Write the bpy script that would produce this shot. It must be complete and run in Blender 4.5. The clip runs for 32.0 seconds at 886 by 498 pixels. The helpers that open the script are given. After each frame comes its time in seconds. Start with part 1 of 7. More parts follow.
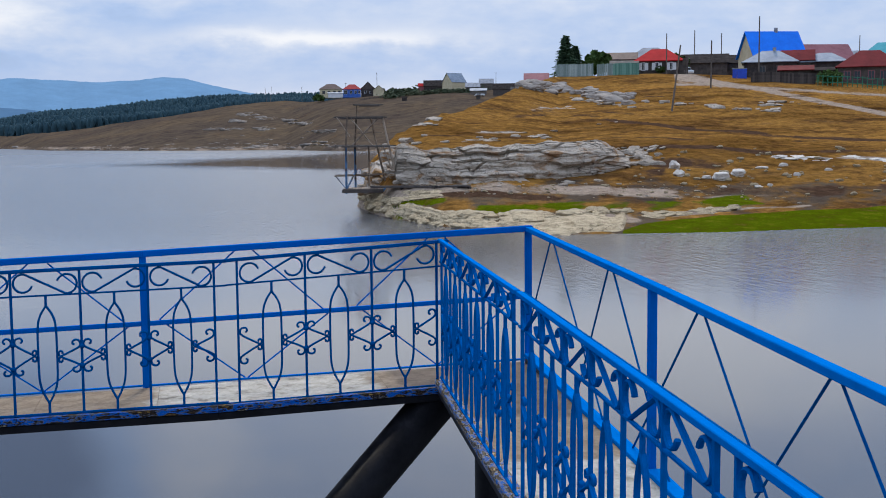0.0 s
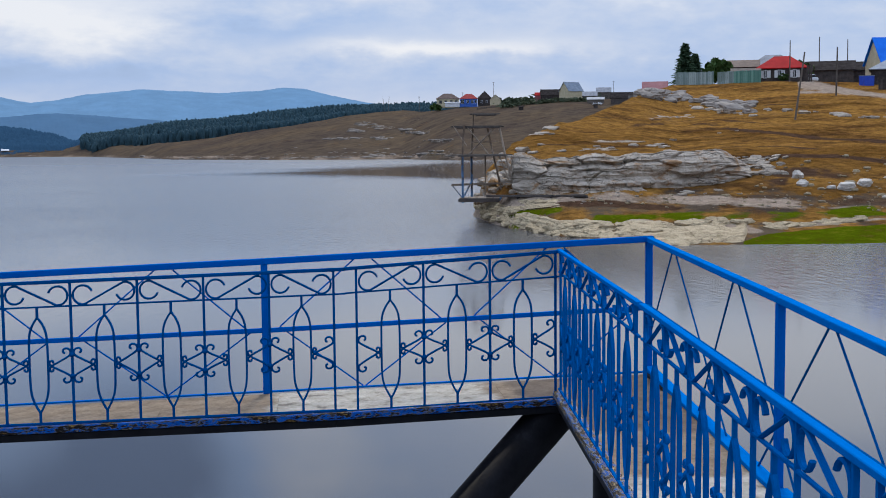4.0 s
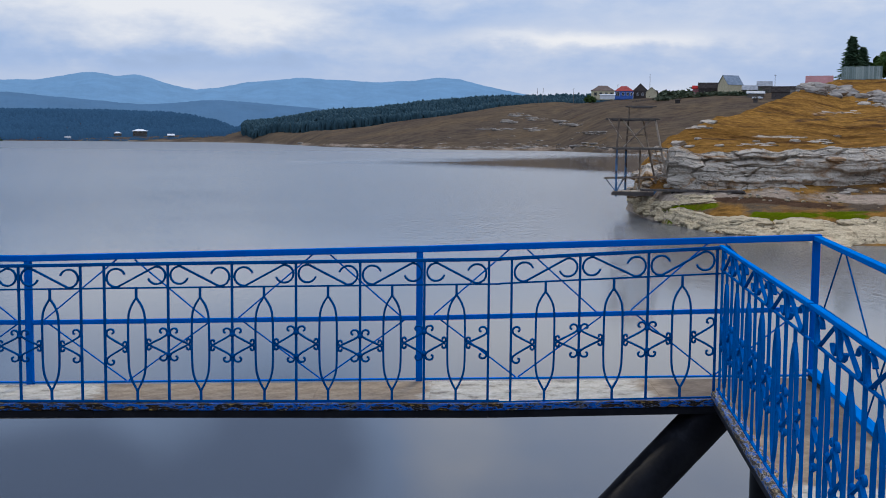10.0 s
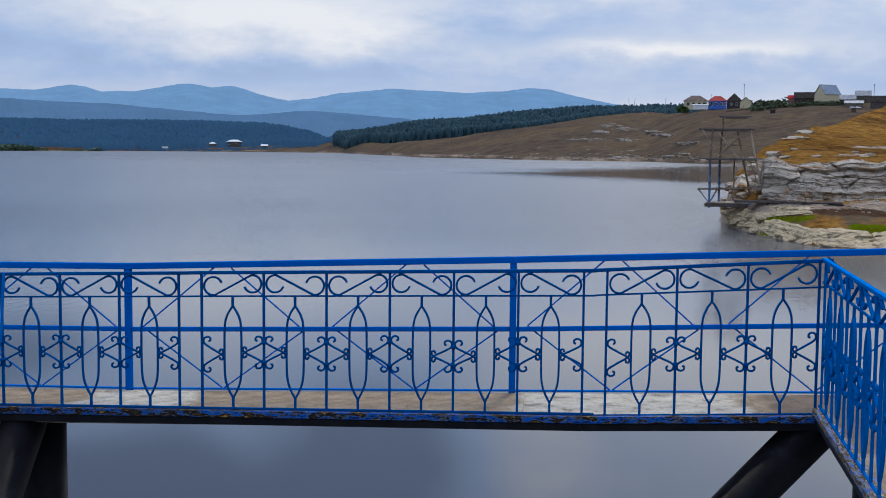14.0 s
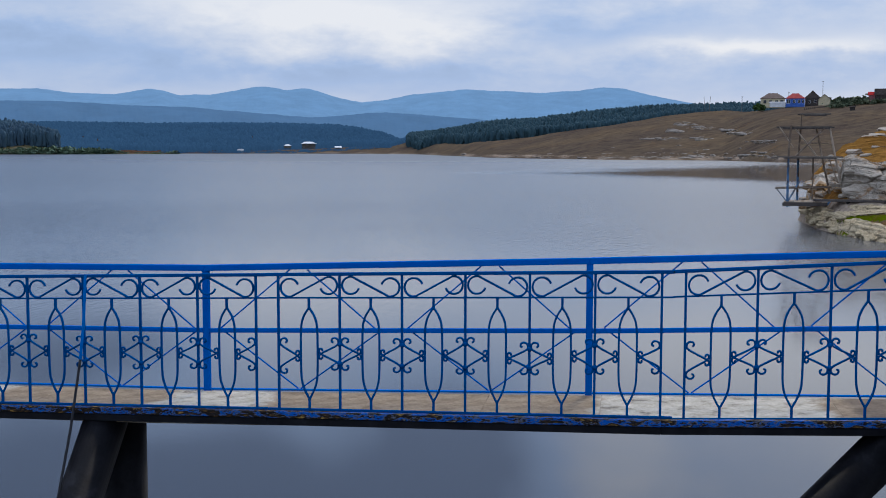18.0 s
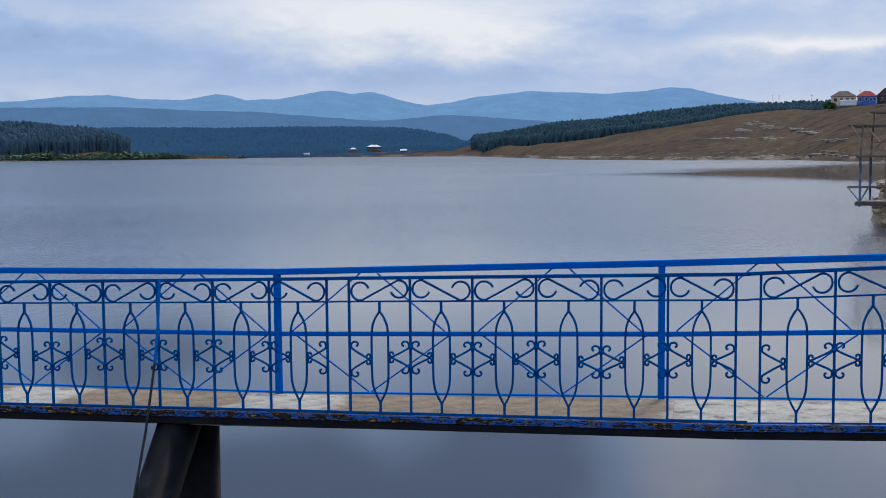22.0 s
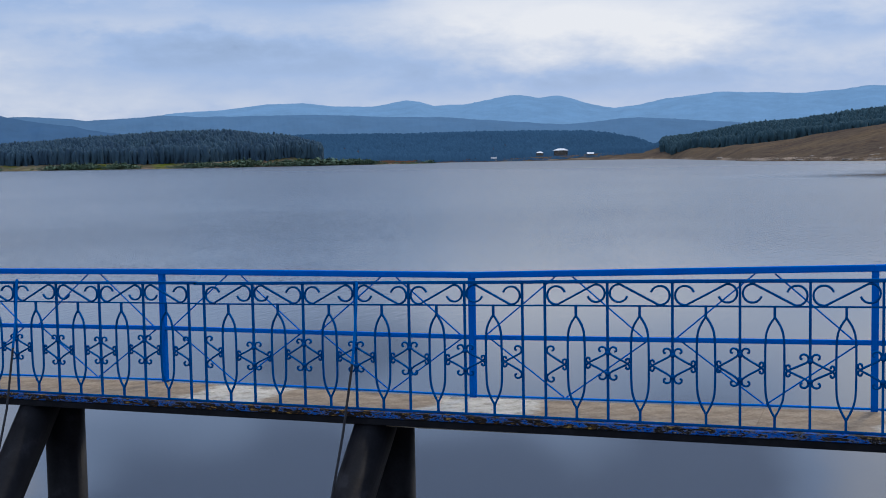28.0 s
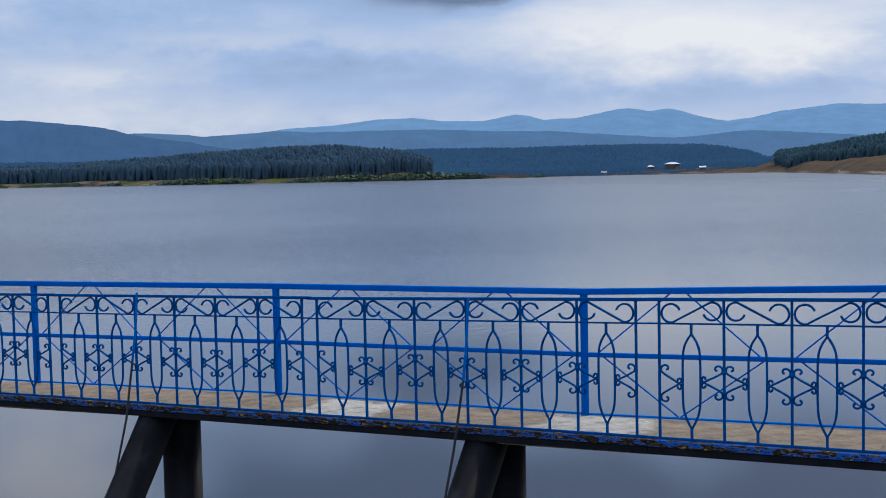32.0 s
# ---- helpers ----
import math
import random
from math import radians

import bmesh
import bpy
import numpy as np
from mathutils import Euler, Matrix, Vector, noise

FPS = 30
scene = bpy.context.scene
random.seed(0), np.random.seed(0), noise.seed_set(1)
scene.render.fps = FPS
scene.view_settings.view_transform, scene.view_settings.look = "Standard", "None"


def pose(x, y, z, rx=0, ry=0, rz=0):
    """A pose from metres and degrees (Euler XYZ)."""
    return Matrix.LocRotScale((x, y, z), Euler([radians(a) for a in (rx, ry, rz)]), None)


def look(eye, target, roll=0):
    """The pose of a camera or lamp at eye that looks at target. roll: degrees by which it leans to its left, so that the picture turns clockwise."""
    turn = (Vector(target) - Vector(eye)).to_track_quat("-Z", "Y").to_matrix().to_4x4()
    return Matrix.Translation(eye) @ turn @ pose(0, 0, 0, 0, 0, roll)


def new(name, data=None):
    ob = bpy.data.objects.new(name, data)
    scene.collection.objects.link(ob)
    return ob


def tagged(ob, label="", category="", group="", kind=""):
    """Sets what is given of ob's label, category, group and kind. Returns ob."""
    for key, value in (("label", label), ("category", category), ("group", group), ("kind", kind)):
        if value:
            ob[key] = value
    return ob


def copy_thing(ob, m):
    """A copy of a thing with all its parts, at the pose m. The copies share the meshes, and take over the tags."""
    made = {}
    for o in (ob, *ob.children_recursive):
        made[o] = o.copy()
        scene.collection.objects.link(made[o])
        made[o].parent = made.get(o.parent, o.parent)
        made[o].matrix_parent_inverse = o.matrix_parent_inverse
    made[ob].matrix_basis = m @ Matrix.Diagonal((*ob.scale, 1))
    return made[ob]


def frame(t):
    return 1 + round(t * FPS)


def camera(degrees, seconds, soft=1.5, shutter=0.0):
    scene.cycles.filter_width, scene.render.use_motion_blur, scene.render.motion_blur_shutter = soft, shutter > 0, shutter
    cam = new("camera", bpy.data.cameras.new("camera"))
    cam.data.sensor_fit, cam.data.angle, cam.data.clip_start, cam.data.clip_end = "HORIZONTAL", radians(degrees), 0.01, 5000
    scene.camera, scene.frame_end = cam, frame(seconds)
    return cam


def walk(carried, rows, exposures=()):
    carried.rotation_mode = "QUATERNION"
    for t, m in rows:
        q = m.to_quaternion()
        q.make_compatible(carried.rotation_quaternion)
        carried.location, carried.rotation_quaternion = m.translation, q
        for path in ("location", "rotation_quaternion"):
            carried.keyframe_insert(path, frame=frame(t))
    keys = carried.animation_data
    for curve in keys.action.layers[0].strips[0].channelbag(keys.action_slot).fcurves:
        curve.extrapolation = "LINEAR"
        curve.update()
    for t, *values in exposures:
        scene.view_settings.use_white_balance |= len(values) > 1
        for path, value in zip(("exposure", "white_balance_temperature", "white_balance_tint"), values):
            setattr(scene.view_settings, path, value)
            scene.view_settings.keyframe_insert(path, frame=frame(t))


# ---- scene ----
# ---- camera ----
cam = camera(40.8, 32.0, soft=1.0)
PATH = [
    (0.0, 0.000, 0.000, 5.000, 84.70, 0.51, -11.98),
    (0.5, -0.003, 0.010, 5.000, 84.86, 0.60, -11.50),
    (1.0, -0.007, 0.019, 5.003, 85.02, 0.61, -10.89),
    (1.5, -0.013, 0.024, 5.001, 85.09, 0.54, -10.04),
    (2.0, -0.011, 0.034, 5.000, 85.04, 0.54, -8.94),
    (2.5, -0.013, 0.043, 4.999, 85.07, 0.58, -8.16),
    (3.0, -0.013, 0.048, 4.999, 85.09, 0.53, -7.56),
    (3.5, -0.013, 0.055, 4.999, 85.16, 0.57, -6.99),
    (5.5, -0.028, 0.069, 4.998, 85.17, 0.07, -4.64),
    (6.0, -0.031, 0.085, 4.995, 85.06, -0.10, -4.02),
    (6.5, -0.037, 0.102, 4.994, 84.95, -0.21, -3.37),
    (7.0, -0.034, 0.108, 4.993, 84.89, -0.25, -2.66),
    (7.5, -0.036, 0.121, 4.989, 84.85, -0.30, -2.01),
    (8.0, -0.041, 0.130, 4.989, 84.81, -0.39, -1.38),
    (8.5, -0.045, 0.133, 4.988, 84.78, -0.30, -0.78),
    (9.0, -0.049, 0.131, 4.990, 84.77, -0.35, -0.18),
    (9.5, -0.058, 0.133, 4.987, 84.74, -0.51, 0.34),
    (10.0, -0.061, 0.144, 4.987, 84.77, -0.49, 0.89),
    (10.5, -0.068, 0.151, 4.987, 84.81, -0.54, 1.42),
    (11.0, -0.073, 0.159, 4.989, 84.85, -0.52, 2.00),
    (11.5, -0.073, 0.160, 4.991, 84.95, -0.54, 2.55),
    (12.0, -0.079, 0.165, 4.989, 85.07, -0.56, 3.11),
    (12.5, -0.081, 0.167, 4.987, 85.14, -0.58, 3.65),
    (13.0, -0.087, 0.171, 4.986, 85.14, -0.56, 4.19),
    (13.5, -0.090, 0.178, 4.985, 85.24, -0.55, 4.72),
    (14.0, -0.098, 0.185, 4.984, 85.23, -0.52, 5.20),
    (14.5, -0.100, 0.190, 4.988, 85.28, -0.48, 5.74),
    (15.0, -0.105, 0.191, 4.987, 85.35, -0.44, 6.18),
    (15.5, -0.106, 0.199, 4.987, 85.36, -0.38, 6.71),
    (17.5, -0.113, 0.218, 4.984, 85.24, -0.13, 8.41),
    (18.0, -0.120, 0.226, 4.986, 85.24, -0.09, 8.69),
    (18.5, -0.129, 0.231, 4.987, 85.19, 0.02, 8.97),
    (19.0, -0.138, 0.234, 4.986, 85.20, 0.03, 9.35),
    (19.5, -0.137, 0.238, 4.988, 85.22, 0.17, 9.80),
    (20.0, -0.143, 0.238, 4.987, 85.24, 0.21, 10.22),
    (20.5, -0.150, 0.242, 4.986, 85.25, 0.24, 10.63),
    (21.0, -0.151, 0.242, 4.991, 85.28, 0.31, 11.05),
    (21.5, -0.157, 0.242, 4.989, 85.31, 0.38, 11.39),
    (22.0, -0.158, 0.243, 4.991, 85.36, 0.45, 11.80),
    (22.5, -0.175, 0.243, 4.990, 85.41, 0.53, 12.07),
    (23.0, -0.182, 0.252, 4.989, 85.32, 0.71, 12.73),
    (23.5, -0.182, 0.260, 4.989, 85.51, 0.87, 13.63),
    (24.0, -0.191, 0.260, 4.987, 85.56, 0.90, 14.54),
    (24.5, -0.195, 0.266, 4.985, 85.62, 0.92, 15.34),
    (25.0, -0.203, 0.273, 4.984, 85.68, 0.97, 16.15),
    (25.5, -0.212, 0.289, 4.983, 85.69, 1.04, 16.90),
    (27.5, -0.250, 0.330, 4.980, 85.65, 1.09, 19.93),
    (28.0, -0.256, 0.334, 4.978, 85.66, 1.04, 20.73),
    (28.5, -0.252, 0.341, 4.978, 85.67, 1.18, 21.44),
    (29.0, -0.259, 0.351, 4.978, 85.67, 1.24, 22.04),
    (29.5, -0.270, 0.367, 4.976, 85.70, 1.29, 22.58),
    (30.0, -0.273, 0.374, 4.977, 85.78, 1.38, 23.05),
    (30.5, -0.275, 0.372, 4.978, 85.85, 1.46, 23.49),
    (31.0, -0.257, 0.372, 4.989, 86.02, 1.27, 24.38),
    (31.5, -0.267, 0.370, 4.988, 86.17, 1.45, 25.25),
    (32.0, -0.290, 0.362, 4.991, 86.44, 1.18, 25.97),
]
walk(cam, [(t, pose(x, y, z, rx, ry, rz)) for t, x, y, z, rx, ry, rz in PATH], exposures=((0.0, 0.14), (3.0, 0.07), (7.0, 0.0), (32.0, 0.0)))

# ---- world and sun ----
SUN_EL, SUN_AZ = radians(42), radians(15)
world = bpy.data.worlds.new("overcast_sky")
scene.world = world
world.use_nodes = True
wt = world.node_tree
wt.nodes.clear()


def wn(kind, **kw):
    n = wt.nodes.new(kind)
    for k, v in kw.items():
        if k in n.inputs:
            n.inputs[k].default_value = v
    return n


wout = wn("ShaderNodeOutputWorld")
sky = wn("ShaderNodeTexSky")
sky.sky_type, sky.sun_disc = "NISHITA", False
sky.sun_elevation, sky.sun_rotation = SUN_EL, SUN_AZ
sky.air_density, sky.dust_density = 1.2, 2.0
sky_bg = wn("ShaderNodeBackground", Strength=0.10)
wt.links.new(sky.outputs[0], sky_bg.inputs[0])
# cloud deck: flat-bottomed banks, several times wider than high, with soft puffs in them
wco = wn("ShaderNodeTexCoord")
wmap = wn("ShaderNodeMapping", Location=(1.3, 0.4, 0.35), Scale=(3.2, 3.2, 7.5))
wt.links.new(wco.outputs["Generated"], wmap.inputs[0])
n1 = wn("ShaderNodeTexNoise", Scale=1.0, Detail=3.0, Roughness=0.45, Distortion=0.1)
wt.links.new(wmap.outputs[0], n1.inputs[0])
wsep = wn("ShaderNodeSeparateXYZ")
wt.links.new(wco.outputs["Generated"], wsep.inputs[0])


def wmath(op, a, b=None, c=None):
    n = wt.nodes.new("ShaderNodeMath")
    n.operation = op
    for k, v in enumerate((a, b, c)):
        if v is None:
            continue
        if isinstance(v, (int, float)):
            n.inputs[k].default_value = v
        else:
            wt.links.new(v, n.inputs[k])
    return n.outputs[0]


def puffs(across, up, shift, detail, rough, twist=0.0):
    """Cloud noise over bearing and height, drawn out sideways."""
    c = wn("ShaderNodeCombineXYZ", Z=shift)
    wt.links.new(wmath("MULTIPLY", raw_az, across), c.inputs[0])
    wt.links.new(wmath("MULTIPLY", raw_el, up), c.inputs[1])
    n = wn("ShaderNodeTexNoise", Scale=1.0, Detail=detail, Roughness=rough, Distortion=twist)
    wt.links.new(c.outputs[0], n.inputs[0])
    return wmath("SUBTRACT", n.outputs[0], 0.5)


# bearing (positive to the left of +y) and height above the horizon, in degrees, ruffled by the noise
raw_az = wmath("MULTIPLY", wmath("ARCTAN2", wmath("MULTIPLY", wsep.outputs[0], -1.0), wsep.outputs[1]), 57.2958)
raw_el = wmath("MULTIPLY", wmath("ARCSINE", wsep.outputs[2]), 57.2958)
heaps, wisps, fluff = puffs(0.20, 0.52, 3.7, 5.0, 0.55), puffs(0.13, 0.85, 8.2, 4.0, 0.5), puffs(0.75, 1.5, 1.4, 5.0, 0.58, 0.2)
w_az = wmath("MULTIPLY_ADD", heaps, 6.0, raw_az)
w_el = wmath("MULTIPLY_ADD", fluff, 0.6, wmath("MULTIPLY_ADD", heaps, 2.0, raw_el))
cloud = wmath("MULTIPLY_ADD", wmath("SUBTRACT", n1.outputs[0], 0.5), 0.28, 0.50)
cloud = wmath("MULTIPLY_ADD", heaps, 0.30, cloud)
cloud = wmath("MULTIPLY_ADD", wisps, 0.16, cloud)
cloud = wmath("MULTIPLY_ADD", fluff, 0.14, cloud)
# banks of cloud and the clearer gaps between them: bearing, height, width, depth, weight; those above 9 degrees are
# unseen, added to lighten or darken the water
BANKS = ((-5, 9.6, 9, 2.0, 0.32), (-23, 10.5, 11, 3.2, 0.38), (26.5, 5.0, 6, 1.0, -0.16), (-3, 6.3, 6, 1.0, -0.10), (-1, 3.2, 7, 0.8, -0.08), (33, 8.8, 3.5, 0.7, -0.10), (36, 6.4, 6, 0.5, 0.12), (41, 3.6, 6, 0.5, 0.06), (17, 6.4, 8.5, 1.6, 0.25), (18, 10, 10, 2.5, 0.14), (24.4, 8.9, 4.2, 1.5, -0.56), (36, 2.5, 12, 0.7, 0.10), (15, 3.6, 8, 0.8, -0.14), (-6, 4.75, 5.5, 0.45, 0.24), (9.5, 5.9, 4.5, 1.3, 0.15), (1.5, 5.4, 3.4, 0.9, -0.10), (33, 4.5, 6, 0.8, -0.04), (-24, 5.5, 9, 3, -0.12), (38, 6.6, 10, 1.8, -0.10), (-13, 3.4, 9, 0.8, -0.08), (42, 5.0, 4, 0.7, 0.10), (0.2, 15.5, 3.0, 3.0, 0.26), (-14, 15, 7, 4, 0.15), (8, 14.5, 5.5, 4, -0.46), (14.5, 13.5, 2.6, 2.0, 0.16), (23, 13.2, 3.4, 1.8, 0.26), (31, 13.6, 4.0, 2.4, 0.28), (2.5, 12.5, 2.5, 1.4, 0.14), (27, 15.6, 13, 4.2, -0.85), (44, 13.5, 4.0, 3, 0.45), (28.5, 9.8, 4.0, 1.9, -0.26))
for b_az, b_el, b_w, b_h, amp in BANKS:
    da = wmath("MULTIPLY", wmath("SUBTRACT", w_az, b_az), 1.0 / b_w)
    de = wmath("MULTIPLY", wmath("SUBTRACT", w_el, b_el), 1.0 / b_h)
    d2 = wmath("ADD", wmath("MULTIPLY", da, da), wmath("MULTIPLY", de, de))
    cloud = wmath("MULTIPLY_ADD", wmath("EXPONENT", wmath("MULTIPLY", d2, -1.0)), amp, cloud)
ramp = wn("ShaderNodeValToRGB")
ramp.color_ramp.elements[0].position, ramp.color_ramp.elements[0].color = 0.10, (0.12, 0.18, 0.32, 1)
ramp.color_ramp.elements[1].position, ramp.color_ramp.elements[1].color = 0.76, (0.792, 0.821, 0.893, 1)
ramp.color_ramp.elements.new(0.29).color = (0.29, 0.415, 0.66, 1)
ramp.color_ramp.elements.new(0.40).color = (0.345, 0.485, 0.765, 1)
ramp.color_ramp.elements.new(0.55).color = (0.513, 0.605, 0.797, 1)
wt.links.new(cloud, ramp.inputs[0])
# an overcast sky is brightest overhead
cloud_bg = wn("ShaderNodeBackground", Strength=1.0)
w_up = wn("ShaderNodeMapRange")
w_up.interpolation_type = "SMOOTHSTEP"
w_up.inputs[1].default_value, w_up.inputs[2].default_value, w_up.inputs[3].default_value, w_up.inputs[4].default_value = 20.0, 60.0, 1.0, 1.9
wt.links.new(w_el, w_up.inputs[0])
wt.links.new(w_up.outputs[0], cloud_bg.inputs["Strength"])
wt.links.new(ramp.outputs[0], cloud_bg.inputs[0])
wmix = wn("ShaderNodeMixShader")
wmix.inputs[0].default_value = 0.92
wt.links.new(sky_bg.outputs[0], wmix.inputs[1])
wt.links.new(cloud_bg.outputs[0], wmix.inputs[2])
wt.links.new(wmix.outputs[0], wout.inputs[0])

sun_data = bpy.data.lights.new("sun", "SUN")
sun_data.energy, sun_data.angle, sun_data.color = 1.5, radians(12), (1.0, 0.92, 0.80)
sun = new("sun", sun_data)
sun.matrix_world = look((0, 0, 60), (-math.sin(SUN_AZ) * math.cos(SUN_EL) * 60 , -math.cos(SUN_AZ) * math.cos(SUN_EL) * 60, 60 - 60 * math.sin(SUN_EL)))

# ---- materials ----


def material(name, dark, light, scale=3.0, rough=0.7, bump=0.2, fine=40.0, metal=0.0, extra=None, extra_scale=0.6, extra_at=0.6, spec=0.5, island=0.0):
    """Two scales of noise between two colours, a third colour in large patches, and fine relief."""
    m = bpy.data.materials.new(name)
    m.use_nodes = True
    nt = m.node_tree
    bsdf = nt.nodes["Principled BSDF"]
    co = nt.nodes.new("ShaderNodeTexCoord")
    a = nt.nodes.new("ShaderNodeTexNoise")
    a.inputs["Scale"].default_value, a.inputs["Detail"].default_value, a.inputs["Roughness"].default_value = scale, 6.0, 0.62
    b = nt.nodes.new("ShaderNodeTexNoise")
    b.inputs["Scale"].default_value, b.inputs["Detail"].default_value = fine, 4.0
    nt.links.new(co.outputs["Object"], a.inputs[0])
    nt.links.new(co.outputs["Object"], b.inputs[0])
    s = nt.nodes.new("ShaderNodeMath")
    s.operation = "MULTIPLY_ADD"
    s.inputs[1].default_value, s.inputs[2].default_value = 0.35, -0.17
    nt.links.new(b.outputs[0], s.inputs[0])
    t = nt.nodes.new("ShaderNodeMath")
    t.operation = "ADD"
    nt.links.new(a.outputs[0], t.inputs[0])
    nt.links.new(s.outputs[0], t.inputs[1])
    top = t
    if island:
        oi = nt.nodes.new("ShaderNodeObjectInfo")
        iv = nt.nodes.new("ShaderNodeMath")
        iv.operation = "MULTIPLY_ADD"
        iv.inputs[1].default_value, iv.inputs[2].default_value = island, -island / 2
        nt.links.new(oi.outputs["Random"], iv.inputs[0])
        top = nt.nodes.new("ShaderNodeMath")
        top.operation = "ADD"
        nt.links.new(t.outputs[0], top.inputs[0])
        nt.links.new(iv.outputs[0], top.inputs[1])
    r = nt.nodes.new("ShaderNodeValToRGB")
    r.color_ramp.elements[0].position, r.color_ramp.elements[0].color = 0.33, (*dark, 1)
    r.color_ramp.elements[1].position, r.color_ramp.elements[1].color = 0.67, (*light, 1)
    nt.links.new(top.outputs[0], r.inputs[0])
    colour = r.outputs[0]
    if extra:
        c = nt.nodes.new("ShaderNodeTexNoise")
        c.inputs["Scale"].default_value, c.inputs["Detail"].default_value, c.inputs["Roughness"].default_value = extra_scale, 5.0, 0.65
        nt.links.new(co.outputs["Object"], c.inputs[0])
        k = nt.nodes.new("ShaderNodeMapRange")
        k.inputs[1].default_value, k.inputs[2].default_value = extra_at, extra_at + 0.08
        nt.links.new(c.outputs[0], k.inputs[0])
        x = nt.nodes.new("ShaderNodeMixRGB")
        x.inputs[2].default_value = (*extra, 1)
        nt.links.new(k.outputs[0], x.inputs[0])
        nt.links.new(colour, x.inputs[1])
        colour = x.outputs[0]
    nt.links.new(colour, bsdf.inputs["Base Color"])
    bsdf.inputs["Roughness"].default_value, bsdf.inputs["Metallic"].default_value = rough, metal
    bsdf.inputs["Specular IOR Level"].default_value = spec
    if bump:
        bp = nt.nodes.new("ShaderNodeBump")
        bp.inputs["Strength"].default_value, bp.inputs["Distance"].default_value = bump, 0.4 / fine
        nt.links.new(t.outputs[0], bp.inputs["Height"])
        nt.links.new(bp.outputs[0], bsdf.inputs["Normal"])
    return m


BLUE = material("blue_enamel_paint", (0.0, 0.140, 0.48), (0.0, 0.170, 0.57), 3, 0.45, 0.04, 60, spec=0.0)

# same paint as BLUE, with the shade of front-facing rails put in
RAIL_SHADED_BLUE = material("shaded_rail_blue_enamel", (0.0, 0.104, 0.45), (0.0, 0.126, 0.52), 3, 0.45, 0.04, 60, spec=0.0)

# same paint again, with part of the shade on the arm's bars put in
HALF_SHADED_BLUE = material("half_shaded_blue_enamel", (0.0, 0.098, 0.345), (0.0, 0.128, 0.430), 5, 0.45, 0.08, 60, spec=0.0)

# same paint, darkened by the shade on backlit panels and thin rods
SHADED_BLUE = material("shaded_blue_enamel", (0.0, 0.058, 0.215), (0.0, 0.090, 0.305), 5, 0.45, 0.08, 60, spec=0.0)


def flaking_material(name, stops, scale, stretch):
    """Paint in tatters over rust: one fine noise, drawn out along the bar, sorts the layers."""
    m = bpy.data.materials.new(name)
    m.use_nodes = True
    nt = m.node_tree
    b = nt.nodes["Principled BSDF"]
    b.inputs["Roughness"].default_value, b.inputs["Specular IOR Level"].default_value = 0.6, 0.1
    co = nt.nodes.new("ShaderNodeTexCoord")
    mp = nt.nodes.new("ShaderNodeMapping")
    mp.inputs["Scale"].default_value = (1.0, stretch, 1.0)
    nt.links.new(co.outputs["Object"], mp.inputs[0])
    n = nt.nodes.new("ShaderNodeTexNoise")
    n.inputs["Scale"].default_value, n.inputs["Detail"].default_value, n.inputs["Roughness"].default_value, n.inputs["Distortion"].default_value = scale, 9.0, 0.66, 0.15
    nt.links.new(mp.outputs[0], n.inputs[0])
    r = nt.nodes.new("ShaderNodeValToRGB")
    r.color_ramp.elements[0].position, r.color_ramp.elements[0].color = stops[0][0], (*stops[0][1], 1)
    r.color_ramp.elements[1].position, r.color_ramp.elements[1].color = stops[-1][0], (*stops[-1][1], 1)
    for q, c in stops[1:-1]:
        r.color_ramp.elements.new(q).color = (*c, 1)
    nt.links.new(n.outputs[0], r.inputs[0])
    nt.links.new(r.outputs[0], b.inputs["Base Color"])
    bp = nt.nodes.new("ShaderNodeBump")
    bp.inputs["Strength"].default_value, bp.inputs["Distance"].default_value = 0.8, 0.006
    nt.links.new(n.outputs[0], bp.inputs["Height"])
    nt.links.new(bp.outputs[0], b.inputs["Normal"])
    return m


BLUE_WORN = flaking_material("chipped_blue_paint", ((0.32, (0.42, 0.27, 0.07)), (0.37, (0.10, 0.055, 0.022)), (0.42, (0.012, 0.010, 0.010)), (0.475, (0.016, 0.013, 0.013)), (0.505, (0.20, 0.19, 0.17)), (0.515, (0.0, 0.085, 0.36)), (0.57, (0.0, 0.12, 0.54)), (0.585, (0.015, 0.012, 0.012)), (0.64, (0.02, 0.016, 0.014)), (0.66, (0.36, 0.31, 0.22))), 30, 0.30)
BLACK = material("black_bitumen_paint", (0.004, 0.004, 0.006), (0.012, 0.012, 0.015), 6, 0.6, 0.4, 40, extra=(0.022, 0.022, 0.026), extra_scale=3.0, extra_at=0.6, spec=0.17)
BLUE_RUST = flaking_material("rusty_edge_with_blue_paint", ((0.32, (0.55, 0.44, 0.24)), (0.38, (0.26, 0.15, 0.05)), (0.43, (0.03, 0.022, 0.018)), (0.49, (0.02, 0.016, 0.014)), (0.50, (0.50, 0.44, 0.32)), (0.53, (0.30, 0.24, 0.14)), (0.54, (0.0, 0.10, 0.40)), (0.60, (0.0, 0.12, 0.46)), (0.61, (0.03, 0.022, 0.018)), (0.68, (0.55, 0.49, 0.36))), 34, 0.35)
EDGE_RUST = flaking_material("rusted_edge_with_scraps_of_blue", ((0.34, (0.46, 0.27, 0.06)), (0.39, (0.12, 0.060, 0.022)), (0.44, (0.014, 0.011, 0.010)), (0.525, (0.020, 0.015, 0.013)), (0.535, (0.24, 0.22, 0.19)), (0.545, (0.0, 0.085, 0.36)), (0.59, (0.0, 0.12, 0.50)), (0.60, (0.015, 0.012, 0.012)), (0.65, (0.02, 0.016, 0.014)), (0.67, (0.36, 0.30, 0.20))), 34, 0.32)


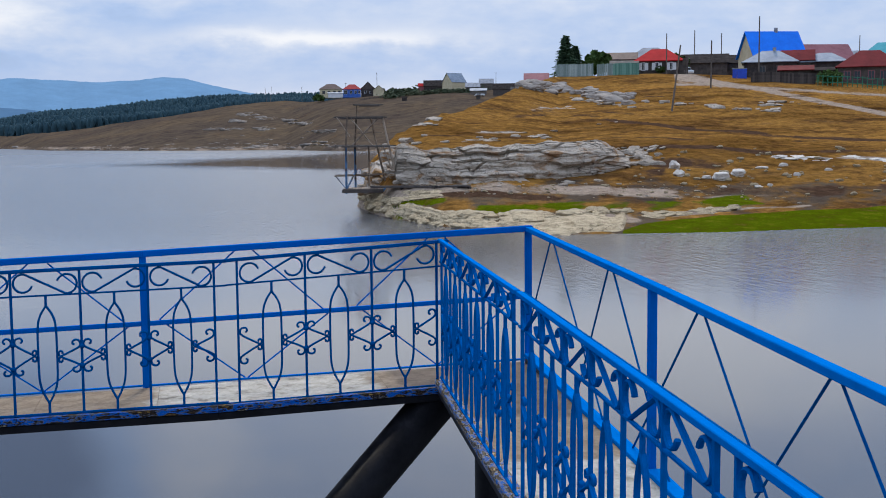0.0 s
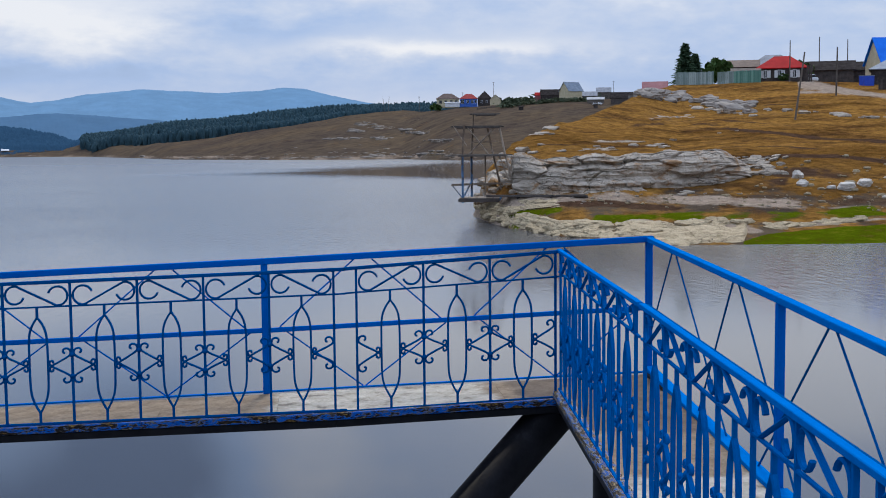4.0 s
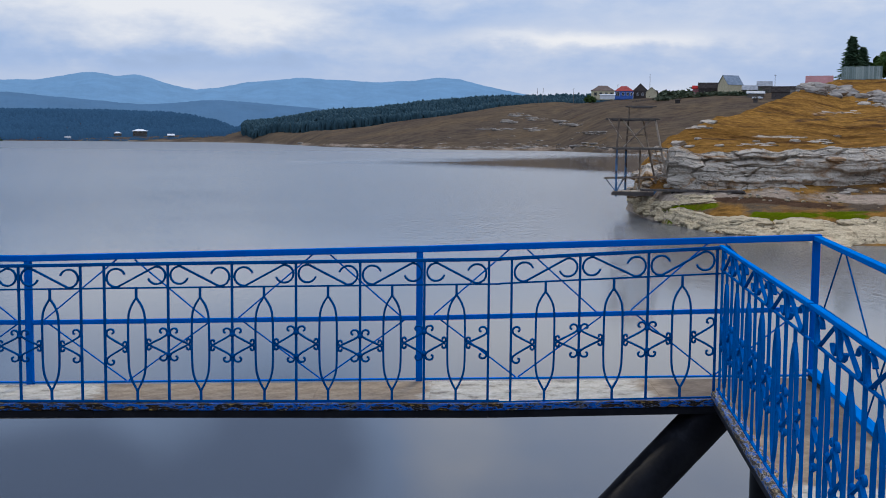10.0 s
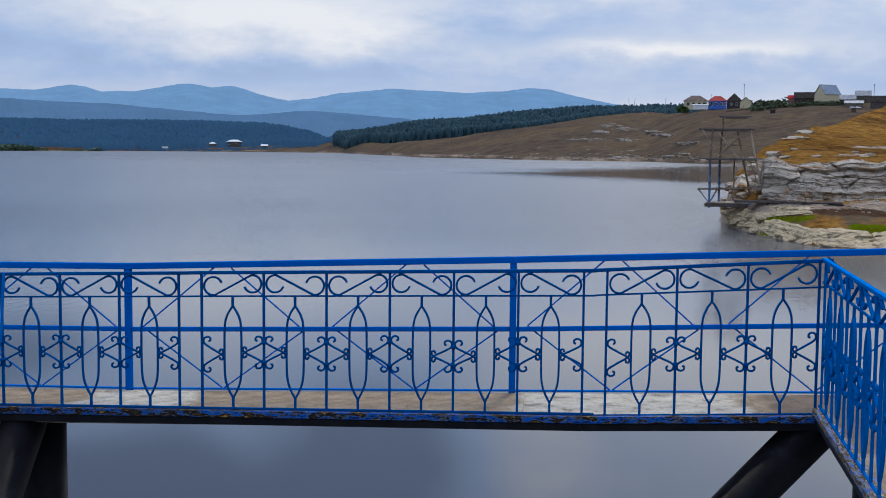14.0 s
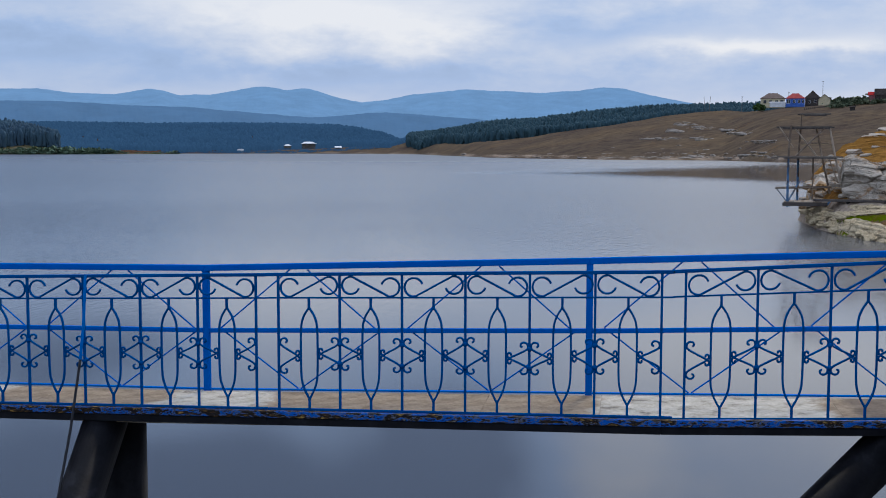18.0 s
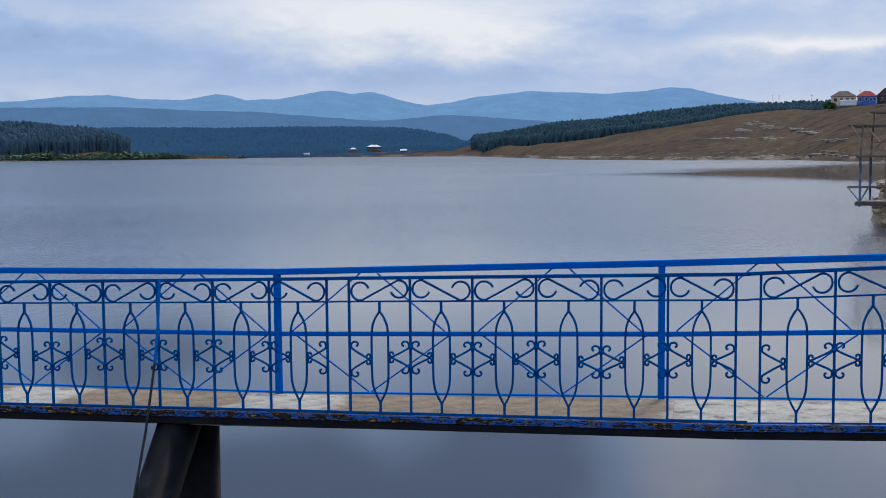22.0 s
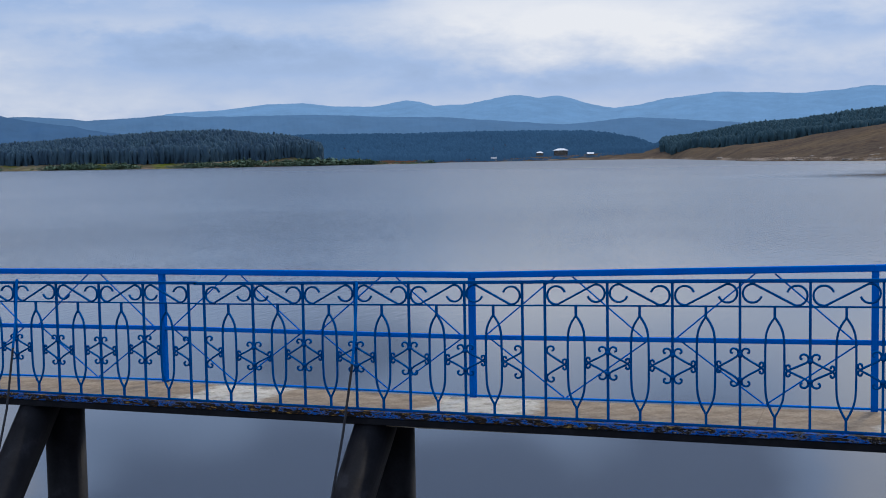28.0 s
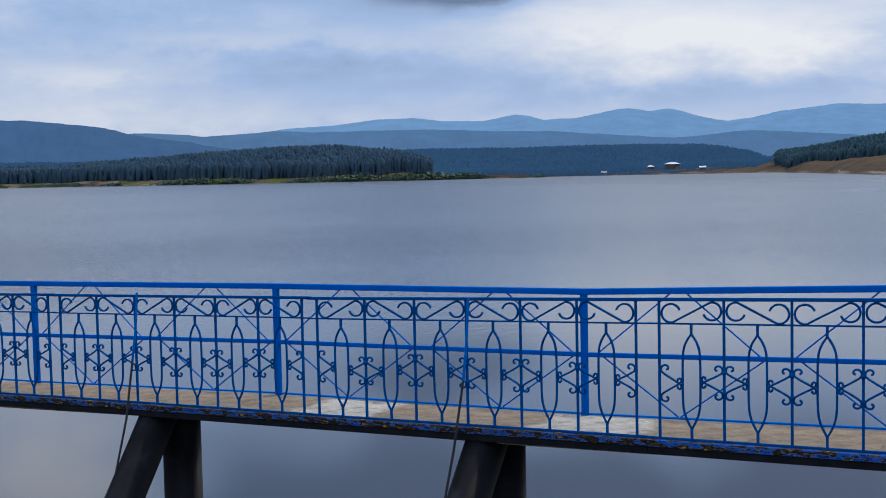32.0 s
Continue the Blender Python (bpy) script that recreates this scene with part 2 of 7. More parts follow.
def deck_material():
    """Worn concrete walkway: tan, with brown dirt and pale flaking stretches laid by the wear attribute and broken up by noise."""
    m = bpy.data.materials.new("worn_deck_concrete")
    m.use_nodes = True
    nt = m.node_tree
    b = nt.nodes["Principled BSDF"]
    b.inputs["Roughness"].default_value, b.inputs["Specular IOR Level"].default_value = 0.9, 0.3
    co = nt.nodes.new("ShaderNodeTexCoord")
    at = nt.nodes.new("ShaderNodeAttribute")
    at.attribute_name = "wear"
    sep = nt.nodes.new("ShaderNodeSeparateColor")
    nt.links.new(at.outputs["Color"], sep.inputs[0])

    def tex(scale, stretch=1.0, detail=7.0):
        mp = nt.nodes.new("ShaderNodeMapping")
        mp.inputs["Scale"].default_value = (1.0, stretch, 1.0)
        nt.links.new(co.outputs["Object"], mp.inputs[0])
        n = nt.nodes.new("ShaderNodeTexNoise")
        n.inputs["Scale"].default_value, n.inputs["Detail"].default_value, n.inputs["Roughness"].default_value = scale, detail, 0.68
        nt.links.new(mp.outputs[0], n.inputs[0])
        return n.outputs[0]

    def ramp_of(x, *stops):
        r = nt.nodes.new("ShaderNodeValToRGB")
        r.color_ramp.elements[0].position, r.color_ramp.elements[0].color = stops[0][0], (*stops[0][1], 1)
        r.color_ramp.elements[1].position, r.color_ramp.elements[1].color = stops[-1][0], (*stops[-1][1], 1)
        for q, c in stops[1:-1]:
            r.color_ramp.elements.new(q).color = (*c, 1)
        nt.links.new(x, r.inputs[0])
        return r.outputs[0]

    def blend(mask, noise, a, c):
        add = nt.nodes.new("ShaderNodeMath")
        nt.links.new(mask, add.inputs[0])
        nt.links.new(noise, add.inputs[1])
        mr = nt.nodes.new("ShaderNodeMapRange")
        mr.inputs[1].default_value, mr.inputs[2].default_value = 0.90, 1.10
        nt.links.new(add.outputs[0], mr.inputs[0])
        x = nt.nodes.new("ShaderNodeMixRGB")
        nt.links.new(mr.outputs[0], x.inputs[0])
        nt.links.new(a, x.inputs[1])
        nt.links.new(c, x.inputs[2])
        return x.outputs[0]

    grain, flakes = tex(34.0), tex(7.0, 0.75)
    tan = ramp_of(flakes, (0.34, (0.19, 0.130, 0.080)), (0.5, (0.29, 0.210, 0.135)), (0.66, (0.38, 0.290, 0.195)))
    brown = ramp_of(flakes, (0.34, (0.11, 0.075, 0.05)), (0.66, (0.21, 0.155, 0.11)))
    pale = ramp_of(flakes, (0.36, (0.22, 0.185, 0.145)), (0.44, (0.45, 0.395, 0.31)), (0.62, (0.62, 0.555, 0.455)))
    edge = tex(3.0, 0.6)
    col = blend(sep.outputs[0], edge, tan, pale)
    col = blend(sep.outputs[1], edge, col, brown)
    mul = nt.nodes.new("ShaderNodeMixRGB")
    mul.blend_type = "MULTIPLY"
    mul.inputs[0].default_value = 1.0
    nt.links.new(col, mul.inputs[1])
    nt.links.new(ramp_of(grain, (0.3, (0.74, 0.74, 0.74)), (0.7, (1.12, 1.12, 1.12))), mul.inputs[2])
    nt.links.new(mul.outputs[0], b.inputs["Base Color"])
    bp = nt.nodes.new("ShaderNodeBump")
    bp.inputs["Strength"].default_value, bp.inputs["Distance"].default_value = 0.6, 0.006
    nt.links.new(flakes, bp.inputs["Height"])
    nt.links.new(bp.outputs[0], b.inputs["Normal"])
    return m


DECK = deck_material()
ROPE = material("dark_wire_rope", (0.010, 0.010, 0.012), (0.03, 0.03, 0.035), 30, 0.6, 0.4, 200)


def water_material():
    """Murky lake water: calm in the bridge's lee, ruffled by light wind in patches farther out."""
    m = bpy.data.materials.new("lake_water")
    m.use_nodes = True
    nt = m.node_tree
    b = nt.nodes["Principled BSDF"]
    b.inputs["Base Color"].default_value = (0.050, 0.060, 0.077, 1)
    b.inputs["Roughness"].default_value, b.inputs["IOR"].default_value = 0.09, 1.45
    co = nt.nodes.new("ShaderNodeTexCoord")

    long_waves = nt.nodes.new("ShaderNodeMapping")
    long_waves.inputs["Scale"].default_value = (1.0, 0.24, 1.0)
    nt.links.new(co.outputs["Object"], long_waves.inputs[0])

    def tex(scale, detail, rough=0.6, drawn_out=False):
        n = nt.nodes.new("ShaderNodeTexNoise")
        n.inputs["Scale"].default_value, n.inputs["Detail"].default_value, n.inputs["Roughness"].default_value = scale, detail, rough
        nt.links.new(long_waves.outputs[0] if drawn_out else co.outputs["Object"], n.inputs[0])
        return n.outputs[0]

    def math_node(op, x, y):
        n = nt.nodes.new("ShaderNodeMath")
        n.operation = op
        for k, v in enumerate((x, y)):
            if isinstance(v, (int, float)):
                n.inputs[k].default_value = v
            else:
                nt.links.new(v, n.inputs[k])
        return n.outputs[0]

    def ranged(x, a, c, lo, hi):
        n = nt.nodes.new("ShaderNodeMapRange")
        n.inputs[1].default_value, n.inputs[2].default_value, n.inputs[3].default_value, n.inputs[4].default_value = a, c, lo, hi
        nt.links.new(x, n.inputs[0])
        return n.outputs[0]

    far = nt.nodes.new("ShaderNodeVectorMath")
    far.operation = "LENGTH"
    nt.links.new(co.outputs["Object"], far.inputs[0])
    lee = ranged(far.outputs["Value"], 34.0, 90.0, 0.006, 1.0)
    wind = ranged(tex(0.013, 4.0), 0.40, 0.62, 0.30, 1.0)
    # a tongue of sheltered water below the hill across the bay stays smooth
    sp = nt.nodes.new("ShaderNodeSeparateXYZ")
    nt.links.new(co.outputs["Object"], sp.inputs[0])
    side = math_node("MULTIPLY", math_node("ARCTAN2", math_node("MULTIPLY", sp.outputs[0], -1.0), sp.outputs[1]), 57.2958)
    half = math_node("MULTIPLY", math_node("SUBTRACT", 5.6, side), 0.60)
    depth = math_node("ADD", math_node("DIVIDE", 5000.0, far.outputs["Value"]), math_node("MULTIPLY", math_node("SUBTRACT", tex(0.03, 3.0), 0.5), 5.0))
    calm = math_node("SUBTRACT", half, math_node("ABSOLUTE", math_node("SUBTRACT", depth, 19.0), 0.0))
    open_water = ranged(calm, -2.4, 3.4, 1.0, 0.0)
    # the breeze strikes the middle of the lake, less its sides
    breeze = ranged(math_node("ABSOLUTE", math_node("SUBTRACT", side, 7.0), 0.0), 9.0, 24.0, 1.0, 0.80)
    ruffled = math_node("MULTIPLY", math_node("MULTIPLY", lee, open_water), breeze)
    waves = math_node("ADD", tex(4.0, 2.0, 0.6, True), math_node("MULTIPLY", tex(0.7, 2.0), 0.25))
    bp = nt.nodes.new("ShaderNodeBump")
    bp.inputs["Strength"].default_value, bp.inputs["Distance"].default_value = 0.80, 0.20
    nt.links.new(math_node("MULTIPLY", math_node("MULTIPLY", ruffled, wind), waves), bp.inputs["Height"])
    nt.links.new(bp.outputs[0], b.inputs["Normal"])
    # fine ripples too small to be seen singly spread the reflection
    smooth_patch = math_node("ADD", math_node("MULTIPLY", math_node("MULTIPLY", open_water, ranged(far.outputs["Value"], 14.0, 45.0, 0.0, 1.0)), 0.080), 0.040)
    nt.links.new(math_node("ADD", math_node("MULTIPLY", ruffled, ranged(far.outputs["Value"], 90.0, 700.0, 0.07, 0.19)), smooth_patch), b.inputs["Roughness"])
    return m


WATER = water_material()


def ground_material():
    """Dry grass, with green turf, grey gravel and bare brown earth laid by the cover attribute and broken up by noise."""
    m = bpy.data.materials.new("steppe_ground")
    m.use_nodes = True
    nt = m.node_tree
    b = nt.nodes["Principled BSDF"]
    b.inputs["Roughness"].default_value, b.inputs["Specular IOR Level"].default_value = 0.95, 0.0
    co = nt.nodes.new("ShaderNodeTexCoord")
    at = nt.nodes.new("ShaderNodeAttribute")
    at.attribute_name = "cover"
    sep = nt.nodes.new("ShaderNodeSeparateColor")
    nt.links.new(at.outputs["Color"], sep.inputs[0])

    def noise_tex(scale, detail=6.0, rough=0.6, squash=1.0):
        mp = nt.nodes.new("ShaderNodeMapping")
        mp.inputs["Scale"].default_value = (1.0, squash, 1.0)
        n = nt.nodes.new("ShaderNodeTexNoise")
        n.inputs["Scale"].default_value, n.inputs["Detail"].default_value, n.inputs["Roughness"].default_value = scale, detail, rough
        nt.links.new(co.outputs["Object"], mp.inputs[0])
        nt.links.new(mp.outputs[0], n.inputs[0])
        return n

    def ramp_of(n, *stops):
        r = nt.nodes.new("ShaderNodeValToRGB")
        r.color_ramp.elements[0].position, r.color_ramp.elements[0].color = stops[0][0], (*stops[0][1], 1)
        r.color_ramp.elements[1].position, r.color_ramp.elements[1].color = stops[-1][0], (*stops[-1][1], 1)
        for p, c in stops[1:-1]:
            r.color_ramp.elements.new(p).color = (*c, 1)
        nt.links.new(n.outputs[0], r.inputs[0])
        return r.outputs[0]

    def blend(mask, noise_node, a, c, soft=0.12):
        add = nt.nodes.new("ShaderNodeMath")
        add.operation = "ADD"
        nt.links.new(mask, add.inputs[0])
        nt.links.new(noise_node.outputs[0], add.inputs[1])
        mr = nt.nodes.new("ShaderNodeMapRange")
        mr.inputs[1].default_value, mr.inputs[2].default_value = 1.0 - soft, 1.0 + soft
        nt.links.new(add.outputs[0], mr.inputs[0])
        x = nt.nodes.new("ShaderNodeMixRGB")
        nt.links.new(mr.outputs[0], x.inputs[0])
        nt.links.new(a, x.inputs[1])
        nt.links.new(c, x.inputs[2])
        return x.outputs[0]

    patch = noise_tex(0.13, 9.0, 0.74, 1.6)
    blades = noise_tex(1.3, 6.0, 0.7)
    dry = ramp_of(patch, (0.34, (0.075, 0.042, 0.022)), (0.43, (0.165, 0.088, 0.030)), (0.53, (0.30, 0.162, 0.042)), (0.62, (0.225, 0.126, 0.045)), (0.72, (0.13, 0.082, 0.046)))
    dry2 = ramp_of(blades, (0.32, (0.42, 0.42, 0.42)), (0.68, (1.28, 1.28, 1.28)))
    mulx = nt.nodes.new("ShaderNodeMixRGB")
    mulx.blend_type = "MULTIPLY"
    mulx.inputs[0].default_value = 1.0
    broad = ramp_of(noise_tex(0.040, 5.0, 0.65, 2.2), (0.36, (0.74, 0.66, 0.60)), (0.50, (1.12, 1.03, 0.95)), (0.64, (1.36, 1.24, 1.06)))
    dry_b = nt.nodes.new("ShaderNodeMixRGB")
    dry_b.blend_type = "MULTIPLY"
    dry_b.inputs[0].default_value = 1.0
    nt.links.new(dry, dry_b.inputs[1])
    nt.links.new(broad, dry_b.inputs[2])
    dry = dry_b.outputs[0]
    nt.links.new(dry, mulx.inputs[1])
    nt.links.new(dry2, mulx.inputs[2])
    sward = noise_tex(0.6, 8.0, 0.74, 1.0)
    green = ramp_of(sward, (0.32, (0.150, 0.110, 0.022)), (0.42, (0.080, 0.088, 0.004)), (0.54, (0.085, 0.118, 0.003)), (0.68, (0.170, 0.150, 0.012)))
    gravel = ramp_of(blades, (0.3, (0.22, 0.162, 0.118)), (0.7, (0.50, 0.385, 0.29)))
    earth = ramp_of(blades, (0.3, (0.050, 0.027, 0.016)), (0.7, (0.118, 0.068, 0.042)))
    edge = noise_tex(0.8, 8.0, 0.74, 0.7)
    heath = ramp_of(patch, (0.34, (0.060, 0.045, 0.036)), (0.5, (0.102, 0.077, 0.057)), (0.68, (0.150, 0.114, 0.074)))
    wide = ramp_of(noise_tex(0.014, 6.0, 0.66, 1.5), (0.36, (0.80, 0.78, 0.82)), (0.48, (1.0, 0.97, 0.95)), (0.62, (1.22, 1.14, 1.00)))
    heath_b = nt.nodes.new("ShaderNodeMixRGB")
    heath_b.blend_type = "MULTIPLY"
    heath_b.inputs[0].default_value = 1.0
    nt.links.new(heath, heath_b.inputs[1])
    nt.links.new(wide, heath_b.inputs[2])
    col = blend(at.outputs["Alpha"], edge, mulx.outputs[0], heath_b.outputs[0])
    col = blend(sep.outputs[1], edge, col, gravel)
    col = blend(sep.outputs[2], edge, col, earth)
    col = blend(sep.outputs[0], edge, col, green)
    nt.links.new(col, b.inputs["Base Color"])
    bp = nt.nodes.new("ShaderNodeBump")
    bp.inputs["Strength"].default_value, bp.inputs["Distance"].default_value = 0.9, 0.45
    nt.links.new(blades.outputs[0], bp.inputs["Height"])
    nt.links.new(bp.outputs[0], b.inputs["Normal"])
    return m


GROUND = ground_material()


def rock_material(name, dark, light, stain, stain_at=0.60, scale=1.0):
    """Weathered limestone: mottled beds, rusty stains, and dark fissures that run through some of it."""
    m = bpy.data.materials.new(name)
    m.use_nodes = True
    nt = m.node_tree
    b = nt.nodes["Principled BSDF"]
    b.inputs["Roughness"].default_value, b.inputs["Specular IOR Level"].default_value = 0.92, 0.15
    co = nt.nodes.new("ShaderNodeTexCoord")
    mp = nt.nodes.new("ShaderNodeMapping")
    mp.inputs["Scale"].default_value = (scale, scale, scale * 2.3)
    nt.links.new(co.outputs["Object"], mp.inputs[0])

    def tex(k, detail, rough, distort=0.0):
        n = nt.nodes.new("ShaderNodeTexNoise")
        n.inputs["Scale"].default_value, n.inputs["Detail"].default_value, n.inputs["Roughness"].default_value, n.inputs["Distortion"].default_value = k, detail, rough, distort
        nt.links.new(mp.outputs[0], n.inputs[0])
        return n

    def ramp_of(x, *stops):
        r = nt.nodes.new("ShaderNodeValToRGB")
        r.color_ramp.elements[0].position, r.color_ramp.elements[0].color = stops[0][0], (*stops[0][1], 1)
        r.color_ramp.elements[1].position, r.color_ramp.elements[1].color = stops[-1][0], (*stops[-1][1], 1)
        for q, c in stops[1:-1]:
            r.color_ramp.elements.new(q).color = (*c, 1)
        nt.links.new(x, r.inputs[0])
        return r.outputs[0]

    def mixed(f, x, colour):
        k = nt.nodes.new("ShaderNodeMixRGB")
        nt.links.new(f, k.inputs[0])
        nt.links.new(x, k.inputs[1])
        k.inputs[2].default_value = (*colour, 1)
        return k.outputs[0]

    def ranged(x, lo, hi, a, c):
        n = nt.nodes.new("ShaderNodeMapRange")
        n.inputs[1].default_value, n.inputs[2].default_value, n.inputs[3].default_value, n.inputs[4].default_value = lo, hi, a, c
        nt.links.new(x, n.inputs[0])
        return n.outputs[0]

    grain = tex(1.3, 10.0, 0.72, 0.5)
    big = tex(0.28, 4.0, 0.6)
    mid = tuple((d + 2 * l) / 3 for d, l in zip(dark, light))
    col = ramp_of(grain.outputs[0], (0.30, dark), (0.50, mid), (0.68, light))
    col = mixed(ranged(tex(0.45, 6.0, 0.7, 0.8).outputs[0], stain_at, stain_at + 0.10, 0.0, 0.85), col, stain)
    warp = nt.nodes.new("ShaderNodeMixRGB")
    warp.blend_type = "ADD"
    warp.inputs[0].default_value = 0.9
    nt.links.new(mp.outputs[0], warp.inputs[1])
    nt.links.new(tex(0.9, 4.0, 0.6).outputs["Color"], warp.inputs[2])
    vo = nt.nodes.new("ShaderNodeTexVoronoi")
    vo.feature = "DISTANCE_TO_EDGE"
    vo.inputs["Scale"].default_value = 0.75
    nt.links.new(warp.outputs[0], vo.inputs[0])
    gap = ranged(vo.outputs["Distance"], 0.0, 0.022, 1.0, 0.0)
    some = ranged(big.outputs[0], 0.46, 0.62, 0.0, 0.9)
    fiss = nt.nodes.new("ShaderNodeMath")
    fiss.operation = "MULTIPLY"
    nt.links.new(gap, fiss.inputs[0])
    nt.links.new(some, fiss.inputs[1])
    col = mixed(fiss.outputs[0], col, (0.035, 0.028, 0.022))
    nt.links.new(col, b.inputs["Base Color"])
    high = nt.nodes.new("ShaderNodeMath")
    high.operation = "SUBTRACT"
    nt.links.new(grain.outputs[0], high.inputs[0])
    nt.links.new(fiss.outputs[0], high.inputs[1])
    bp = nt.nodes.new("ShaderNodeBump")
    bp.inputs["Strength"].default_value, bp.inputs["Distance"].default_value = 0.9, 0.25
    nt.links.new(high.outputs[0], bp.inputs["Height"])
    nt.links.new(bp.outputs[0], b.inputs["Normal"])
    return m


ROCK = rock_material("grey_limestone", (0.29, 0.225, 0.165), (0.62, 0.525, 0.42), (0.34, 0.18, 0.075), 0.54)
ROCK_RUST = rock_material("rusty_overgrown_limestone", (0.23, 0.18, 0.13), (0.60, 0.52, 0.43), (0.36, 0.165, 0.028), 0.46)
ROCK_PALE = rock_material("pale_limestone", (0.27, 0.19, 0.105), (0.68, 0.54, 0.345), (0.24, 0.175, 0.055), 0.62, 1.3)
ROCK_WHITE = rock_material("bleached_limestone", (0.50, 0.43, 0.35), (0.84, 0.76, 0.66), (0.40, 0.30, 0.20), 0.66, 0.8)
ROCK_DULL = rock_material("dull_hillside_limestone", (0.19, 0.155, 0.125), (0.44, 0.38, 0.32), (0.15, 0.10, 0.06), 0.55, 0.4)
SPIT_BUSH = material("pale_willow_leaves", (0.092, 0.146, 0.098), (0.155, 0.215, 0.130), 0.1, 0.9, 0.0, 0.9, spec=0.1)
# the haze of the distance is put into these three leaf colours
BUSH_FAR = material("hazy_shrub_leaves", (0.075, 0.098, 0.062), (0.130, 0.155, 0.088), 0.1, 0.9, 0.0, 0.9, spec=0.1)
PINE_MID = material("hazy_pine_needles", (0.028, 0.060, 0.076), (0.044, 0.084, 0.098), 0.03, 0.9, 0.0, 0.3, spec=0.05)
PINE = material("dark_pine_needles_in_haze", (0.036, 0.066, 0.098), (0.050, 0.090, 0.116), 0.03, 0.9, 0.0, 0.3, spec=0.05)
BUSH = material("willow_leaves", (0.030, 0.058, 0.018), (0.082, 0.125, 0.036), 0.1, 0.9, 0.0, 1.2, spec=0.1)
SPRUCE = material("spruce_needles", (0.030, 0.060, 0.034), (0.085, 0.135, 0.068), 0.8, 0.9, 0.0, 5.0, spec=0.1)
LEAF = material("broad_leaves", (0.034, 0.070, 0.018), (0.095, 0.155, 0.04), 1.0, 0.8, 0.0, 6.0, spec=0.2)
BARK = material("brown_bark", (0.04, 0.03, 0.02), (0.10, 0.075, 0.05), 4, 0.9, 0.5, 30)
OLD_WOOD = material("weathered_grey_wood", (0.06, 0.05, 0.042), (0.17, 0.145, 0.12), 1.2, 0.9, 0.3, 9, island=0.3)
DARK_WOOD = material("dark_log_wood", (0.036, 0.028, 0.025), (0.105, 0.085, 0.074), 1.2, 0.9, 0.3, 9, island=0.3)
TOWER_WOOD = material("bleached_tower_boards", (0.15, 0.105, 0.075), (0.40, 0.31, 0.23), 1.6, 0.9, 0.3, 12, island=0.4)
DARK_ROOF = material("dark_board_roof", (0.020, 0.016, 0.014), (0.065, 0.052, 0.046), 0.9, 0.95, 0.4, 7, spec=0.05)
CREAM = material("cream_wall_paint", (0.50, 0.42, 0.26), (0.64, 0.55, 0.36), 0.8, 0.85, 0.1, 9)
WHITE = material("white_paint", (0.62, 0.62, 0.62), (0.80, 0.80, 0.80), 0.8, 0.7, 0.05, 9)
ROOF_RED = material("red_metal_roof", (0.34, 0.008, 0.012), (0.50, 0.013, 0.018), 0.5, 0.7, 0.1, 6, spec=0.04)
ROOF_DARKRED = material("dark_red_roof", (0.12, 0.012, 0.015), (0.20, 0.022, 0.024), 0.5, 0.7, 0.1, 6, spec=0.05)
ROOF_BROWN = material("brown_metal_roof", (0.085, 0.052, 0.045), (0.15, 0.10, 0.085), 0.5, 0.6, 0.1, 6, spec=0.12)
ROOF_PINK = material("faded_red_roof", (0.25, 0.092, 0.10), (0.36, 0.145, 0.155), 0.5, 0.7, 0.1, 6, spec=0.12)
ROOF_BLUE = material("bright_blue_metal_roof", (0.004, 0.14, 0.66), (0.006, 0.20, 0.82), 0.4, 0.6, 0.05, 6, spec=0.12)
ROOF_TEAL = material("teal_metal_roof", (0.03, 0.28, 0.32), (0.06, 0.38, 0.42), 0.4, 0.5, 0.05, 6, spec=0.12)
ROOF_GREY = material("grey_slate_sheet_roof", (0.22, 0.22, 0.23), (0.40, 0.40, 0.41), 0.6, 0.7, 0.1, 6, spec=0.12)
ROOF_SILVER = material("pale_blue_grey_roof", (0.17, 0.205, 0.25), (0.28, 0.325, 0.38), 0.5, 0.55, 0.1, 6, spec=0.12)
FENCE_GREEN = material("faded_green_fence_paint", (0.20, 0.27, 0.25), (0.38, 0.45, 0.42), 0.7, 0.8, 0.1, 9, island=0.5)
FENCE_TEAL = material("green_fence_paint", (0.09, 0.22, 0.17), (0.18, 0.36, 0.28), 0.7, 0.8, 0.1, 9, island=0.5)
FENCE_BRIGHT = material("bright_green_fence_paint", (0.01, 0.14, 0.08), (0.03, 0.24, 0.14), 0.7, 0.7, 0.1, 9)
# far house: haze of the distance is put into its wall and roof colours
WALL_BLUE = material("blue_wall_paint_in_haze", (0.03, 0.10, 0.38), (0.055, 0.16, 0.52), 0.7, 0.8, 0.05, 9)
ROOF_HAZY = material("red_metal_roof_in_haze", (0.33, 0.050, 0.045), (0.46, 0.085, 0.075), 0.5, 0.8, 0.1, 6, spec=0.04)
BLUE_GATE = material("bright_blue_gate_paint", (0.01, 0.05, 0.42), (0.02, 0.09, 0.62), 0.7, 0.6, 0.05, 9)
RUSTY_BLUE = material("rusty_blue_steel", (0.045, 0.11, 0.20), (0.09, 0.20, 0.36), 1.2, 0.8, 0.2, 9, extra=(0.07, 0.045, 0.03), extra_scale=0.9, extra_at=0.5)


def glass_material():
    m = bpy.data.materials.new("window_glass")
    m.use_nodes = True
    b = m.node_tree.nodes["Principled BSDF"]
    b.inputs["Base Color"].default_value, b.inputs["Roughness"].default_value = (0.02, 0.025, 0.03, 1), 0.08
    return m


GLASS = glass_material()


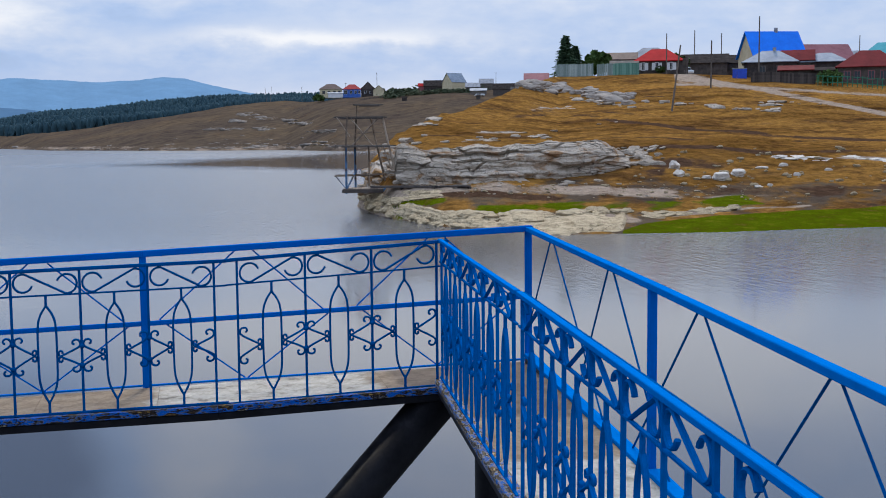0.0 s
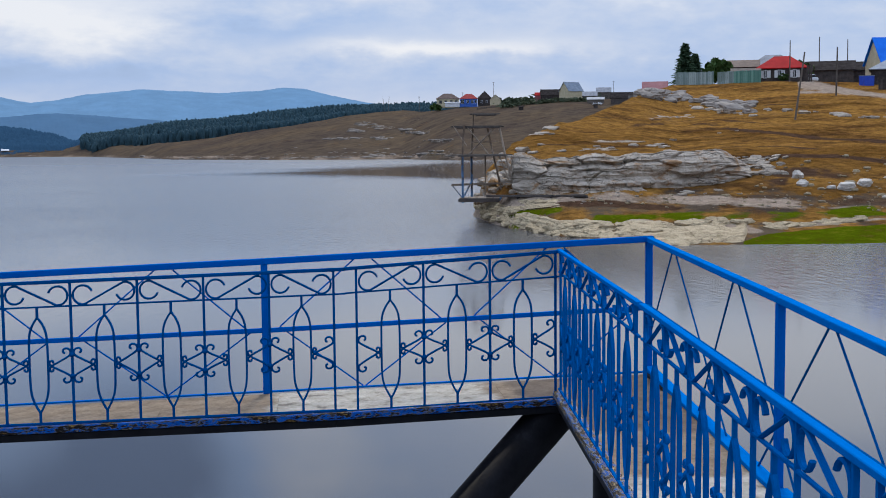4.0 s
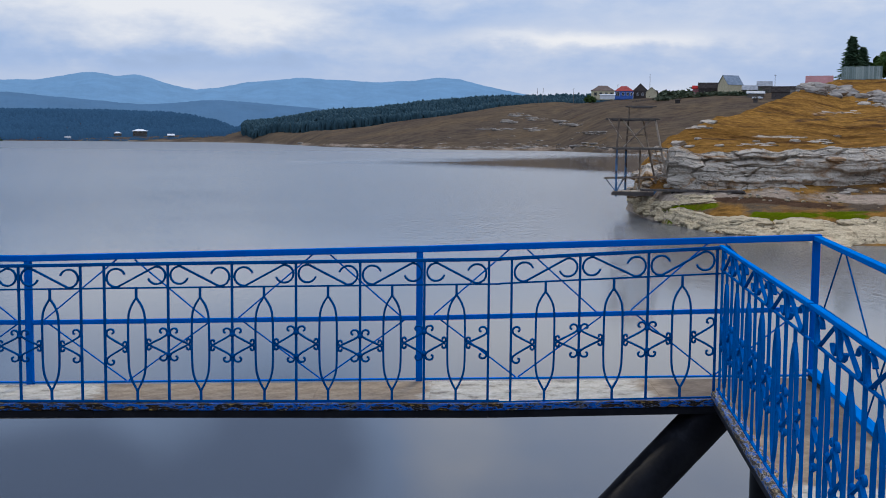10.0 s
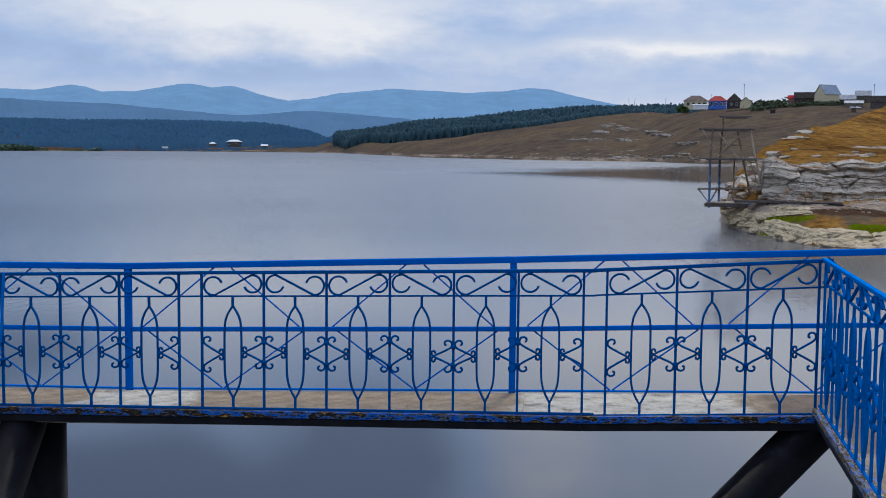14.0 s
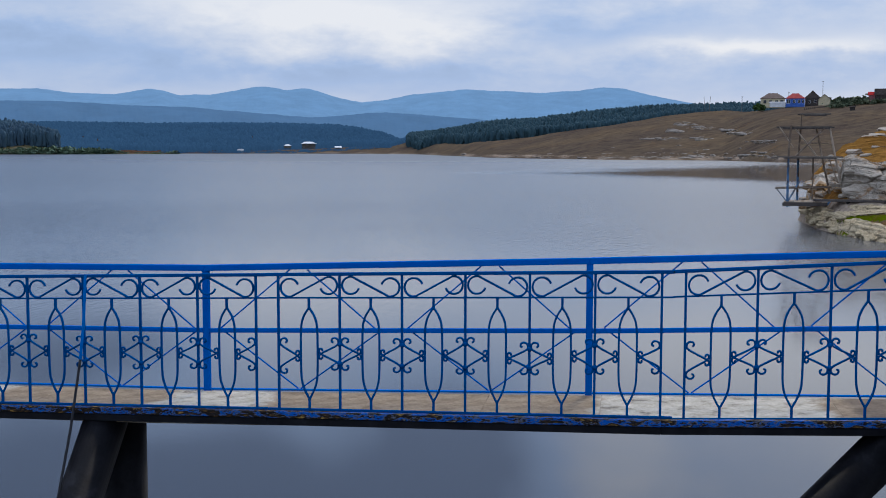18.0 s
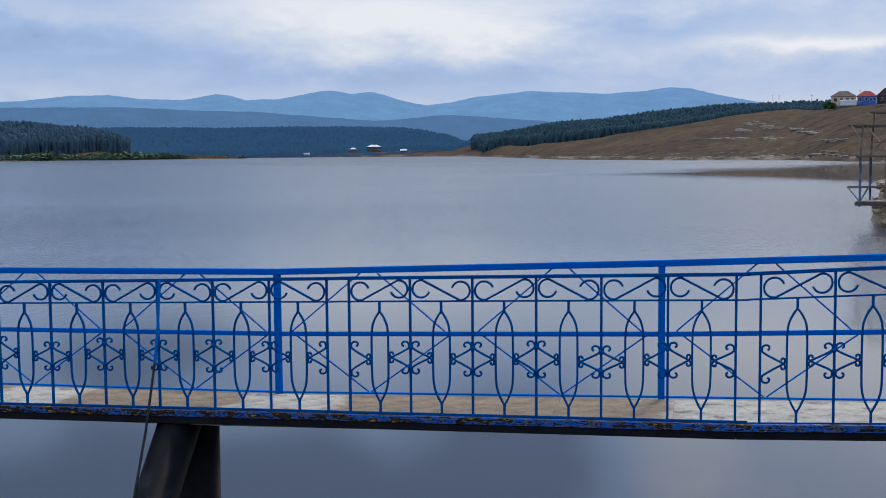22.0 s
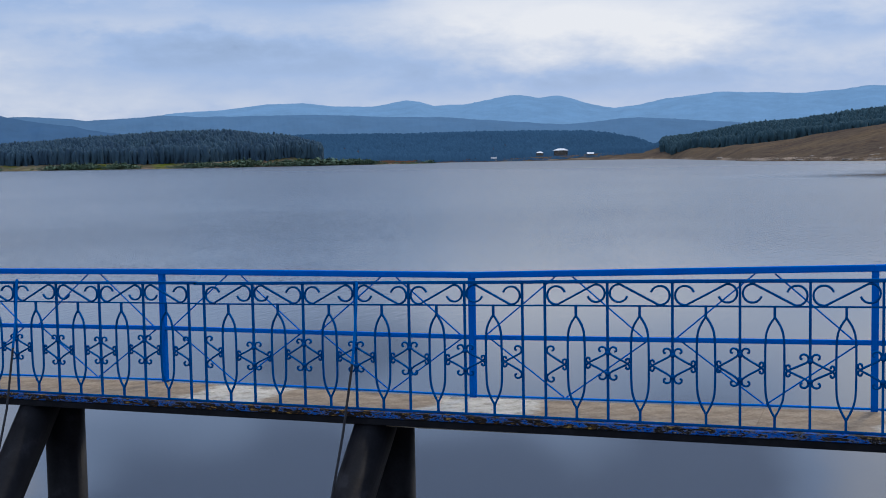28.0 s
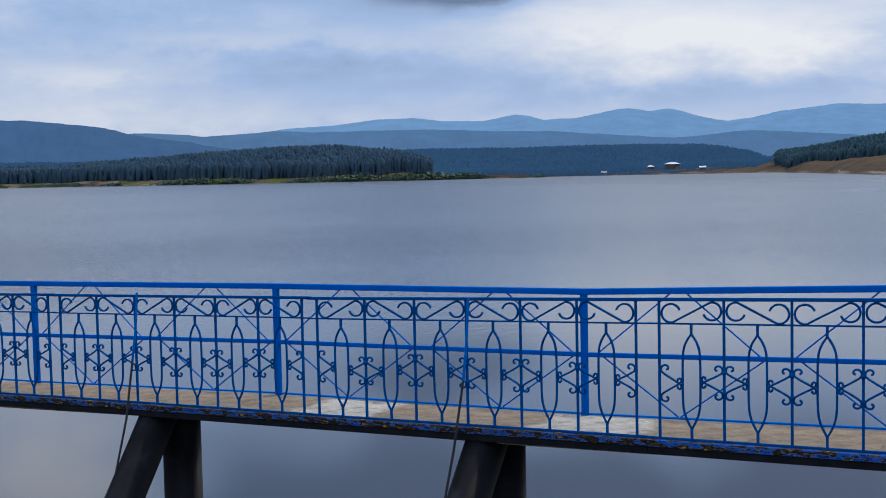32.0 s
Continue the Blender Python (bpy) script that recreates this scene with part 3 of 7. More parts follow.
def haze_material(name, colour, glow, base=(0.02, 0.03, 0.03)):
    """Far wooded mountains as a backdrop; the haze of kilometres of air is put into their emission."""
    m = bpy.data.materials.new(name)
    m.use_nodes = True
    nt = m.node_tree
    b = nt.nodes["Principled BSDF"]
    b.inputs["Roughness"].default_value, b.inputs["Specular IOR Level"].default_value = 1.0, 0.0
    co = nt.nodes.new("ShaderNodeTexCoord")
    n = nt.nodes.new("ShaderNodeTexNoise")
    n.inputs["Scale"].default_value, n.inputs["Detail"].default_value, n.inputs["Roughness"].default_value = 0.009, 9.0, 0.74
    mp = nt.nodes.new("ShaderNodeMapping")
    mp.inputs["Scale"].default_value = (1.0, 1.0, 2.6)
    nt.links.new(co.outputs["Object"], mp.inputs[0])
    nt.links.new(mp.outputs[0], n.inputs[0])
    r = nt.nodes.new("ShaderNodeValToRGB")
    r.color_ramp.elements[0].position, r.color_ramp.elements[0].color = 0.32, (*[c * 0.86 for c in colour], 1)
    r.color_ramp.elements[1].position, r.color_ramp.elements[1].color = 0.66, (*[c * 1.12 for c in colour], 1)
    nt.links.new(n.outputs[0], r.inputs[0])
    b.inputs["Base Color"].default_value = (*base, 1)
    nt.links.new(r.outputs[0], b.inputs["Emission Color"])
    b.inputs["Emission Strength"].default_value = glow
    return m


# blue haze of the distance, given as emission colour
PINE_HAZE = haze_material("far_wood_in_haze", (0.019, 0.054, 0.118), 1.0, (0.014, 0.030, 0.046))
FAR_BLUE = haze_material("far_mountain_in_haze", (0.104, 0.226, 0.425), 1.0, (0.05, 0.07, 0.09))
MID_BLUE = haze_material("middle_ridge_in_haze", (0.047, 0.116, 0.240), 1.0, (0.04, 0.06, 0.08))
NEAR_BLUE = haze_material("near_ridge_in_haze", (0.026, 0.072, 0.170), 1.0, (0.03, 0.05, 0.07))

# ---- building helpers ----


def part(name, bm, mat, parent=None, label="", smooth=False):
    me = bpy.data.meshes.new(name)
    bm.to_mesh(me)
    bm.free()
    if smooth:
        me.polygons.foreach_set("use_smooth", [True] * len(me.polygons))
    me.materials.append(mat)
    ob = new(name, me)
    ob.parent = parent
    if label:
        tagged(ob, label)
    return ob


def thing(name, label, category, group="", kind="", at=None):
    ob = new(name)
    ob.empty_display_size = 0.2
    tagged(ob, label, category, group, kind)
    if at is not None:
        ob.matrix_world = at
    return ob


def box(bm, lo, hi, bevel=0.0):
    c = [(a + b) / 2 for a, b in zip(lo, hi)]
    d = [max(b - a, 1e-4) for a, b in zip(lo, hi)]
    r = bmesh.ops.create_cube(bm, size=1.0, matrix=Matrix.LocRotScale(c, None, d))
    if bevel:
        edges = list({e for v in r["verts"] for e in v.link_edges})
        bmesh.ops.bevel(bm, geom=edges, offset=bevel, segments=1, affect="EDGES")
    return bm


def boxed(lo, hi, bevel=0.0):
    return box(bmesh.new(), lo, hi, bevel)


def sweep(bm, points, radius, sides=6, flat=1.0, cap=True, radii=None):
    """A bar along a line of points; flat squeezes its section sideways."""
    pts = [Vector(p) for p in points]
    rings = []
    up = None
    for i, p in enumerate(pts):
        d = (pts[min(i + 1, len(pts) - 1)] - pts[max(i - 1, 0)]).normalized()
        if up is None:
            up = Vector((0, 1, 0)) if abs(d.y) < 0.9 else Vector((1, 0, 0))
        side = d.cross(up).normalized()
        up = side.cross(d).normalized()
        r = radii[i] if radii else radius
        rings.append([bm.verts.new(p + (side * math.cos(a) * flat + up * math.sin(a)) * r) for a in [2 * math.pi * (k + 0.5) / sides for k in range(sides)]])
    for a, b in zip(rings, rings[1:]):
        for k in range(sides):
            bm.faces.new((a[k], a[(k + 1) % sides], b[(k + 1) % sides], b[k]))
    if cap:
        bm.faces.new(rings[0][::-1])
        bm.faces.new(rings[-1])
    return bm


def swept(points, radius, sides=6, flat=1.0, radii=None):
    bm = sweep(bmesh.new(), points, radius, sides, flat, True, radii)
    bmesh.ops.recalc_face_normals(bm, faces=bm.faces)
    return bm


def mesh_object(name, verts, faces, mat, parent=None, smooth=False):
    me = bpy.data.meshes.new(name)
    v = np.asarray(verts, dtype=np.float32)
    f = np.asarray(faces, dtype=np.int32)
    me.vertices.add(len(v))
    me.vertices.foreach_set("co", v.ravel())
    me.loops.add(f.size)
    me.loops.foreach_set("vertex_index", f.ravel())
    me.polygons.add(len(f))
    me.polygons.foreach_set("loop_start", np.arange(len(f), dtype=np.int32) * f.shape[1])
    if smooth:
        me.polygons.foreach_set("use_smooth", np.ones(len(f), dtype=bool))
    me.update(calc_edges=True)
    me.materials.append(mat)
    ob = new(name, me)
    ob.parent = parent
    return ob


def fnoise(x, y, seed=0.0):
    """Cheap smooth noise between about -1 and 1 on arrays: sums of turned sines."""
    out = np.zeros_like(x)
    amp, fr = 1.0, 1.0
    for k in range(4):
        a = 1.3 + 2.1 * k + seed
        out = out + amp * np.sin(fr * (x * math.cos(a) + y * math.sin(a)) + 1.7 * k + seed) * np.cos(fr * 0.83 * (y * math.cos(a) - x * math.sin(a)) + seed * 2.3 + k)
        amp, fr = amp * 0.55, fr * 1.93
    return out / 1.5


def smooth01(t):
    t = np.clip(t, 0.0, 1.0)
    return t * t * (3 - 2 * t)

# ---- ground, water and distance ----
# bearings in degrees, positive to the left of north (+y); slopes are heights seen from the eye's level over distance
EYE_Z = 5.0


def headland(az, r):
    """The near headland: its shore, bench, bank and grassy slope."""
    rs = np.interp(-az, [7.5, 7.9, 8.6, 9.7, 12.0, 17.5, 22.0, 25.5, 32.5, 60], [92, 88, 80, 74, 67.5, 61.5, 62.6, 63.8, 69, 75])
    rc = np.interp(-az, [7.5, 7.9, 8.4, 9.7, 11.3, 14.3, 16.0, 17.5, 32, 60], [93, 92, 97, 105, 116, 145, 170, 196, 198, 220])
    ec = np.interp(-az, [7.5, 7.8, 8.1, 8.4, 9.7, 11.3, 14.3, 15.9, 17.3, 22, 25.5, 32, 60], [-0.075, -0.058, -0.040, -0.021, 0.0026, 0.0166, 0.0330, 0.0440, 0.0505, 0.0530, 0.0500, 0.0425, 0.02])
    es = -EYE_Z / rs
    s = (r - rs) / np.maximum(rc - rs, 0.5)
    q = np.interp(s, [0, 0.06, 0.13, 0.19, 0.24, 0.40, 0.565, 0.855, 1.0], [0, 0.175, 0.32, 0.46, 0.535, 0.645, 0.746, 0.92, 1.0])
    h = EYE_Z + r * (es + (ec - es) * q)
    hc = EYE_Z + rc * ec
    flat = smooth01((-az - 16.0) / 3.0)
    back = hc - (r - rc) * (0.17 * (1 - flat)) + (r - rc) * flat * 0.012
    h = np.where(s > 1, back, h)
    h = np.where(s < 0, -(rs - r) * 0.25, h)
    gate = smooth01((-az - 7.3) / 0.3)
    return np.where(gate > 0.02, h * gate - 3 * (1 - gate), -3.0)


def back_hill(az, r):
    """The brown hill across the bay, with the far part of the village on it."""
    rs = np.interp(az, [-40, -12, -7, -4.5, -1.8, 0.9, 3.6, 6.3, 8.9, 10.3, 15, 17], [470, 480, 510, 590, 602, 620, 675, 735, 1060, 1390, 1470, 1490])
    ec = np.interp(az, [-40, -15, -11, -7, -5.8, -4.5, -3.1, -1.8, -0.5, 0.9, 2.2, 3.6, 4.9, 6.3, 7.6, 8.9, 10.2, 12.8, 15, 17.2], [0.044, 0.042, 0.038, 0.0335, 0.0329, 0.0324, 0.0308, 0.0284, 0.0240, 0.0201, 0.0171, 0.0136, 0.0102, 0.0063, 0.0056, 0.0045, 0.0025, 0.0026, 0.0001, -0.0012])
    rc = rs + np.interp(az, [-12, 8, 14, 17], [230, 200, 150, 70])
    es = -EYE_Z / rs
    s = (r - rs) / (rc - rs)
    h = EYE_Z + r * (es + (ec - es) * np.interp(s, [0, 0.04, 0.3, 0.7, 1.0], [0, 0.07, 0.42, 0.84, 1.0]))
    hc = EYE_Z + rc * ec
    h = np.where(s > 1, hc - (r - rc) * 0.004, h)
    h = np.where(s < 0, (r - rs) * 0.1, h)
    gate = smooth01((17.8 - az) / 1.0)
    return h * gate - 3 * (1 - gate)


def wood_hill(az, r):
    """Wooded ground behind the brown hill."""
    e = np.interp(az, [-40, -5.6, -4.5, -1.8, 0.9, 2.2, 3.6, 4.9, 6.3, 7.6, 8.9, 10.2, 11.5, 12.5], [0.0294, 0.0294, 0.0300, 0.0290, 0.0254, 0.0234, 0.0204, 0.0183, 0.0166, 0.0132, 0.0106, 0.0080, 0.0, -0.004])
    back = np.interp(az, [5, 9.5], [0, 300])
    h = -3 + (EYE_Z + 3 + (1250 + back) * e) * smooth01((r - 950 - back) / 300.0)
    gate = smooth01((12.5 - az) / 1.5)
    return h * gate - 3 * (1 - gate)


def far_shore(az, r):
    """The wooded hillside at the lake's far end."""
    top = np.interp(az, [8, 10.7, 11.5, 12, 12.8, 14, 16.5, 20, 28, 40, 70], [0.003, 0.0047, 0.0100, 0.0118, 0.0149, 0.0164, 0.0181, 0.0175, 0.0175, 0.012, 0.012])
    h = (r - 1480) * 0.02
    h = np.where(r > 1600, 2.4 + (EYE_Z + 1950 * top - 2.4) * smooth01((r - 1600) / 350.0), h)
    gate = smooth01((az - 7.0) / 2.0)
    return np.where(gate > 0.01, h * gate - 3 * (1 - gate), -3.0)


def spit_shore(az):
    """How far off the waterline of the wooded spit lies."""
    return np.interp(az, [21.0, 23.5, 26.5, 30, 33, 36.5, 41, 45, 60], [1310, 1260, 1200, 1185, 1185, 1225, 1330, 1440, 1500])


def wood_spit(az, r):
    """The wooded spit that comes in from the side: a grassy bank, then the hill under the trees."""
    rs = spit_shore(az)
    w = np.interp(az, [20.8, 23.5, 26.5, 31, 60], [4, 25, 120, 260, 320])
    hill = np.interp(az, [23.5, 26, 26.6, 28, 30.7, 33.3, 37.2, 41, 44.7, 60], [1.5, 4.0, 8.0, 17.0, 24.0, 24.0, 20.5, 15.0, 7.0, 6.0])
    s = (r - rs) / w
    foot = np.minimum(hill, 5.6) * smooth01((r - rs) / 48.0)
    h = np.where(s < 0, (r - rs) * 0.05, foot + (hill - np.minimum(hill, 5.6)) * smooth01((s - 0.15) / 0.5))
    h = np.where(s > 1, hill * (1 - smooth01((s - 1) / 0.4)) - 2.5 * smooth01((s - 1) / 0.4), h)
    gate = smooth01((az - 20.8) / 0.4)
    return np.where(gate > 0.02, h * gate - 3 * (1 - gate), -3.0)


def ground_height(az, r):
    x, y = -r * np.sin(np.radians(az)), r * np.cos(np.radians(az))
    h = np.maximum.reduce([headland(az, r), back_hill(az, r), wood_hill(az, r), far_shore(az, r), wood_spit(az, r)])
    side = np.maximum(smooth01((-az - 42) / 14.0) * smooth01((r - 80) / 60.0), smooth01((az - 56) / 10.0) * smooth01((r - 500) / 200.0)) * 14.0 - 3.0
    h = np.maximum(h, side)
    land = smooth01((h - 0.05) / 1.2)
    near = smooth01((260 - r) / 120.0)
    rough = fnoise(x * 0.11, y * 0.11, 0.4) * 0.32 + fnoise(x * 0.42, y * 0.42, 1.9) * 0.13 + fnoise(x * 1.3, y * 1.3, 3.1) * 0.06
    far = fnoise(x * 0.03, y * 0.03, 2.2) * 1.3
    return np.where(h > -1.5, h + land * (near * rough + (1 - near) * far), h), x, y


def build_ground():
    az = np.concatenate([np.arange(-180, -34, 3.0), np.arange(-34, 48, 0.13), np.arange(48, 180, 3.0)])
    r = np.concatenate([np.linspace(40, 60, 8, endpoint=False), np.arange(60, 112, 0.45), np.arange(112, 225, 1.4), np.geomspace(226, 465, 45, endpoint=False), np.linspace(465, 760, 170, endpoint=False), np.linspace(760, 1000, 60, endpoint=False), np.linspace(1000, 1600, 150, endpoint=False), np.geomspace(1600, 4900, 40)])
    A, Rr = np.meshgrid(az, r, indexing="ij")
    H, X, Y = ground_height(A, Rr)
    na, nr = A.shape
    i = np.arange(na)[:, None] * nr + np.arange(nr - 1)[None, :]
    j = ((np.arange(na) + 1) % na)[:, None] * nr + np.arange(nr - 1)[None, :]
    faces = np.stack([i, i + 1, j + 1, j], -1).reshape(-1, 4)[:, ::-1]
    ob = mesh_object("ground", np.stack([X, Y, H], -1).reshape(-1, 3), faces, GROUND, None, True)
    # cover: turf, gravel, bare earth with the shade under the bank's lip in it
    el = (H - EYE_Z) / Rr * 1000
    n = fnoise(X * 0.12, Y * 0.12, 5.0)
    nf = fnoise(X * 0.45, Y * 0.6, 8.0)
    ns = fnoise(A * 1.3, el * 0.16, 9.0)
    on_head = (Rr < 230) & (A < -7)

    def band(knots, width, strength, ragged=1.0, patchy=0.25):
        """A ragged strip along the bearings (knots: degrees to the right, height), fading at its ends."""
        q = [k[0] for k in knots]
        line = np.interp(-A, q, [k[1] for k in knots])
        ends = smooth01((-A - q[0] + 0.5 * nf) / 1.2 + 0.5) * smooth01((q[-1] + A + 0.5 * nf) / 1.2 + 0.5)
        off = (el - line + ragged * (1.2 * n + 0.9 * nf)) / width
        return np.where(on_head, np.exp(-off ** 4) * ends * np.clip(strength + patchy * (ns + 0.5 * nf), 0, 1), 0)

    edge = np.interp(-A, [20.6, 21.8, 25.2, 28.5, 32.4], [-76, -70.5, -63.5, -60.0, -54]) + 1.2 * n + 1.0 * nf
    turf_r = np.where(on_head & (A < -20.6), smooth01((edge - el) / 2.5) * np.clip(0.92 + 0.12 * n, 0, 1), 0)
    turf_m = band(((13.4, -59.5), (15.3, -57), (19.5, -56.5), (22.4, -57.5), (25.2, -53), (27, -52)), 4.4, 0.66, 1.0, 0.45)
    turf_l = np.maximum(band(((9.5, -55), (10.8, -53), (12.0, -51)), 2.8, 0.9), band(((9.5, -65.5), (10.5, -63.5), (12.0, -61)), 2.4, 0.85))
    spit = np.where((A > 20) & (Rr > 1100) & (Rr < spit_shore(A) + 70), 0.41 + 0.2 * fnoise(A * 1.7, Rr * 0.03, 4.0), 0)
    turf = np.maximum.reduce([turf_r, turf_m, turf_l, spit])
    bench = band(((8.2, -42), (11.5, -42), (13, -39), (16, -42), (19.5, -43.5), (23.5, -47.5)), 5.0, 0.62)
    for knots, width, k in ((((7.6, -56), (9.4, -56), (10.6, -57)), 12.0, 0.85), (((10, -47), (12.8, -45)), 2.6, 0.8), (((22.7, -64.5), (25.8, -58)), 2.6, 0.85), (((25.6, -59), (29.3, -56)), 1.1, 0.7), (((19.3, -66), (21.2, -67)), 4.0, 0.9), (((27.3, -17.5), (29.1, -18.3)), 0.8, 0.7), (((30.3, -17), (34, -22)), 1.7, 0.85), (((13.9, 4.7), (15.7, 4.5)), 1.2, 0.6), (((12.9, -2.8), (14.4, -1.5)), 1.0, 0.6), (((15.9, 1.4), (16.9, 1.2)), 0.8, 0.55), (((16.1, 23), (18.2, 25.3)), 1.0, 0.5), (((23.5, -50), (29, -48)), 1.3, 0.45)):
        bench = np.maximum(bench, band(knots, width, k, 0.6))
    bench_earth = np.where(on_head, smooth01((-30 + n * 6 + nf * 5 - el) / 10.0) * np.clip(0.50 + 0.28 * ns, 0, 0.8), 0)
    hill_b = np.where((Rr > 400) & (Rr < 1560) & (A < 18), 0.22 + 0.12 * n, 0)
    heath = np.where(Rr > 330, 0.72 + 0.1 * n, bench_earth)
    rim = np.where((Rr > 400) & (H < 2.2), np.clip(0.40 + 0.22 * fnoise(A * 3.0, H * 1.4, 12.0), 0, 0.58), 0)
    on_spit = (A > 20) & (Rr > 1100) & (Rr < spit_shore(A) + 70)
    reeds = np.where(on_spit, 0.46 + 0.2 * n, 0)
    gravel = np.maximum.reduce([bench, hill_b, rim, reeds])
    bank = np.zeros_like(A)
    # the 0.90 strip is the shade under the bank's lip, laid as earth
    for knots, width, k in ((((20.6, -20), (22, -21), (24, -22.5), (25.3, -25)), 5.0, 0.62), (((20.8, -30), (22.5, -29)), 3.5, 0.6), (((11.8, -47.2), (14.1, -46), (16.4, -49.5), (17.8, -51)), 3.0, 0.72), (((23.3, -46), (28, -46), (34, -41)), 6.0, 0.45), (((26.5, -29), (34, -30)), 5.0, 0.32), (((20.9, -9.8), (22.5, -8.2), (24.6, -9), (27, -13.5)), 1.7, 0.90), (((27, -13.5), (34, -13)), 1.6, 0.55), (((19.6, 14.2), (21.8, 10.5), (24.3, 5), (26.2, 3.7), (28.9, -1.7), (34, -6)), 1.3, 0.85), (((15, 18), (18, 19), (20, 16)), 1.6, 0.45)):
        bank = np.maximum(bank, band(knots, width, k, 0.5))
    woods = np.where((Rr > np.where((A > 6) & (A < 18), 1600, np.where(A > 20, spit_shore(A) + 40, 1000))), 0.8, np.where((Rr > 400) & (A < 16), 0.22 - 0.1 * n, 0))
    earth = np.maximum(bank, woods)
    lane = np.interp(-A, [22.9, 23.7, 25.0, 26.6, 28.2, 30.0, 32.3], [50, 47, 42, 38, 31.5, 25, 16])
    lane2 = np.interp(-A, [25.0, 26.0, 32.5], [42, 39.5, 30])
    width = np.interp(-A, [23.2, 24.2, 26], [6.5, 4.0, 2.2])
    road = np.where((Rr < 235) & (A < -22.9), np.maximum(np.exp(-((el - lane + n * 0.6) / width) ** 2), 0.85 * np.exp(-((el - lane2 + n * 0.6) / 1.5) ** 2)) * 0.85, 0)
    tracks = np.zeros_like(A)
    for e0, slope, k in ((18, 0.9, 1.0), (33, 0.4, 0.8), (24, -0.3, 0.9), (-2, 0.5, 0.9)):
        tracks = np.maximum(tracks, np.exp(-((el - e0 - (A + 22) * slope + 1.4 * fnoise(A * 0.7, A * 0.2, e0)) / k) ** 2) * np.clip(0.42 + 0.35 * fnoise(A * 0.9, el * 0.05, e0 + 1.0), 0, 0.7))
    tracks = np.where(on_head & (A < -11), tracks, 0)
    earth = np.maximum(earth, tracks)
    gravel = np.maximum(gravel, road)
    cover = np.stack([turf, gravel, earth * (1 - smooth01(turf * 1.2)), heath], -1).reshape(-1, 4).astype(np.float32)
    layer = ob.data.color_attributes.new("cover", "FLOAT_COLOR", "POINT")
    layer.data.foreach_set("color", cover.ravel())
    return tagged(ob, "dry brown steppe with a stony lake shore and green waterside turf", "ground", kind="structure")


ground = build_ground()


def height_at(az, r):
    h, _, _ = ground_height(np.array([float(az)]), np.array([float(r)]))
    return float(h[0])


def place(az, r, dz=0.0):
    return Vector((-r * math.sin(radians(az)), r * math.cos(radians(az)), height_at(az, r) + dz))


wm = bmesh.new()
bmesh.ops.create_circle(wm, cap_ends=True, segments=96, radius=4900)
water = part("water", wm, WATER)
tagged(water, "calm grey lake water with light ripples", "water", kind="structure")


def ridge(name, label, knots, r0, depth, mat, jag, seed):
    """One range of mountains: a rounded crest along the bearings, with wooded flanks."""
    az = np.arange(knots[0][0], knots[-1][0], 0.04)
    e = np.interp(az, [k[0] for k in knots], [k[1] for k in knots])
    w = np.hanning(17)[1:-1]
    e = np.convolve(np.pad(e, 7, mode="edge"), w / w.sum(), "valid")
    rise = (fnoise(az * 2.2, az * 0, seed) * jag + fnoise(az * 9, az * 0, seed + 1) * jag * 0.4) * r0
    rows = np.linspace(0, 1, 24)
    A, T = np.meshgrid(az, rows, indexing="ij")
    rr = r0 - depth * (1 - T)
    fuzz = np.random.default_rng(int(seed * 10)).normal(0, 0.6, len(az))[:, None]
    crest = (EYE_Z + r0 * e)[:, None]
    z = -5 + (crest + 5) * np.sin(T * math.pi / 2) ** 1.1 + (fnoise(A * 3.0, T * 9, seed) * 5 + fnoise(A * 1.1 + T * 2, T * 3, seed + 4) * 7 + fnoise(A * 11, T * 26, seed + 5) * 0.8) * np.sin(T * math.pi) + rise[:, None] * T ** 5 + fuzz * (T > 0.99)
    v = np.stack([-rr * np.sin(np.radians(A)), rr * np.cos(np.radians(A)), z], -1)
    na, nr = A.shape
    i = (np.arange(na - 1)[:, None] * nr + np.arange(nr - 1)[None, :])
    faces = np.stack([i, i + 1, i + nr + 1, i + nr], -1).reshape(-1, 4)[:, ::-1]
    return tagged(mesh_object(name, v.reshape(-1, 3), faces, mat, None, True), label, "mountains", kind="structure")


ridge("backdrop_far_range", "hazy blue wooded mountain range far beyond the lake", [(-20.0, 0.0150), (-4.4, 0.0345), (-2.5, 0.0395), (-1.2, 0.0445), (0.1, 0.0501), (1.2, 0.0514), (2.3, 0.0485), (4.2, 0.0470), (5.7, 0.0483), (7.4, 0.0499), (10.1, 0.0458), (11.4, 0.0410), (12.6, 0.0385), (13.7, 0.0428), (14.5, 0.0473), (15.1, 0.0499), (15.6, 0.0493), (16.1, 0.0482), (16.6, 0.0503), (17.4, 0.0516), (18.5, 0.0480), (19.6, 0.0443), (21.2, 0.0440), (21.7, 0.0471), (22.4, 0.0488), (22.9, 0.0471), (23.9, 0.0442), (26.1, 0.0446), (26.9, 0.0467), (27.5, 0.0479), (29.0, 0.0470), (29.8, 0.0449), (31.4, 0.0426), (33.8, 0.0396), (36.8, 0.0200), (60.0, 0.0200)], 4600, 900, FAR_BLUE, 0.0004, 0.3)
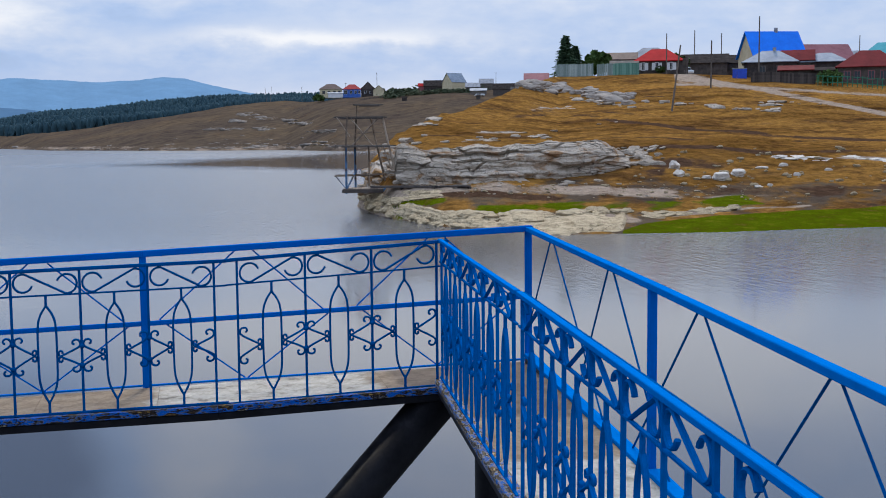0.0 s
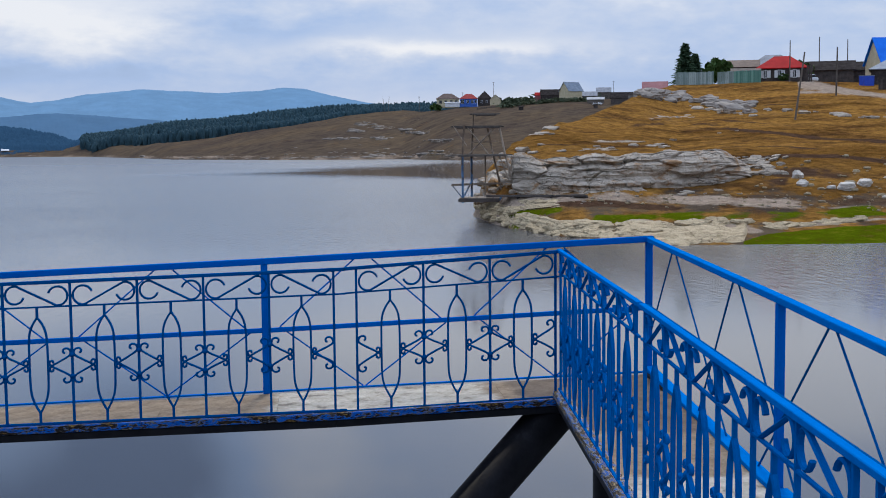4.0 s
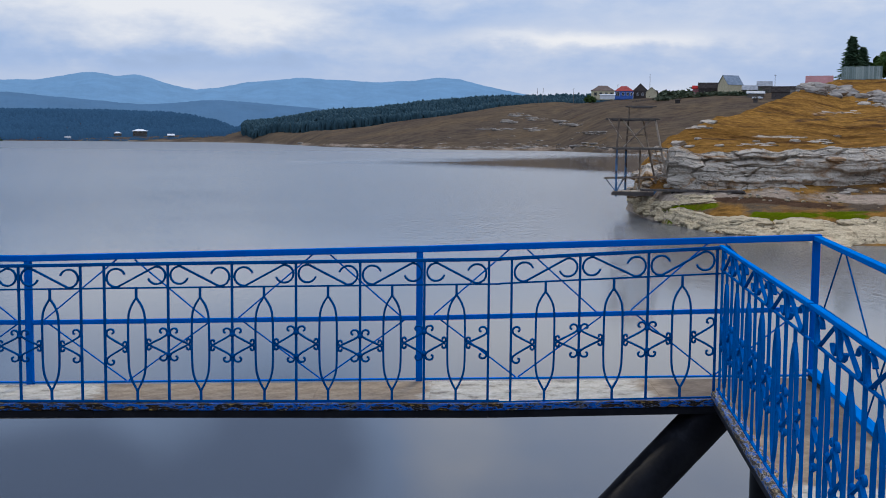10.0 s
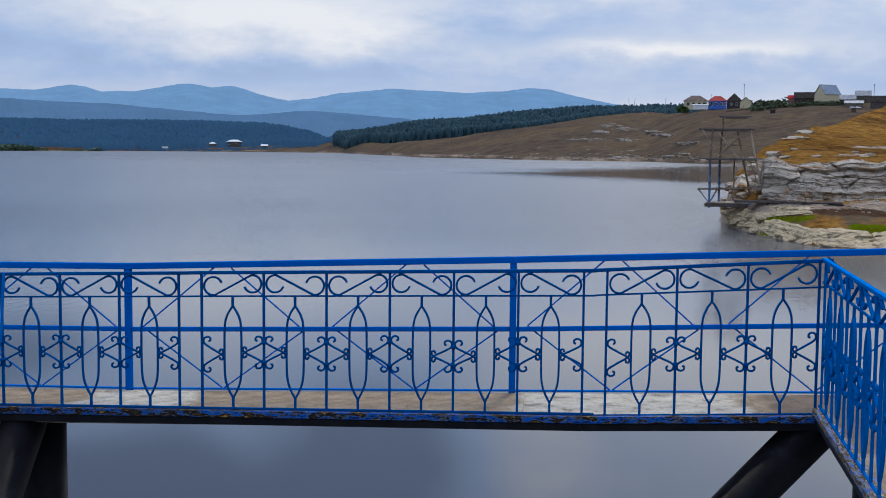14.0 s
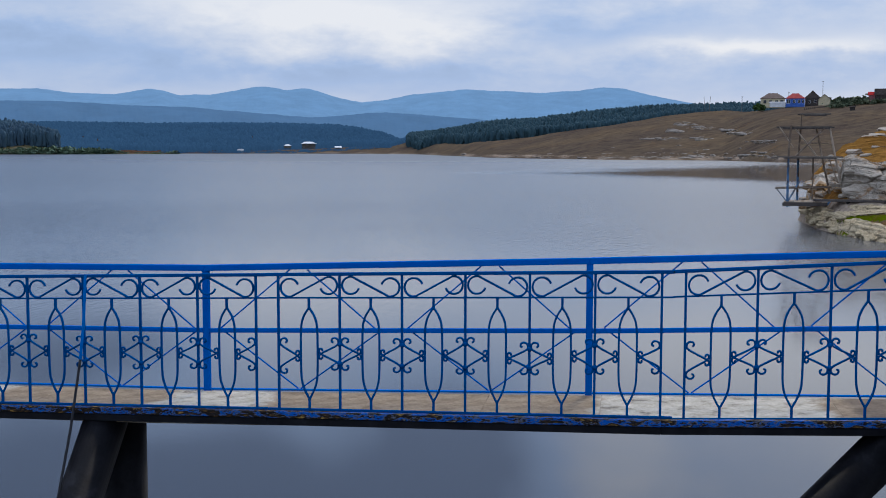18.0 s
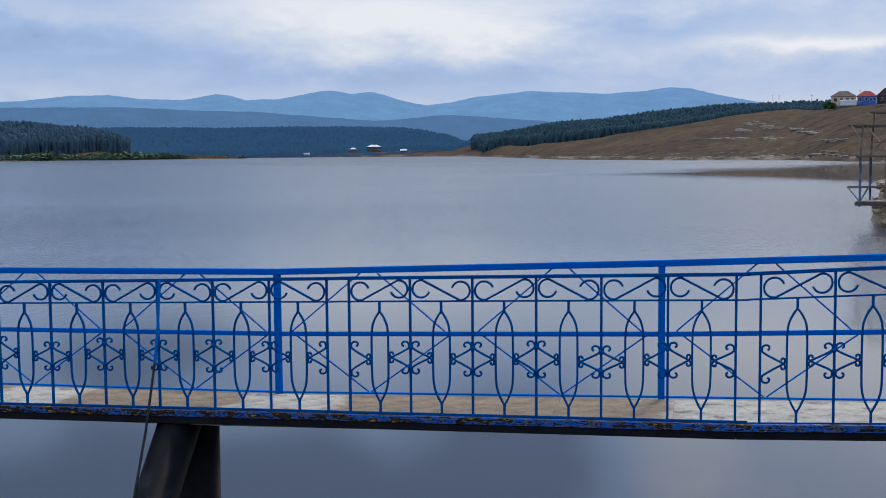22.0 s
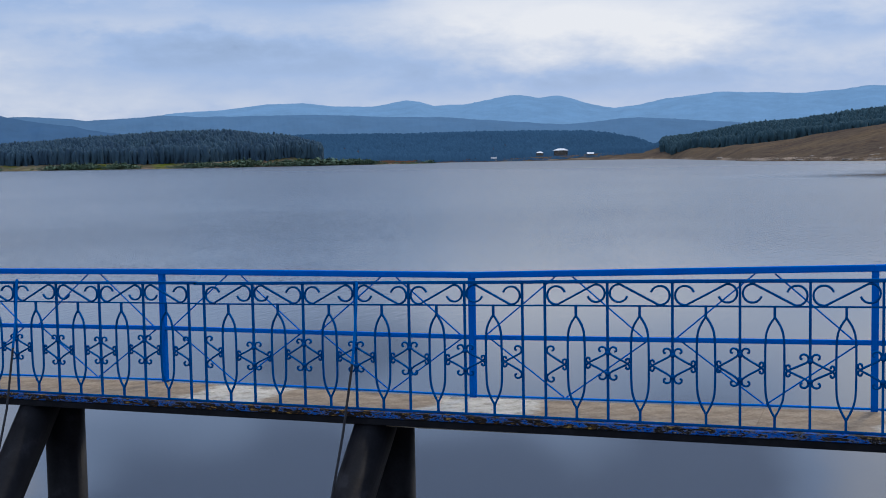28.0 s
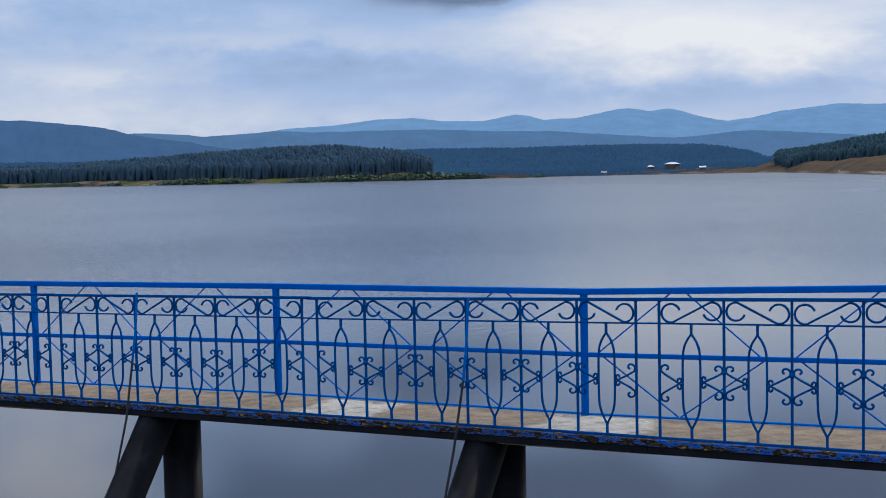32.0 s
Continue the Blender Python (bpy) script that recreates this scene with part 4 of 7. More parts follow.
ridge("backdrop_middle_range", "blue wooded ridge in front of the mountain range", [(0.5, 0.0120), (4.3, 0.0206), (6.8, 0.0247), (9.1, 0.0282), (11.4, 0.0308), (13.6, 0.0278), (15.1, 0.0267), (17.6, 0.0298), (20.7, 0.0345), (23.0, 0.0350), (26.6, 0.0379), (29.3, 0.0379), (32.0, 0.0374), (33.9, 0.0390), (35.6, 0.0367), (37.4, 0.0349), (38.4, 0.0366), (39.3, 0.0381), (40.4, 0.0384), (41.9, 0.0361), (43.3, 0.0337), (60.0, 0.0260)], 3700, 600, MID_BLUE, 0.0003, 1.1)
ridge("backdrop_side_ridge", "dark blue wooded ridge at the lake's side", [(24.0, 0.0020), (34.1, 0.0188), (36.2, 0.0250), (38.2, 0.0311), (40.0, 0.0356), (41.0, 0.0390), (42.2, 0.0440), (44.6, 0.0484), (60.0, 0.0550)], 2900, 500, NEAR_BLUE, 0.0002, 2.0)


def wood(name, label, count, az_range, r_range, height, mat, seed, keep=None, girth=1.0):
    """Many small conifers and pines, each a ragged rounded crown, as one far wood."""
    rng = np.random.default_rng(seed)
    az = rng.uniform(*az_range, count)
    r = np.sqrt(rng.uniform(r_range[0] ** 2, r_range[1] ** 2, count))
    h, x, y = ground_height(az, r)
    ok = h > 0.6
    if keep is not None:
        ok &= keep(az, r)
    x, y, z = x[ok], y[ok], h[ok]
    n = len(x)
    clump = 0.5 + 0.5 * fnoise(x * 0.05, y * 0.05, seed)
    tall = height * (rng.uniform(0.66, 1.0, n) + 0.12 * clump + (rng.random(n) > 0.96) * 0.09)
    wide = tall * rng.uniform(0.15, 0.23, n) * girth
    sides = 5
    rings = [(0.0, 1.0), (0.35, 1.06), (0.68, 0.98), (0.90, 0.52)]
    ang = np.arange(sides) * 2 * math.pi / sides
    spin = rng.uniform(0, 1, n)[:, None]
    layers = []
    for up, w in rings:
        jit = rng.uniform(0.62, 1.30, (n, sides)) * (wide * w)[:, None]
        off = (rng.normal(0, 0.30, n) * wide * w)[:, None]
        layers.append(np.stack([x[:, None] + off + np.cos(ang + spin) * jit, y[:, None] + np.sin(ang + spin) * jit, (z + tall * up)[:, None] + rng.uniform(-0.06, 0.06, (n, sides)) * tall[:, None]], -1))
    tip = np.stack([x + rng.uniform(-0.25, 0.25, n) * wide, y, z + tall], -1)[:, None, :]
    m = len(rings) * sides + 1
    V = np.concatenate(layers + [tip], 1).reshape(-1, 3)
    idx = np.arange(n)[:, None] * m
    k = np.arange(sides)
    k2 = (k + 1) % sides
    tris = [(a + k, a + k2, a + sides + k) for a in range(0, m - 1 - sides, sides)] + [(a + k2, a + sides + k2, a + sides + k) for a in range(0, m - 1 - sides, sides)] + [(m - 1 - sides + k, m - 1 - sides + k2, np.full(sides, m - 1))]
    F = np.concatenate([np.stack([idx + q for q in t], -1).reshape(-1, 3) for t in tris])
    return tagged(mesh_object(name, V, F, mat), label, "wood", kind="stuff")


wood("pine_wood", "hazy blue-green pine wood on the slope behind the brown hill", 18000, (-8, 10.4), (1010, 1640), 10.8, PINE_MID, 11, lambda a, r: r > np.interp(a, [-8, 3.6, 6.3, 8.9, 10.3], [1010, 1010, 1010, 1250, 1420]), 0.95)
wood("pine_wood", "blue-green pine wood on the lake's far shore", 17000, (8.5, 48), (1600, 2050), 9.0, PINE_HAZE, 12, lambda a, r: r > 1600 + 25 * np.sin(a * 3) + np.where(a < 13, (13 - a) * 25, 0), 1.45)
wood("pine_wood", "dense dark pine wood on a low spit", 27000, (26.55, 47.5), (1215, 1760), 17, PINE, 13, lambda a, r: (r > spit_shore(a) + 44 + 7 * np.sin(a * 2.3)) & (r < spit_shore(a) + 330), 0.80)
# ---- the blue footbridge ----
INNER_Y, OUTER_Y = 8.60, 9.46
POST_X = [2.72, -0.38, -3.48, -6.45, -9.42, -12.4]
DECK_Z = [3.15, 3.085, 3.02, 3.005, 2.94, 2.90]
RAIL_Z = [4.278, 4.155, 4.050, 4.028, 3.988, 3.945]
MID_Z = [3.69, 3.586, 3.516, 3.492, 3.434, 3.39]


def at_x(x, zs):
    return float(np.interp(-x, [-p for p in POST_X], zs))


def beam(name, a, b, w, h, mat, parent, label="", bevel=0.004):
    """A straight box bar from a to b, w wide and h high."""
    a, b = Vector(a), Vector(b)
    d = b - a
    bm = boxed((-w / 2, 0, -h / 2), (w / 2, d.length, h / 2), bevel)
    ob = part(name, bm, mat, parent, label)
    yaw, pitch = math.atan2(-d.x, d.y), math.asin(d.z / d.length)
    ob.matrix_local = Matrix.Translation(a) @ Euler((pitch, 0, yaw)).to_matrix().to_4x4()
    return ob


def ornate_panel(name, cells, cell, height, band, rise=0.0, grow=0.0, paint=SHADED_BLUE, seed=1):
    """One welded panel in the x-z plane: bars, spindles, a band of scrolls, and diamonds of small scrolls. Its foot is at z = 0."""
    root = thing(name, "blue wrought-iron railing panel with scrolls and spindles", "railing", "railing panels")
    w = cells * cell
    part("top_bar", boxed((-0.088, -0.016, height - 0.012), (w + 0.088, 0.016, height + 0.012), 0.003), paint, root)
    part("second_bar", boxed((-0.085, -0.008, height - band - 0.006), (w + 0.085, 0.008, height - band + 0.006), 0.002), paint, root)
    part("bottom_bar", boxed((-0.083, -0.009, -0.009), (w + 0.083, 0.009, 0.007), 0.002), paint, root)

    def rounded(pts):
        """Cut the corners of a line twice, so that it bends smoothly."""
        for _ in range(2):
            out = [pts[0]]
            for (x0, z0), (x1, z1) in zip(pts, pts[1:]):
                out += [(0.75 * x0 + 0.25 * x1, 0.75 * z0 + 0.25 * z1), (0.25 * x0 + 0.75 * x1, 0.25 * z0 + 0.75 * z1)]
            pts = out + [pts[-1]]
        return pts

    def rod(nm, pts2, r=0.0120, sides=6, flat=0.70):
        part(nm, swept([(x, 0, z) for x, z in pts2], r, sides, flat), paint, root)

    rng = random.Random(seed)
    low, wide = 0.07, cell * 0.137
    heart = [(0.408 * height + rng.uniform(-0.014, 0.012), rng.uniform(0.066, 0.088)) for _ in range(cells + 1)]
    for i in range(cells + 1):
        rod("baluster", [(i * cell, 0.0), (i * cell, height)], 0.0121, 4, 1.0)
    hb = height - band
    for i in range(cells):
        c = (i + 0.5) * cell
        rod("stem", [(c, hb), (c, hb - 0.075)], 0.0121, 4, 1.0)
        for s in (-1, 1):
            rod("spindle_side", rounded([(c, hb - 0.072), (c + s * wide * 0.5, hb - 0.118), (c + s * wide * 0.80, hb - 0.162), (c + s * wide * 0.94, hb - 0.205), (c + s * wide, hb - 0.28), (c + s * wide, low + 0.22), (c + s * wide * 0.9, low + 0.135), (c + s * wide * 0.55, low + 0.07), (c, low + 0.005)]))
        rod("stem", [(c, low + 0.01), (c, 0)], 0.0121, 4, 1.0)
        # the S-scroll of the upper band, turned about from cell to cell
        m = 1 if i % 2 == 0 else -1
        zt, zb, rr = height - 0.016, hb + 0.004, band * 0.385
        x0, x1 = c - m * cell * 0.46, c + m * cell * 0.46
        curl_l = [(x0 + m * (rr + rr * math.cos(radians(a))), zb + rr + 0.004 + rr * math.sin(radians(a))) for a in range(20, 281, 20)]
        curl_r = [(x1 - m * (rr * 0.95 + rr * 0.95 * math.cos(radians(a))), zt - rr * 0.95 - 0.004 - rr * 0.95 * math.sin(radians(a))) for a in range(280, 10, -20)]
        rod("scroll", curl_l + curl_r)
        # half diamonds from the bars at both sides to the spindle, where their ends cross and curl
        for s in (-1, 1):
            zc, dz = heart[i + (s > 0)]
            xs, xb = c + s * (wide + 0.020), c + s * cell * 0.5
            for u in (-1, 1):
                arm = [(xs + s * 0.014, zc - u * 0.020), (xs + s * 0.016, zc - u * 0.034), (xs, zc - u * 0.040), (xs - s * 0.011, zc - u * 0.026), (xs - s * 0.008, zc - u * 0.010), (xs + s * 0.010, zc + u * 0.006), (xs + s * (abs(xb - xs) * 0.5), zc + u * dz * 0.50)]
                arm += [(xb - s * 0.014, zc + u * (dz - 0.004)), (xb - s * 0.010, zc + u * (dz + 0.018)), (xb - s * 0.018, zc + u * (dz + 0.040)), (xb - s * 0.042, zc + u * (dz + 0.048)), (xb - s * 0.062, zc + u * (dz + 0.037)), (xb - s * 0.062, zc + u * (dz + 0.016)), (xb - s * 0.048, zc + u * (dz + 0.014))]
                rod("small_scroll", rounded(arm), 0.0114, 5)
        if i > 0:
            zc, dz = heart[i]
            for u in (-1, 1):
                bm = bmesh.new()
                bmesh.ops.create_uvsphere(bm, u_segments=8, v_segments=5, radius=0.019, matrix=Matrix.Translation((i * cell, -0.004, zc + u * dz)))
                part("knot", bm, paint, root, smooth=True)
    # the panel climbs and grows along its length while its bars stay upright
    for child in root.children:
        for v in child.data.vertices:
            v.co.z += v.co.x * (rise + grow * v.co.z / height)
    return root


RISE = 0.0125


def lay_panel(p, x0, x1, z0, z1, length, tall, rise):
    """Stretch the panel between two feet on the front beam and tip it by what its own rise leaves."""
    d = math.hypot(x1 - x0, z1 - z0)
    p.matrix_world = Matrix.Translation((x0, INNER_Y, z0)) @ Matrix.Rotation(-(z1 - z0) / (x1 - x0) + rise, 4, "Y")
    p.scale = (d / length, 1, tall)


CELL, PANEL_H, BAND = 0.455, 1.0, 0.173


def foot_z(x):
    return float(np.interp(-x, [-2.75, -1.80, -0.15, 2.70, 5.55, 8.30, 12.40], [3.20, 3.170, 3.118, 3.084, 3.048, 3.020, 2.955]))


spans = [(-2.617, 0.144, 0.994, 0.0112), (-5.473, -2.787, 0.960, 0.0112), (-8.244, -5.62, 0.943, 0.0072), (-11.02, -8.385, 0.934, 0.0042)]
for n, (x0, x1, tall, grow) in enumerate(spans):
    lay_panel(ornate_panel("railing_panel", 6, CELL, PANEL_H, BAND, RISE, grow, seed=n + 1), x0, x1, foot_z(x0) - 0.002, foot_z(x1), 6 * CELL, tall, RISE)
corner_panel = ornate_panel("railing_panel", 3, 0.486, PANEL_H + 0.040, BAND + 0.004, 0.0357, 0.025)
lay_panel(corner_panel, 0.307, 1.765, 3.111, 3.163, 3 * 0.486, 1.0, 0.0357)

# the arm that comes towards the viewer
ARM_IN, ARM_OUT = ((1.80, 8.62), (0.98, -1.5)), ((2.72, 9.46), (1.73, -1.5))


def arm_x(line, y):
    (xa, ya), (xb, yb) = line
    return xa + (xb - xa) * (y - ya) / (yb - ya)


ARM_Z = 3.185
arm_dir = math.atan2(ARM_IN[1][1] - ARM_IN[0][1], ARM_IN[1][0] - ARM_IN[0][0])
ARM_CELL = 0.464
arm_panel = ornate_panel("railing_panel", 6, ARM_CELL, 1.030, BAND - 0.014, paint=HALF_SHADED_BLUE, seed=9)
# the top bar's lighter blue stands for the light falling on it
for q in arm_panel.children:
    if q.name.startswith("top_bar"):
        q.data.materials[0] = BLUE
# the railing sinks a little towards the near end: start along the arm, width of a cell, sink, tip
for n, (start, cell, sink, tip) in enumerate(((0.07, 0.476, 0.0, 0.001), (3.145, 0.4385, 0.003, 0.009), (5.93, 0.4385, 0.028, 0.010))):
    p = arm_panel if n == 0 else copy_thing(arm_panel, Matrix())
    y = ARM_IN[0][1] + start * math.sin(arm_dir)
    p.matrix_world = Matrix.Translation((arm_x(ARM_IN, y), y, ARM_Z + 0.032 - sink)) @ Matrix.Rotation(arm_dir, 4, "Z") @ Matrix.Rotation(tip, 4, "Y") @ Matrix.Diagonal((cell / ARM_CELL, 1, 1, 1))

# outer railing: posts, rails and diamonds of thin rod
outer = thing("outer_railing", "plain blue steel railing with square posts and thin diagonal rods", "railing")
for x, zd, zr in zip(POST_X, DECK_Z, RAIL_Z):
    part("post", boxed((x - 0.026, OUTER_Y - 0.026, zd - 0.02), (x + 0.026, OUTER_Y + 0.026, zr - 0.03), 0.005), RAIL_SHADED_BLUE, outer)
for i in range(5):
    a, b = POST_X[i], POST_X[i + 1]
    beam("top_rail", (a + (0.034 if i == 0 else 0), OUTER_Y, RAIL_Z[i] - 0.023), (b, OUTER_Y, RAIL_Z[i + 1] - 0.023), 0.064, 0.048, RAIL_SHADED_BLUE, outer)
    beam("middle_rail", (a - 0.026, OUTER_Y - 0.002, MID_Z[i]), (b + 0.026, OUTER_Y - 0.002, MID_Z[i + 1]), 0.036, 0.036, RAIL_SHADED_BLUE, outer)
    beam("foot_rail", (a - 0.026, OUTER_Y, DECK_Z[i] + 0.012), (b + 0.026, OUTER_Y, DECK_Z[i + 1] + 0.012), 0.040, 0.012, RAIL_SHADED_BLUE, outer)
    for c in (0.25, 0.75):
        xc = a + (b - a) * c
        zt, zm, zb = at_x(xc, RAIL_Z) - 0.05, at_x(xc, MID_Z), at_x(xc, DECK_Z) + 0.02
        for s in (-1, 1):
            part("rod", swept([(xc + s * 0.07, OUTER_Y + 0.01, zt), (xc + s * 0.66, OUTER_Y + 0.01, zm)], 0.0065, 5), RAIL_SHADED_BLUE, outer)
            part("rod", swept([(xc + s * 0.66, OUTER_Y + 0.01, zm), (xc + s * 0.01, OUTER_Y + 0.01, zb)], 0.0065, 5), RAIL_SHADED_BLUE, outer)

arm_rail = thing("outer_railing", "plain blue steel railing with zigzag rods along the bridge's arm", "railing")
arm_posts = [9.46, 5.96, 2.4, -1.3]
arm_top = [4.270, 4.224, 4.160, 4.11]
for y, zt in list(zip(arm_posts, arm_top))[1:]:
    x = arm_x(ARM_OUT, y)
    part("post", boxed((x - 0.022, y - 0.022, ARM_Z - 0.02), (x + 0.022, y + 0.022, zt - 0.038), 0.005), RAIL_SHADED_BLUE, arm_rail)
for i in range(3):
    ya, yb, za, zb = arm_posts[i], arm_posts[i + 1], arm_top[i], arm_top[i + 1]
    if i == 0:
        ya += 0.034
    A, B = Vector((arm_x(ARM_OUT, ya), ya, za)), Vector((arm_x(ARM_OUT, yb), yb, zb))
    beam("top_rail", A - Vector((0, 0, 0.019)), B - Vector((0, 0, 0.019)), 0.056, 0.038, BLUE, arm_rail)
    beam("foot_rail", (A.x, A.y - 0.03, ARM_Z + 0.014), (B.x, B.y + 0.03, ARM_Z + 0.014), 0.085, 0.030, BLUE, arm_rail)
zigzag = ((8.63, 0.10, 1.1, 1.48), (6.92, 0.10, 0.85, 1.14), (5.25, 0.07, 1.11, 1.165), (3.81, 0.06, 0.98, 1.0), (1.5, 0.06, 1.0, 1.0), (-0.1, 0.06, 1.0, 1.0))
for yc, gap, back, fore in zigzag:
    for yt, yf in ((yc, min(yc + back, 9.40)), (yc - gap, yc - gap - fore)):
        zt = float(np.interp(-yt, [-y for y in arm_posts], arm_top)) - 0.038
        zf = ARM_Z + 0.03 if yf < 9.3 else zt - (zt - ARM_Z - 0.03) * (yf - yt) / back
        part("rod", swept([(arm_x(ARM_OUT, yt) + 0.012, yt, zt), (arm_x(ARM_OUT, yf) + 0.012, yf, zf)], 0.0065, 5), SHADED_BLUE, arm_rail)
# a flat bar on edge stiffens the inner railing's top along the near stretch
part("stiffener", swept([(arm_x(ARM_IN, 5.6) + 0.026, 5.6, ARM_Z + 1.056), (arm_x(ARM_IN, 0.9) + 0.026, 0.9, ARM_Z + 1.012)], 0.020, 4, 0.35), SHADED_BLUE, arm_rail, "flat bar behind the scrolled railing's top")

# deck: steel edge beams and concrete slabs
bridge = thing("footbridge_deck", "narrow concrete footbridge deck on black steel beams", "footbridge")
for i in range(5):
    a, b = POST_X[i], POST_X[i + 1]
    beam("back_beam", (a, OUTER_Y, DECK_Z[i] - 0.075), (b, OUTER_Y, DECK_Z[i + 1] - 0.075), 0.07, 0.11, BLACK, bridge)
edge_x = [1.80, 0.15, -2.70, -5.55, -8.30, -12.4]
for a, b in zip(edge_x, edge_x[1:]):
    za, zb = foot_z(a), foot_z(b)
    beam("front_beam", (a, INNER_Y - 0.005, za - 0.090), (b, INNER_Y - 0.005, zb - 0.090), 0.07, 0.056, BLACK, bridge)
    beam("edge_strip", (a, INNER_Y - 0.012, za - 0.036), (b, INNER_Y - 0.012, zb - 0.036), 0.085, 0.050, BLUE_WORN if b > -3.0 else EDGE_RUST, bridge, "chipped blue paint over rust")


def worn_slab(a, b, z0, z1, width, parent, at, pales, browns):
    """A thin concrete slab between two points of the walkway's middle line; at gives the place along it for the worn stretches."""
    a, b = Vector((a[0], a[1], z0)), Vector((b[0], b[1], z1))
    d = b - a
    n = 16
    bm = bmesh.new()
    rings = []
    for k in range(n + 1):
        y = d.length * k / n
        rings.append([bm.verts.new(v) for v in ((-width / 2, y, 0), (-width / 6, y, 0), (width / 6, y, 0), (width / 2, y, 0), (width / 2, y, -0.09), (-width / 2, y, -0.09))])
    for r, s in zip(rings, rings[1:]):
        for q in range(6):
            bm.faces.new((r[q], r[(q + 1) % 6], s[(q + 1) % 6], s[q]))
    bm.faces.new(rings[0])
    bm.faces.new(rings[-1])
    bmesh.ops.recalc_face_normals(bm, faces=bm.faces)
    ob = part("slab", bm, DECK, parent)
    yaw, pitch = math.atan2(-d.x, d.y), math.asin(d.z / d.length)
    ob.matrix_local = Matrix.Translation(a) @ Euler((pitch, 0, yaw)).to_matrix().to_4x4()
    layer = ob.data.color_attributes.new("wear", "FLOAT_COLOR", "POINT")
    for v in ob.data.vertices:
        s = at(a + d * (v.co.y / d.length))
        w = max(min(1, max(0, 0.5 + min(s - lo, hi - s) / 0.30)) for lo, hi in pales)
        u = max(min(1, max(0, 0.5 + min(s - lo, hi - s) / 0.30)) for lo, hi in browns)
        layer.data[v.index].color = (0.18 + 0.52 * w, 0.70 * u, 0, 1)
    return ob


slab_x = [2.66, 1.42, -0.28, -1.15, -2.05, -2.95, -3.65, -4.7, -5.85, -6.5, -7.6, -8.7, -9.9, -11.2, -12.4]
for a, b in zip(slab_x, slab_x[1:]):
    mid = (INNER_Y + OUTER_Y) / 2
    worn_slab((a - 0.001, mid), (b + 0.001, mid), at_x(a, DECK_Z), at_x(b, DECK_Z), OUTER_Y - INNER_Y - 0.075, bridge, lambda q: q.x, ((-0.35, 1.38), (-3.75, -2.8), (-5.9, -5.1), (-10.6, -9.8)), ((1.45, 4.0), (-12.3, -11.9)))

arm_deck = thing("footbridge_deck", "concrete arm of the footbridge on rust-streaked steel beams", "footbridge")
for line, nm in ((ARM_IN, "inner"), (ARM_OUT, "outer")):
    y0, y1 = (8.55, -1.5) if nm == "inner" else (9.42, -1.5)
    beam("side_beam", (arm_x(line, y0), y0, ARM_Z - 0.052), (arm_x(line, y1), y1, ARM_Z - 0.052), 0.07, 0.07, BLACK, arm_deck)
beam("edge_strip", (arm_x(ARM_IN, 8.58) - 0.004, 8.58, ARM_Z + 0.006), (arm_x(ARM_IN, -1.5) - 0.004, -1.5, ARM_Z + 0.006), 0.10, 0.045, BLUE_RUST, arm_deck, "rusty edge with remains of blue paint")
ys = [8.60, 7.55, 6.30, 5.1, 3.9, 2.7, 1.5, 0.3, -1.4]
for a, b in zip(ys, ys[1:]):
    xa, xb = (arm_x(ARM_IN, a) + arm_x(ARM_OUT, a)) / 2, (arm_x(ARM_IN, b) + arm_x(ARM_OUT, b)) / 2
    worn_slab((xa, a - 0.001), (xb, b + 0.001), ARM_Z, ARM_Z, 0.79, arm_deck, lambda q: q.y, ((4.0, 6.35), (1.5, 2.7)), ((7.3, 9.0), (-2, -1)))


# piles and raking struts of black pipe
def pipe_pile(x, y, z, lean=None):
    root = thing("pipe_pile", "black-painted steel pipe pile standing in the lake", "pile", "piles")
    part("pipe", swept([(x, y, z), (x, y, -2.5)], 0.175, 28), BLACK, root, smooth=True)
    if lean:
        (fx, fy), (tx, ty) = lean
        top = Vector((fx, fy, z + 0.02))
        d = Vector((tx, ty, -1.0))
        part("raking_strut", swept([top, top + d * (z + 2.5)], 0.165, 28), BLACK, root, smooth=True)
        part("collar", boxed((min(x, fx) - 0.15, min(y, fy) - 0.10, z - 0.02), (max(x, fx) + 0.15, max(y, fy) + 0.2, z + 0.03), 0.01), BLACK, root)
    return root


pipe_pile(2.33, 9.03, 3.0, ((1.78, 8.72), (-0.95, -0.12)))
pipe_pile(-4.02, 9.03, 2.93, ((-4.03, 8.76), (-0.14, -0.60)))
pipe_pile(-7.24, 9.03, 2.90, ((-7.25, 8.76), (-0.14, -0.58)))
pipe_pile(-10.4, 9.03, 2.85, ((-10.42, 8.76), (-0.14, -0.58)))
pipe_pile(1.75, 4.6, 3.05)

for x, sway in ((-4.10, 0.07), (-7.32, 0.02)):
    zt = foot_z(x) + 0.97
    cable = thing("hanging_cable", "thin dark cable tied to the railing and hanging into the water", "cable", "cables")
    part("upper_length", swept([(x, INNER_Y - 0.022, zt + 0.01), (x - 0.01, INNER_Y - 0.05, zt - 0.35), (x - 0.03, INNER_Y - 0.075, 3.42)], 0.011, 6), BLUE, cable, "painted blue with the railing")
    part("lower_length", swept([(x - 0.03, INNER_Y - 0.075, 3.42), (x - 0.05 - sway * 0.5, INNER_Y - 0.15, 2.9), (x - 0.10 - sway, INNER_Y - 0.40, 2.0), (x - 0.16 - sway * 2, INNER_Y - 0.75, 0.6), (x - 0.2 - sway * 2.5, INNER_Y - 1.0, -1.0)], 0.010, 6), ROPE, cable)
# ---- the headland: rocks, tower, village ----


